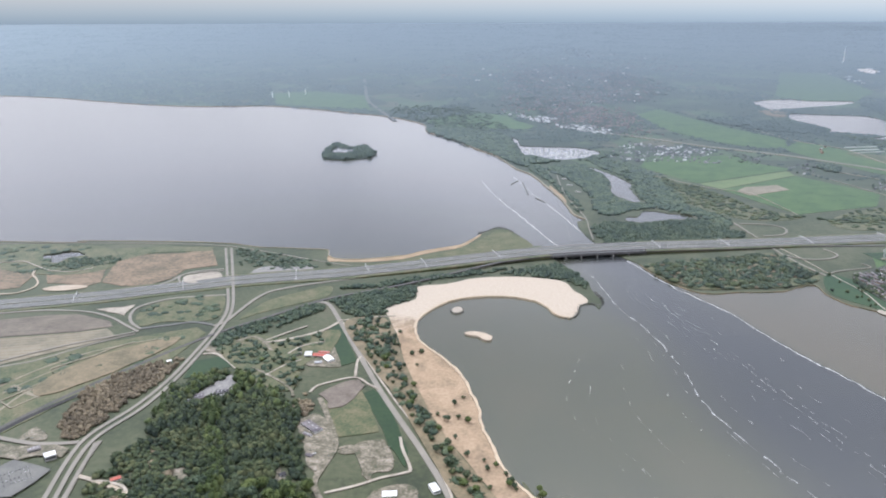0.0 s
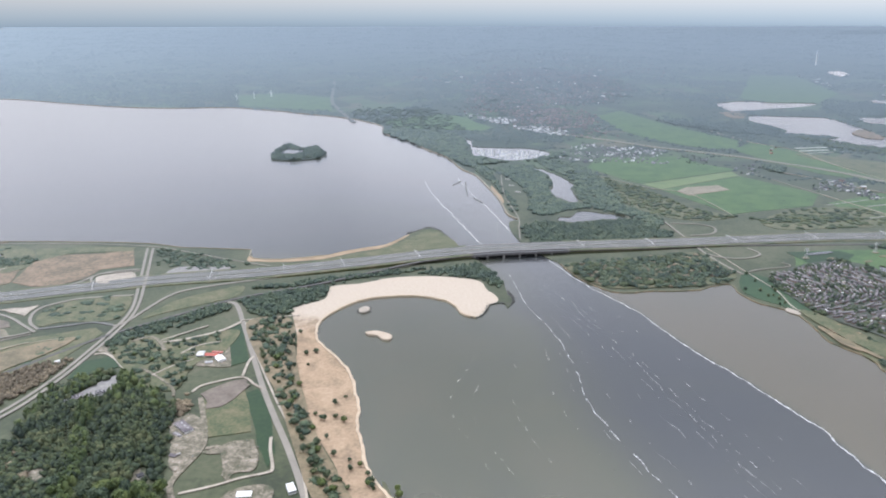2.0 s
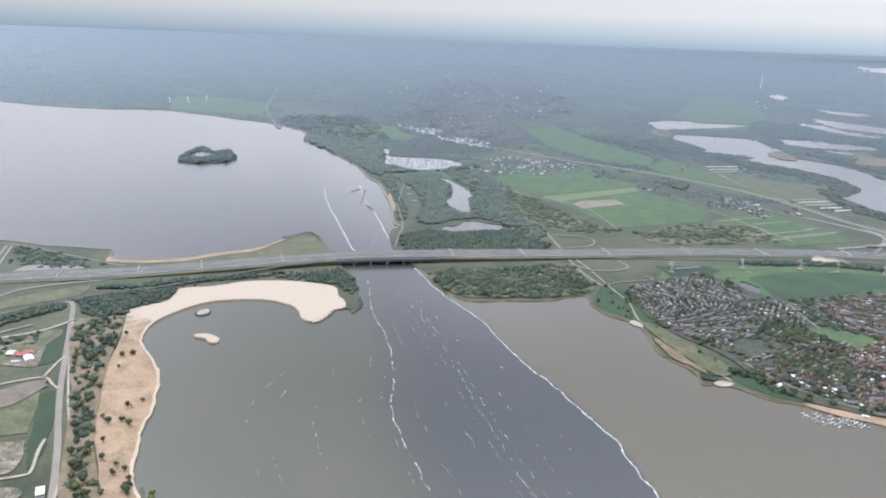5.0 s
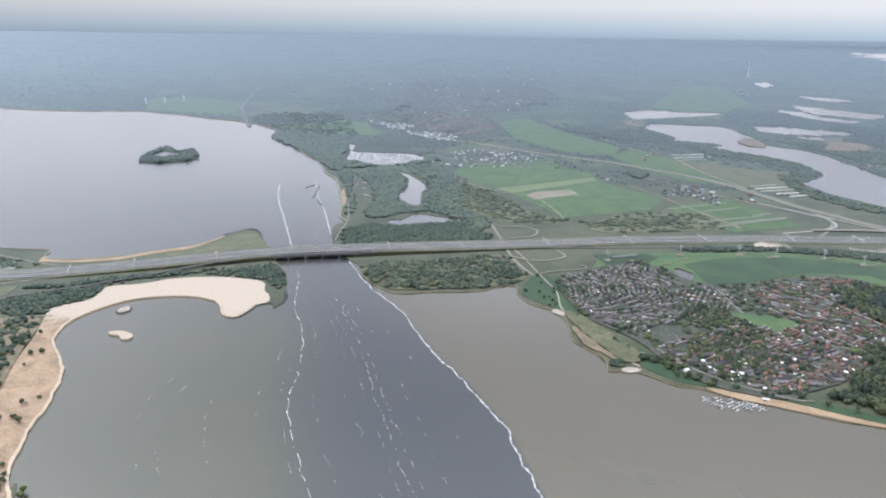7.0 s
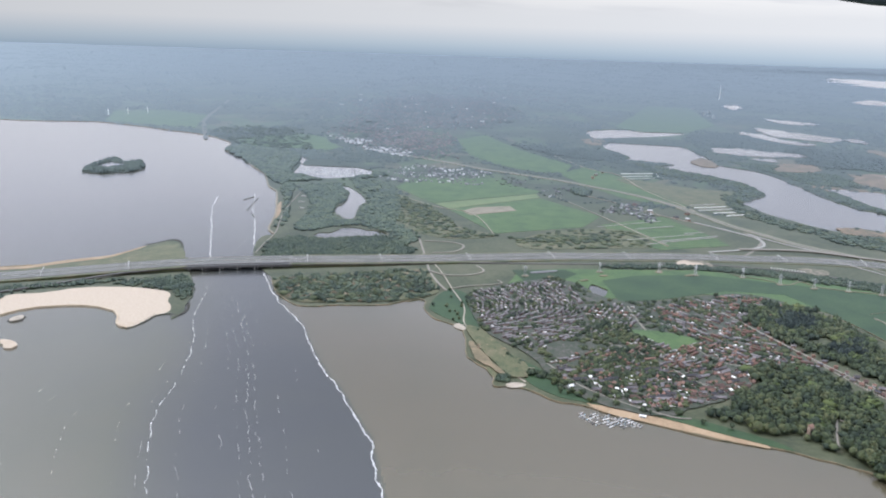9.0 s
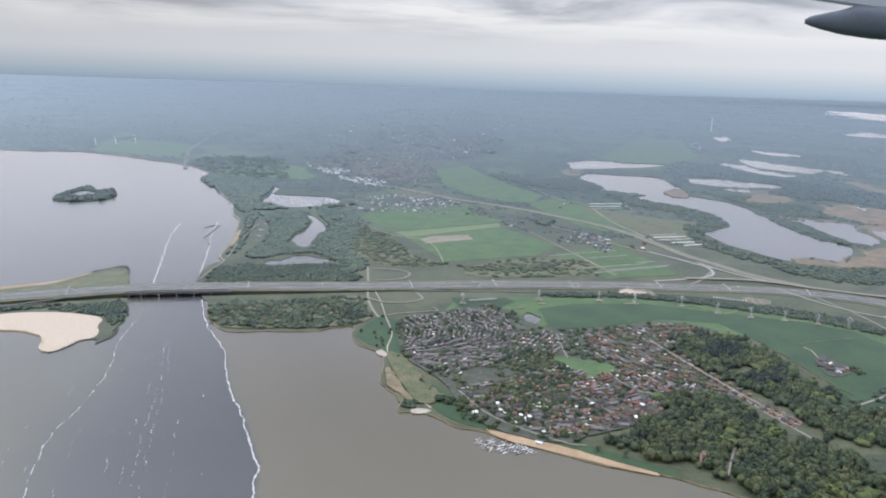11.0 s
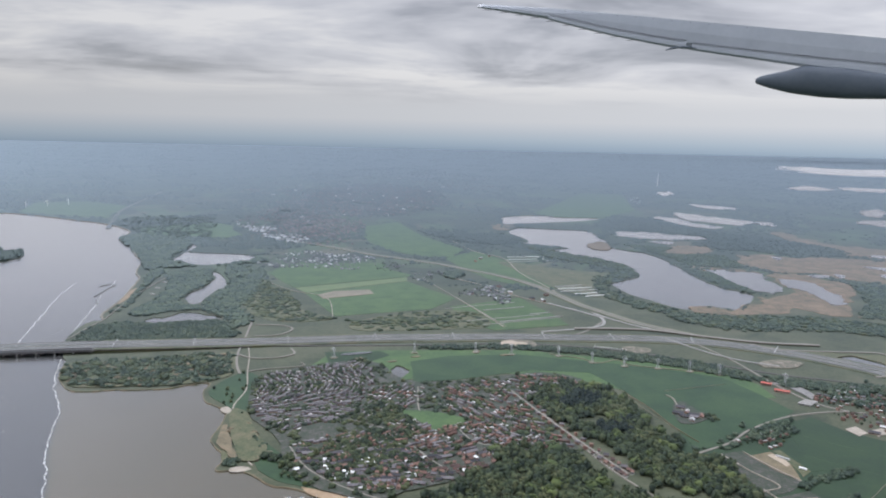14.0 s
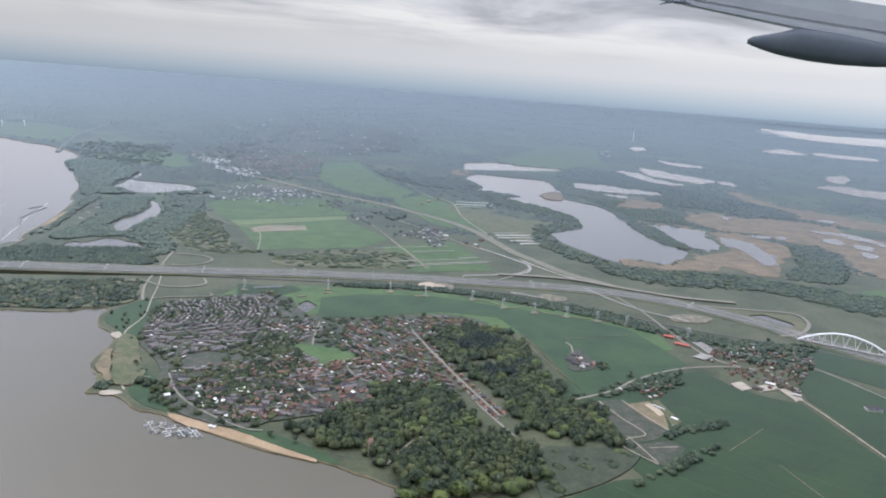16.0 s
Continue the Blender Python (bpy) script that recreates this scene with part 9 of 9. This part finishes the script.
TREES = [lone_tree(81, M_LEAF_DARK, "dark green broadleaf tree with a round crown"), lone_tree(82, M_LEAF, "green broadleaf tree with an uneven crown"), lone_tree(83, M_LEAF_FRESH, "fresh green tree in young leaf")]
rng = random.Random(17)
spots = [(x + rng.uniform(-0.6, 0.6), y + rng.uniform(-0.6, 0.6), 0.15, rng.uniform(0.6, 1.2)) for x, y in BEACH_BUSHES for _ in range(2)]
sx, sy = scattered(WOOD_STRIP, 3.0, 91, keep=0.75)
ok = clear_of(sx, sy)
spots += [(x, y, 0.1, rng.uniform(0.8, 1.5)) for x, y in zip(sx[ok], sy[ok])]
sx, sy = scattered(WOOD_PARK, 4.2, 92, keep=0.6)
ok = clear_of(sx, sy)
spots += [(x, y, 0.1, rng.uniform(0.7, 1.2)) for x, y in zip(sx[ok], sy[ok])]
sx, sy = scattered(SHORE_GREEN, 4.0, 93, keep=0.25)
spots += [(x, y, 0.1, rng.uniform(0.6, 1.2)) for x, y in zip(sx, sy)]
spots.sort(key=lambda spot: spot[1])
for n, (x, y, z, size) in enumerate(spots[:130]):
    m = pose(x, y, z, 0, 0, rng.uniform(0, 360)) @ Matrix.Diagonal((size, size, size * rng.uniform(0.8, 1.2), 1))
    if n < 3:
        TREES[n].matrix_world = m
    else:
        copy_thing(TREES[rng.choice((0, 0, 1, 1, 2))], m)
SINGLES.sort(key=lambda spot: spot[1])
for x, y, w, h in SINGLES[:165]:
    copy_thing(TREES[rng.choice((0, 1, 1, 1, 2))], pose(x, y, 0.02, 0, 0, rng.uniform(0, 360)) @ Matrix.Diagonal((w / 1.5, w / 1.5, h / 1.45, 1)))
rest = [(x, y, 1.5 * size, 1.5 * size) for x, y, _, size in spots[130:]] + [(x, y, w, h * 1.1) for x, y, w, h in SINGLES[165:]]
at = np.array([(x, y, 0.1) for x, y, _, _ in rest])
size = np.array([(w, w, h) for _, _, w, h in rest])
tagged(joined("loose_trees", NEAR_CROWNS, np.arange(len(rest)) % 4, at, size, np.arange(len(rest)) * 2.4, M_LEAF), "loose green trees in parks and along the shore", "trees", "", "stuff")


# ---- marina before the village beach ----
def boat(kind):
    long = {"yacht": 1.5, "cruiser": 1.25, "sloop": 0.9}[kind]
    t = thing("sailing_boat" if kind != "cruiser" else "motor_boat", 0, 0, 0, 0, {"yacht": "white sailing yacht moored at a jetty", "cruiser": "white motor cruiser moored at a jetty", "sloop": "small open boat under a blue cover"}[kind], "boat", "moored boats")
    bm = bmesh.new()
    ring = []
    for f, w in ((-0.5, 0.75), (-0.2, 1.0), (0.15, 0.95), (0.38, 0.5), (0.5, 0.04)):
        ring.append([bm.verts.new((f * long, s * w * long * 0.15, z)) for s, z in ((-1, 0.16), (-0.7, -0.06), (0.7, -0.06), (1, 0.16))])
    for a, b in zip(ring, ring[1:]):
        for k in range(4):
            bm.faces.new((a[k], b[k], b[(k + 1) % 4], a[(k + 1) % 4]))
    bm.faces.new(list(reversed(ring[0])))
    bm.faces.new(ring[-1])
    bmesh.ops.recalc_face_normals(bm, faces=bm.faces[:])
    part("hull", bm, M_HULL, t)
    bm = bmesh.new()
    top = box(bm, -0.05 * long, 0, 0.15, long * (0.4 if kind != "sloop" else 0.6), long * 0.2, 0.12 if kind != "cruiser" else 0.22)
    bmesh.ops.bevel(bm, geom=bm.edges[:], offset=0.03, segments=2, affect="EDGES")
    part("cabin" if kind != "sloop" else "cover", bm, M_HULL if kind != "sloop" else M_BLUE, t)
    if kind == "yacht":
        bm = bmesh.new()
        rod(bm, (0.1, 0, 0.1), (0.1, 0, 1.9), 0.02, 5)
        part("mast", bm, M_STEEL, t)
        bm = bmesh.new()
        rod(bm, (0.1, 0, 0.42), (-0.6, 0, 0.42), 0.03, 5)
        part("boom", bm, M_BLUE, t)
    return t


BOATS = {k: boat(k) for k in ("yacht", "cruiser", "sloop")}
placed = set()
mx, my = np.mean(np.array(MARINA), axis=0)
rng = random.Random(23)
for row in range(4):
    base = Vector((mx - 6.6 + row * 4.2, my + 2.2 - row * 0.7))
    way = Vector((0.55, -0.83))
    reach = 10.2 - 0.9 * abs(row - 1)
    a, b = base - way * reach * 0.5, base + way * reach * 0.5
    t = thing("jetty", 0, 0, 0, 0, "grey plank jetty on posts in the marina", "jetty", "marina jetties")
    part_of("planks", *ribbon([(a.x, a.y, 0), (b.x, b.y, 0)], 0.3, -0.08, 0.07), M_WOOD_DECK, t)
    for k in range(6):
        p = a.lerp(b, k / 5)
        bm = bmesh.new()
        rod(bm, (p.x, p.y, -0.6), (p.x, p.y, 0.08), 0.05, 6)
        part("post", bm, M_BARK, t)
    side = Vector((way.y, -way.x))
    for k in range(7):
        for s in (-1, 1):
            if rng.random() < 0.14:
                continue
            p = a.lerp(b, (k + 0.5) / 7) + side * s * 0.95
            kind = rng.choice(("yacht", "yacht", "cruiser", "sloop"))
            m = pose(p.x, p.y, -0.27, 0, 0, math.degrees(math.atan2(side.y, side.x)) + (0 if s > 0 else 180) + rng.uniform(-5, 5))
            if kind not in placed:
                placed.add(kind)
                BOATS[kind].matrix_world = m
            else:
                copy_thing(BOATS[kind], m)


# ---- single buildings ----
def building(name, x, y, sx, sy, high, turn, roof, walls, label, rise=0.0, category="building"):
    t = thing(name, x, y, 0.1, turn, label, category)
    bm = bmesh.new()
    box(bm, 0, 0, -0.1, sx, sy, high + 0.1)
    side = part("wall", bm, walls, t)
    bm = bmesh.new()
    if rise:
        gable(bm, sx, sy, high, rise, 0.1)
    else:
        box(bm, 0, 0, high, sx + 0.1, sy + 0.1, 0.08)
        for s in (-1, 1):
            box(bm, 0, s * sy / 2, high + 0.08, sx + 0.1, 0.08, 0.06)
            box(bm, s * sx / 2, 0, high + 0.08, 0.08, sy - 0.08, 0.06)
    top = part("roof", bm, roof, t)
    if not rise and sx > 1.8:
        for k in range(3):
            bm = bmesh.new()
            box(bm, (k - 1) * sx * 0.27, sy * 0.12, high + 0.08, 0.35, 0.3, 0.16)
            part("roof_unit", bm, M_STEEL, top)
    for s in (-1, 1):
        bm = bmesh.new()
        box(bm, 0, s * (sy / 2 + 0.006), high * 0.35, sx * 0.85, 0.016, high * 0.35)
        part("window_band", bm, M_GLASS, side)
    return t


W, E = WEST_SITES, EAST_SITES
building("workshop", *W[0], 4.0, 3.2, 0.7, 28, M_ROOF_SLATE, M_BRICK, "low workshop under a dark flat roof")
building("workshop", *W[1], 4.2, 1.8, 0.8, 12, M_ROOF_SLATE, M_WHITE_WALL, "long low building under a dark flat roof")
building("shed", *W[2], 1.6, 0.9, 0.5, 30, M_WHITE_PAINT, M_WHITE_WALL, "small shed under a white roof", 0.2)
building("hall", *W[3], 4.6, 2.2, 0.9, -8, M_RED_ROOF, M_WHITE_WALL, "red-roofed white park hall", 0.4)
building("pavilion", *W[4], 4.0, 2.7, 0.8, -55, M_WHITE_PAINT, M_WHITE_WALL, "white domed stage pavilion", 0.55)
building("hall", *W[5], 2.6, 3.4, 0.9, 5, M_ROOF_FLAT, M_WHITE_WALL, "pale park hall with a flat roof")
building("barn", *W[6], 7.4, 3.0, 0.7, -46, M_ROOF_SLATE, M_WHITE_WALL, "dark-roofed building round a yard")
building("shed", *W[7], 2.0, 1.2, 0.5, -20, M_ROOF_SLATE, M_BRICK, "small dark shed on a sandy yard", 0.3)
building("cottage", *W[8], 1.7, 1.3, 0.6, 40, M_ROOF_SLATE, M_WHITE_WALL, "small house in a wood clearing", 0.5)
building("club_house", *W[9], 2.0, 3.6, 0.9, 24, M_ROOF_FLAT, M_WHITE_WALL, "white building with a pale flat roof beside the road")
building("pool_house", *W[10], 3.8, 2.2, 0.3, 5, M_ROOF_FLAT, M_WHITE_WALL, "low pale pool building")
building("shed", *W[11], 2.6, 1.4, 0.5, 35, M_RED_ROOF, M_WHITE_WALL, "small red and white sheds by a sandy track", 0.3)
building("office_building", *W[12], 3.0, 2.4, 1.4, 35, M_ROOF_FLAT, M_CONCRETE, "beige office building with a flat roof")
building("office_building", *W[13], 3.4, 1.6, 1.0, 35, M_ROOF_SLATE, M_CONCRETE, "low office wing with a dark roof")
pool = thing("swimming_pool", W[10][0] - 0.2, W[10][1] - 2.2, 0.12, 5, "small blue outdoor pool on a pale deck", "pool")
bm = bmesh.new()
box(bm, 0, 0, 0, 4.4, 1.8, 0.12)
part("deck", bm, M_GRAVEL, pool)
bm = bmesh.new()
box(bm, 0, 0, 0.1, 2.2, 1.0, 0.05)
part("basin", bm, M_BLUE, pool)
building("riding_hall", *E[0], 4.6, 2.4, 0.9, -32, M_RED_ROOF, M_BRICK, "long hall under a bright red roof", 0.4)
building("riding_hall", *E[1], 6.2, 2.8, 0.9, -32, M_RED_ROOF, M_BRICK, "long hall under a bright red roof", 0.4)
for k in range(4):
    building("shed", E[2][0] + 1.6 * k - 2.6, E[2][1] + 1.2 * k - 2.6, 5.0, 1.1, 0.6, -35, M_CONCRETE, M_CONCRETE, "long grey-roofed storage shed", 0.25)
building("barn", *E[3], 5.4, 3.0, 1.0, -12, M_ROOF_SLATE, M_WHITE_WALL, "large dark-roofed barn in meadows", 0.7, "barn")
building("barn", *E[4], 4.0, 1.8, 0.8, -34, M_ROOF_SLATE, M_BRICK, "dark-roofed brick farm shed", 0.5, "barn")
building("barn", *E[5], 3.6, 1.8, 0.8, -34, M_ROOF_FLAT, M_BRICK, "pale-roofed brick farm shed", 0.4, "barn")
building("farmhouse", *E[6], 1.8, 1.3, 0.7, 20, M_ROOF_RED, M_BRICK, "farmhouse alone in the polder meadow", 0.7, "house")
building("barn", *E[7], 3.0, 1.4, 0.8, -25, M_ROOF_SLATE, M_BRICK, "dark barn beside the polder farmhouse", 0.6, "barn")
building("brick_tower", *E[8], 1.2, 1.2, 3.6, 15, M_ROOF_RED, M_BRICK, "square brick tower among trees", 0.8, "tower")
building("villa", *E[9], 1.8, 1.4, 0.9, 30, M_ROOF_FLAT, M_WHITE_WALL, "white shore villa among trees", 0.5, "house")
building("beach_pavilion", *E[10], 2.0, 1.0, 0.5, -25, M_WHITE_PAINT, M_WHITE_WALL, "white pavilion on the village beach")
for k in (11, 12):
    building("glasshouse", *E[k], 4.6 if k == 11 else 2.4, 1.0, 0.35, -52, M_ROOF_FLAT, M_WHITE_WALL, "long low pale glasshouse in a paddock", 0.2)
building("barn", *E[13], 2.8, 1.4, 0.7, -34, M_ROOF_FLAT, M_BRICK, "pale-roofed farm shed at the lane's end", 0.4, "barn")
patch("car_park", CAR_PARK, 0.14, M_ROAD, "dark asphalt car park with rows of cars", "car park", edge=0.1, straight=True)
LOT = len(LAID)
patch("sandy_yard", CAR_PARK_SAND, 0.13, M_SITE, "pale sandy yard round the car park", "ground", edge=0.4, straight=True)
cx, cy = np.mean(np.array(CAR_PARK), axis=0)
for r in range(4):
    for k in range(9):
        u, v = k * 0.95 - 4.0, r * 1.9 - 3.0
        a = radians(38)
        if random.Random(r * 9 + k).random() < 0.82:
            tagged(copy_thing(VEHICLES["car"], pose(cx + u * math.cos(a) - v * math.sin(a), cy + u * math.sin(a) + v * math.cos(a), 0.14 + 0.003 * LOT, 0, 0, 128)), "parked passenger car in a row on asphalt", "car", "parked cars")


# ---- heaps on the building sites ----
def heaps(name, outline, gap, size, material, label, seed, keep=0.6):
    xs, ys = scattered(outline, gap, seed, keep=keep)
    rng = np.random.default_rng(seed)
    n = len(xs)
    w = size * rng.uniform(0.4, 1.5, n)
    ob = joined(name, NEAR_CROWNS, rng.integers(0, 4, n), np.stack([xs, ys, 0.08 - 0.12 * w], -1), np.stack([w * rng.uniform(1, 2, n), w, w * rng.uniform(0.3, 0.55, n)], -1), rng.uniform(0, 6.28, n), material)
    tagged(ob, label, "rubble", "", "stuff")


for k, (outline, gap) in enumerate(((YARD_A, 1.5), (YARD_B, 1.3), (YARD_C, 1.4), (YARD_NORTH, 1.8), (HEAP_YARD, 1.2), (YARD_POOL, 2.2), (CAR_PARK_SAND, 2.6))):
    heaps("sand_heaps", outline, gap, 0.75, M_SITE, "heaps of sand and rubble on a building site", 120 + k)
    heaps("rubble", outline, gap * 1.3, 0.4, M_ROCK if k % 2 else M_CONCRETE, "scattered building rubble and pallets", 140 + k, 0.4)
for k, (i, dx, dy, sx, sy, high, turn, roof, label) in enumerate(((5, -3.4, 0.6, 1.6, 2.2, 0.5, 5, M_ROOF_SLATE, "small dark-roofed kiosk in a holiday park"), (3, 1.2, 2.8, 4.0, 1.4, 0.5, -8, M_RED_ROOF, "low red-roofed park annexe"), (4, -3.4, -2.4, 2.6, 1.4, 0.4, 12, M_STEEL, "low steel-roofed service block"), (6, -0.6, -4.0, 3.2, 1.0, 0.4, -32, M_ROOF_SLATE, "low site cabins in a row"), (7, 1.3, 0.8, 1.0, 0.6, 0.4, 25, M_CONCRETE, "small grey site cabin on sand"), (0, -2.6, -1.4, 1.4, 0.8, 0.45, 28, M_STEEL, "small store under a steel roof"))):
    building("site_building", W[i][0] + dx, W[i][1] + dy, sx, sy, high, turn, roof, M_WHITE_WALL if k % 2 else M_BRICK, label, 0.0)
for k, (x, y) in enumerate(FARM_CLUSTER):
    building("farm_building", x, y, (3.6, 2.2, 4.2, 2.6)[k % 4], (1.8, 1.4, 2.0)[k % 3], 0.8, -30 + 90 * (k % 2), (M_ROOF_SLATE, M_ROOF_FLAT, M_ROOF_SLATE, M_ROOF_RED)[k % 4], M_BRICK, ("dark-roofed building of a polder farm", "pale-roofed building of a polder farm", "dark-roofed building of a polder farm", "red-roofed building of a polder farm")[k % 4], 0.6, "farm")
for k, (x, y) in enumerate(FARM_SPOTS):
    building("farmhouse" if k % 2 else "barn", x, y, 3.4, 2.0, 0.9, 20 * k - 50, (M_ROOF_SLATE, M_ROOF_RED, M_ROOF_FLAT)[k % 3], M_BRICK, ("dark-roofed farm building among pastures", "red-roofed farm building among pastures", "pale-roofed farm shed among pastures")[k % 3], 0.8, "farm")


def crate(x, y, turn):
    """A stack of pale concrete elements."""
    t = thing("element_stack", x, y, 0.1, turn, "upright stack of pale concrete elements by the motorway", "stack", "element stacks")
    for k in range(3):
        bm = bmesh.new()
        box(bm, 0.14 * k - 0.14, 0, 0, 0.1, 1.3, 0.7 - 0.08 * k)
        part("slab", bm, M_WHITE_WALL, t)


for k in range(12):
    crate(PALLETS[0][0] + (PALLETS[1][0] - PALLETS[0][0]) * k / 11, PALLETS[0][1] + (PALLETS[1][1] - PALLETS[0][1]) * k / 11, -20)


# ---- far masts ----
def turbine(x, y, high, label):
    t = thing("wind_turbine", x, y, 0, -20, label, "wind turbine", "far wind turbines")
    bm = bmesh.new()
    rod(bm, (0, 0, -0.3), (0, 0, high), 0.5, 10, 0.28)
    part("tower", bm, M_WHITE_STEEL, t)
    bm = bmesh.new()
    rod(bm, (0, 0.6, high), (0, -0.9, high), 0.45, 8)
    part("nacelle", bm, M_WHITE_STEEL, t)
    for k in range(3):
        a = radians(120 * k + 15)
        bm = bmesh.new()
        rod(bm, (0, -1.0, high), (math.sin(a) * high * 0.5, -1.0, high + math.cos(a) * high * 0.5), 0.3, 5, 0.06)
        part("blade", bm, M_WHITE_STEEL, t)


for x, y in TURBINES:
    turbine(x, y, 6.5, "white wind turbine beyond the far shore")
mast = thing("radio_mast", *FAR_MAST[0], 0, 0, "tall thin pale radio mast over far woods", "mast")
for k in range(3):
    bm = bmesh.new()
    a = radians(120 * k)
    rod(bm, (0.9 * math.cos(a), 0.9 * math.sin(a), -0.2), (0.15 * math.cos(a), 0.15 * math.sin(a), 27), 0.3, 5, 0.2)
    part("leg", bm, M_WHITE_STEEL, mast)
bm = bmesh.new()
rod(bm, (0, 0, 27), (0, 0, 32), 0.2, 5, 0.1)
part("antenna", bm, M_WHITE_STEEL, mast)


# ---- the aircraft's wing ----
def wing():
    """An aeroplane's wing with flap-track fairing, flap, aileron and tip light, set far off and oversized to fit the
    camera's view. u runs along the view's right, v up, w away.
    """
    eye, far = Vector((241, 1.7, 111.5)), 4650.0
    turn = radians(17)
    ahead, right = Vector((math.sin(turn), math.cos(turn), 0)), Vector((math.cos(turn), -math.sin(turn), 0))
    def at(az, el, w=0.0):
        a = radians(az) - turn
        return eye + ahead * (far + w) + right * ((far + w) * math.tan(a)) + Vector((0, 0, (far + w) / math.cos(a) * math.tan(radians(el + 0.22))))
    t = thing("aircraft_wing", label="light grey aircraft wing with a dark flap-track fairing below", category="wing")
    M_SKIN = surface("wing_skin", [(0.36, 0.385, 0.41), (0.41, 0.435, 0.46)], 260, 30, rough=0.45, bump=0, haze_gloss=0)
    M_UNDER = surface("fairing_paint", [(0.085, 0.105, 0.125), (0.11, 0.13, 0.15)], 200, 30, rough=0.4, bump=0, haze_gloss=0)
    M_SEAM = surface("panel_seam", [(0.1, 0.1, 0.11), (0.13, 0.13, 0.14)], 200, 30, rough=0.6, bump=0, haze_gloss=0)
    lower = [(6.13, 8.76), (10.89, 8.05), (15.43, 6.94), (19.44, 6.13), (24.04, 5.39), (28.4, 4.66), (33.39, 3.88), (40.0, 2.85)]
    upper = [(6.2, 9.0), (12.08, 8.7), (16.13, 8.32), (20.07, 7.91), (23.86, 7.48), (28.19, 6.95), (33.14, 6.3), (40.0, 5.4)]
    def shell(low, high, thick, front=0.0):
        verts, faces = [], []
        for (a0, e0), (a1, e1) in zip(low, high):
            for f, w in ((0, 0), (0.25, -1), (0.6, -0.8), (1, 0), (0.6, 1), (0.2, 1)):
                verts.append(at(a0 + (a1 - a0) * f, e0 + (e1 - e0) * f, front + w * thick))
        n = 6
        for i in range(len(low) - 1):
            for k in range(n):
                faces.append((i * n + k, i * n + (k + 1) % n, (i + 1) * n + (k + 1) % n, (i + 1) * n + k))
        faces += [tuple(range(n)), tuple(reversed(range(len(verts) - n, len(verts))))]
        return verts, faces
    part_of("wing_box", *shell(lower, upper, 14.0), M_SKIN, t)
    def along_edge(az, up):
        for (a0, e0), (a1, e1) in zip(lower, lower[1:]):
            if a0 <= az <= a1:
                return e0 + (e1 - e0) * (az - a0) / (a1 - a0) + up
        return lower[-1][1] + up
    def panel(name, a0, a1, up0, up1, label):
        steps = [a0 + (a1 - a0) * k / 8 for k in range(9)]
        low = [(a, along_edge(a, -0.02)) for a in steps]
        high = [(a, along_edge(a, up0 + (up1 - up0) * k / 8)) for k, a in enumerate(steps)]
        part_of(name, *shell(low, high, 9.0, -16.0), M_SKIN, t, label)
        seam = [(a, e + 0.025) for a, e in high]
        part_of("seam", *shell(high, seam, 4.0, -22.0), M_SEAM, t, "dark panel gap")
    panel("aileron", 11.2, 20.9, 0.42, 0.62, "grey aileron panel")
    panel("flap", 21.3, 36.0, 0.52, 0.9, "grey flap panel")
    # the big fairing under the flap
    faces, verts = [], []
    under = [(25.62, 3.56), (25.96, 3.42), (26.48, 3.24), (27.86, 2.88), (29.62, 2.62), (31.31, 2.5), (33.53, 2.48), (35.75, 2.63), (39.5, 3.0)]
    above = [(25.6, 3.83), (25.91, 4.03), (26.4, 4.15), (27.72, 4.43), (28.75, 4.75), (31.14, 4.5), (33.38, 4.1), (39.5, 3.3)]
    for k in range(25):
        az = 25.62 + (k / 24) ** 1.5 * 13.0
        top, bottom = (float(np.interp(az, [p for p, _ in some], [q for _, q in some])) for some in (above, under))
        size = (top - bottom) / 2
        mid, half = (top + bottom) / 2, (top - bottom) / 2
        for q in range(12):
            a = 2 * math.pi * q / 12
            verts.append(at(az, mid + half * math.cos(a), -20 + 42 * size * math.sin(a)))
        if k:
            for q in range(12):
                faces.append(((k - 1) * 12 + q, (k - 1) * 12 + (q + 1) % 12, k * 12 + (q + 1) % 12, k * 12 + q))
    faces += [tuple(range(12)), tuple(range(len(verts) - 12, len(verts)))]
    fairing = part_of("flap_track_fairing", verts, faces, M_UNDER, t, "dark blue-grey fairing")
    fairing.data.polygons.foreach_set("use_smooth", [len(f) == 4 for f in faces])
    # the small hinge fairing
    small = [(19.55, 5.8), (20.0, 5.9), (20.7, 6.0), (21.6, 5.95)]
    part_of("hinge_fairing", *shell(small, [(a, e + 0.07 + 0.12 * math.sin(k)) for k, (a, e) in enumerate(small)], 8.0, -20.0), M_UNDER, t, "small dark hinge fairing")
    part_of("tip_light", *shell([(6.03, 8.76), (6.3, 8.73)], [(6.03, 8.96), (6.3, 8.93)], 5.0, -18.0), M_WHITE_PAINT, t, "small white tip light")
    for k in range(10):
        az = 7.0 + 1.15 * k
        e = along_edge(az, 0)
        part_of("static_wick", *shell([(az, e - 0.02), (az - 0.55, e - 0.04)], [(az, e + 0.02), (az - 0.55, e - 0.015)], 1.0, -8.0), M_SEAM, t, "thin dark wick")
    for k in range(11):
        az = 12.3 + 1.25 * k
        f = (az - 6) / 34
        e = np.interp(az, [a for a, _ in upper], [b for _, b in upper]) - 0.12
        part_of("vortex_generator", *shell([(az, e), (az + 0.06, e)], [(az, e + 0.05), (az + 0.06, e + 0.05)], 2.0, -18.0), M_SEAM, t, "tiny dark fin")


wing()
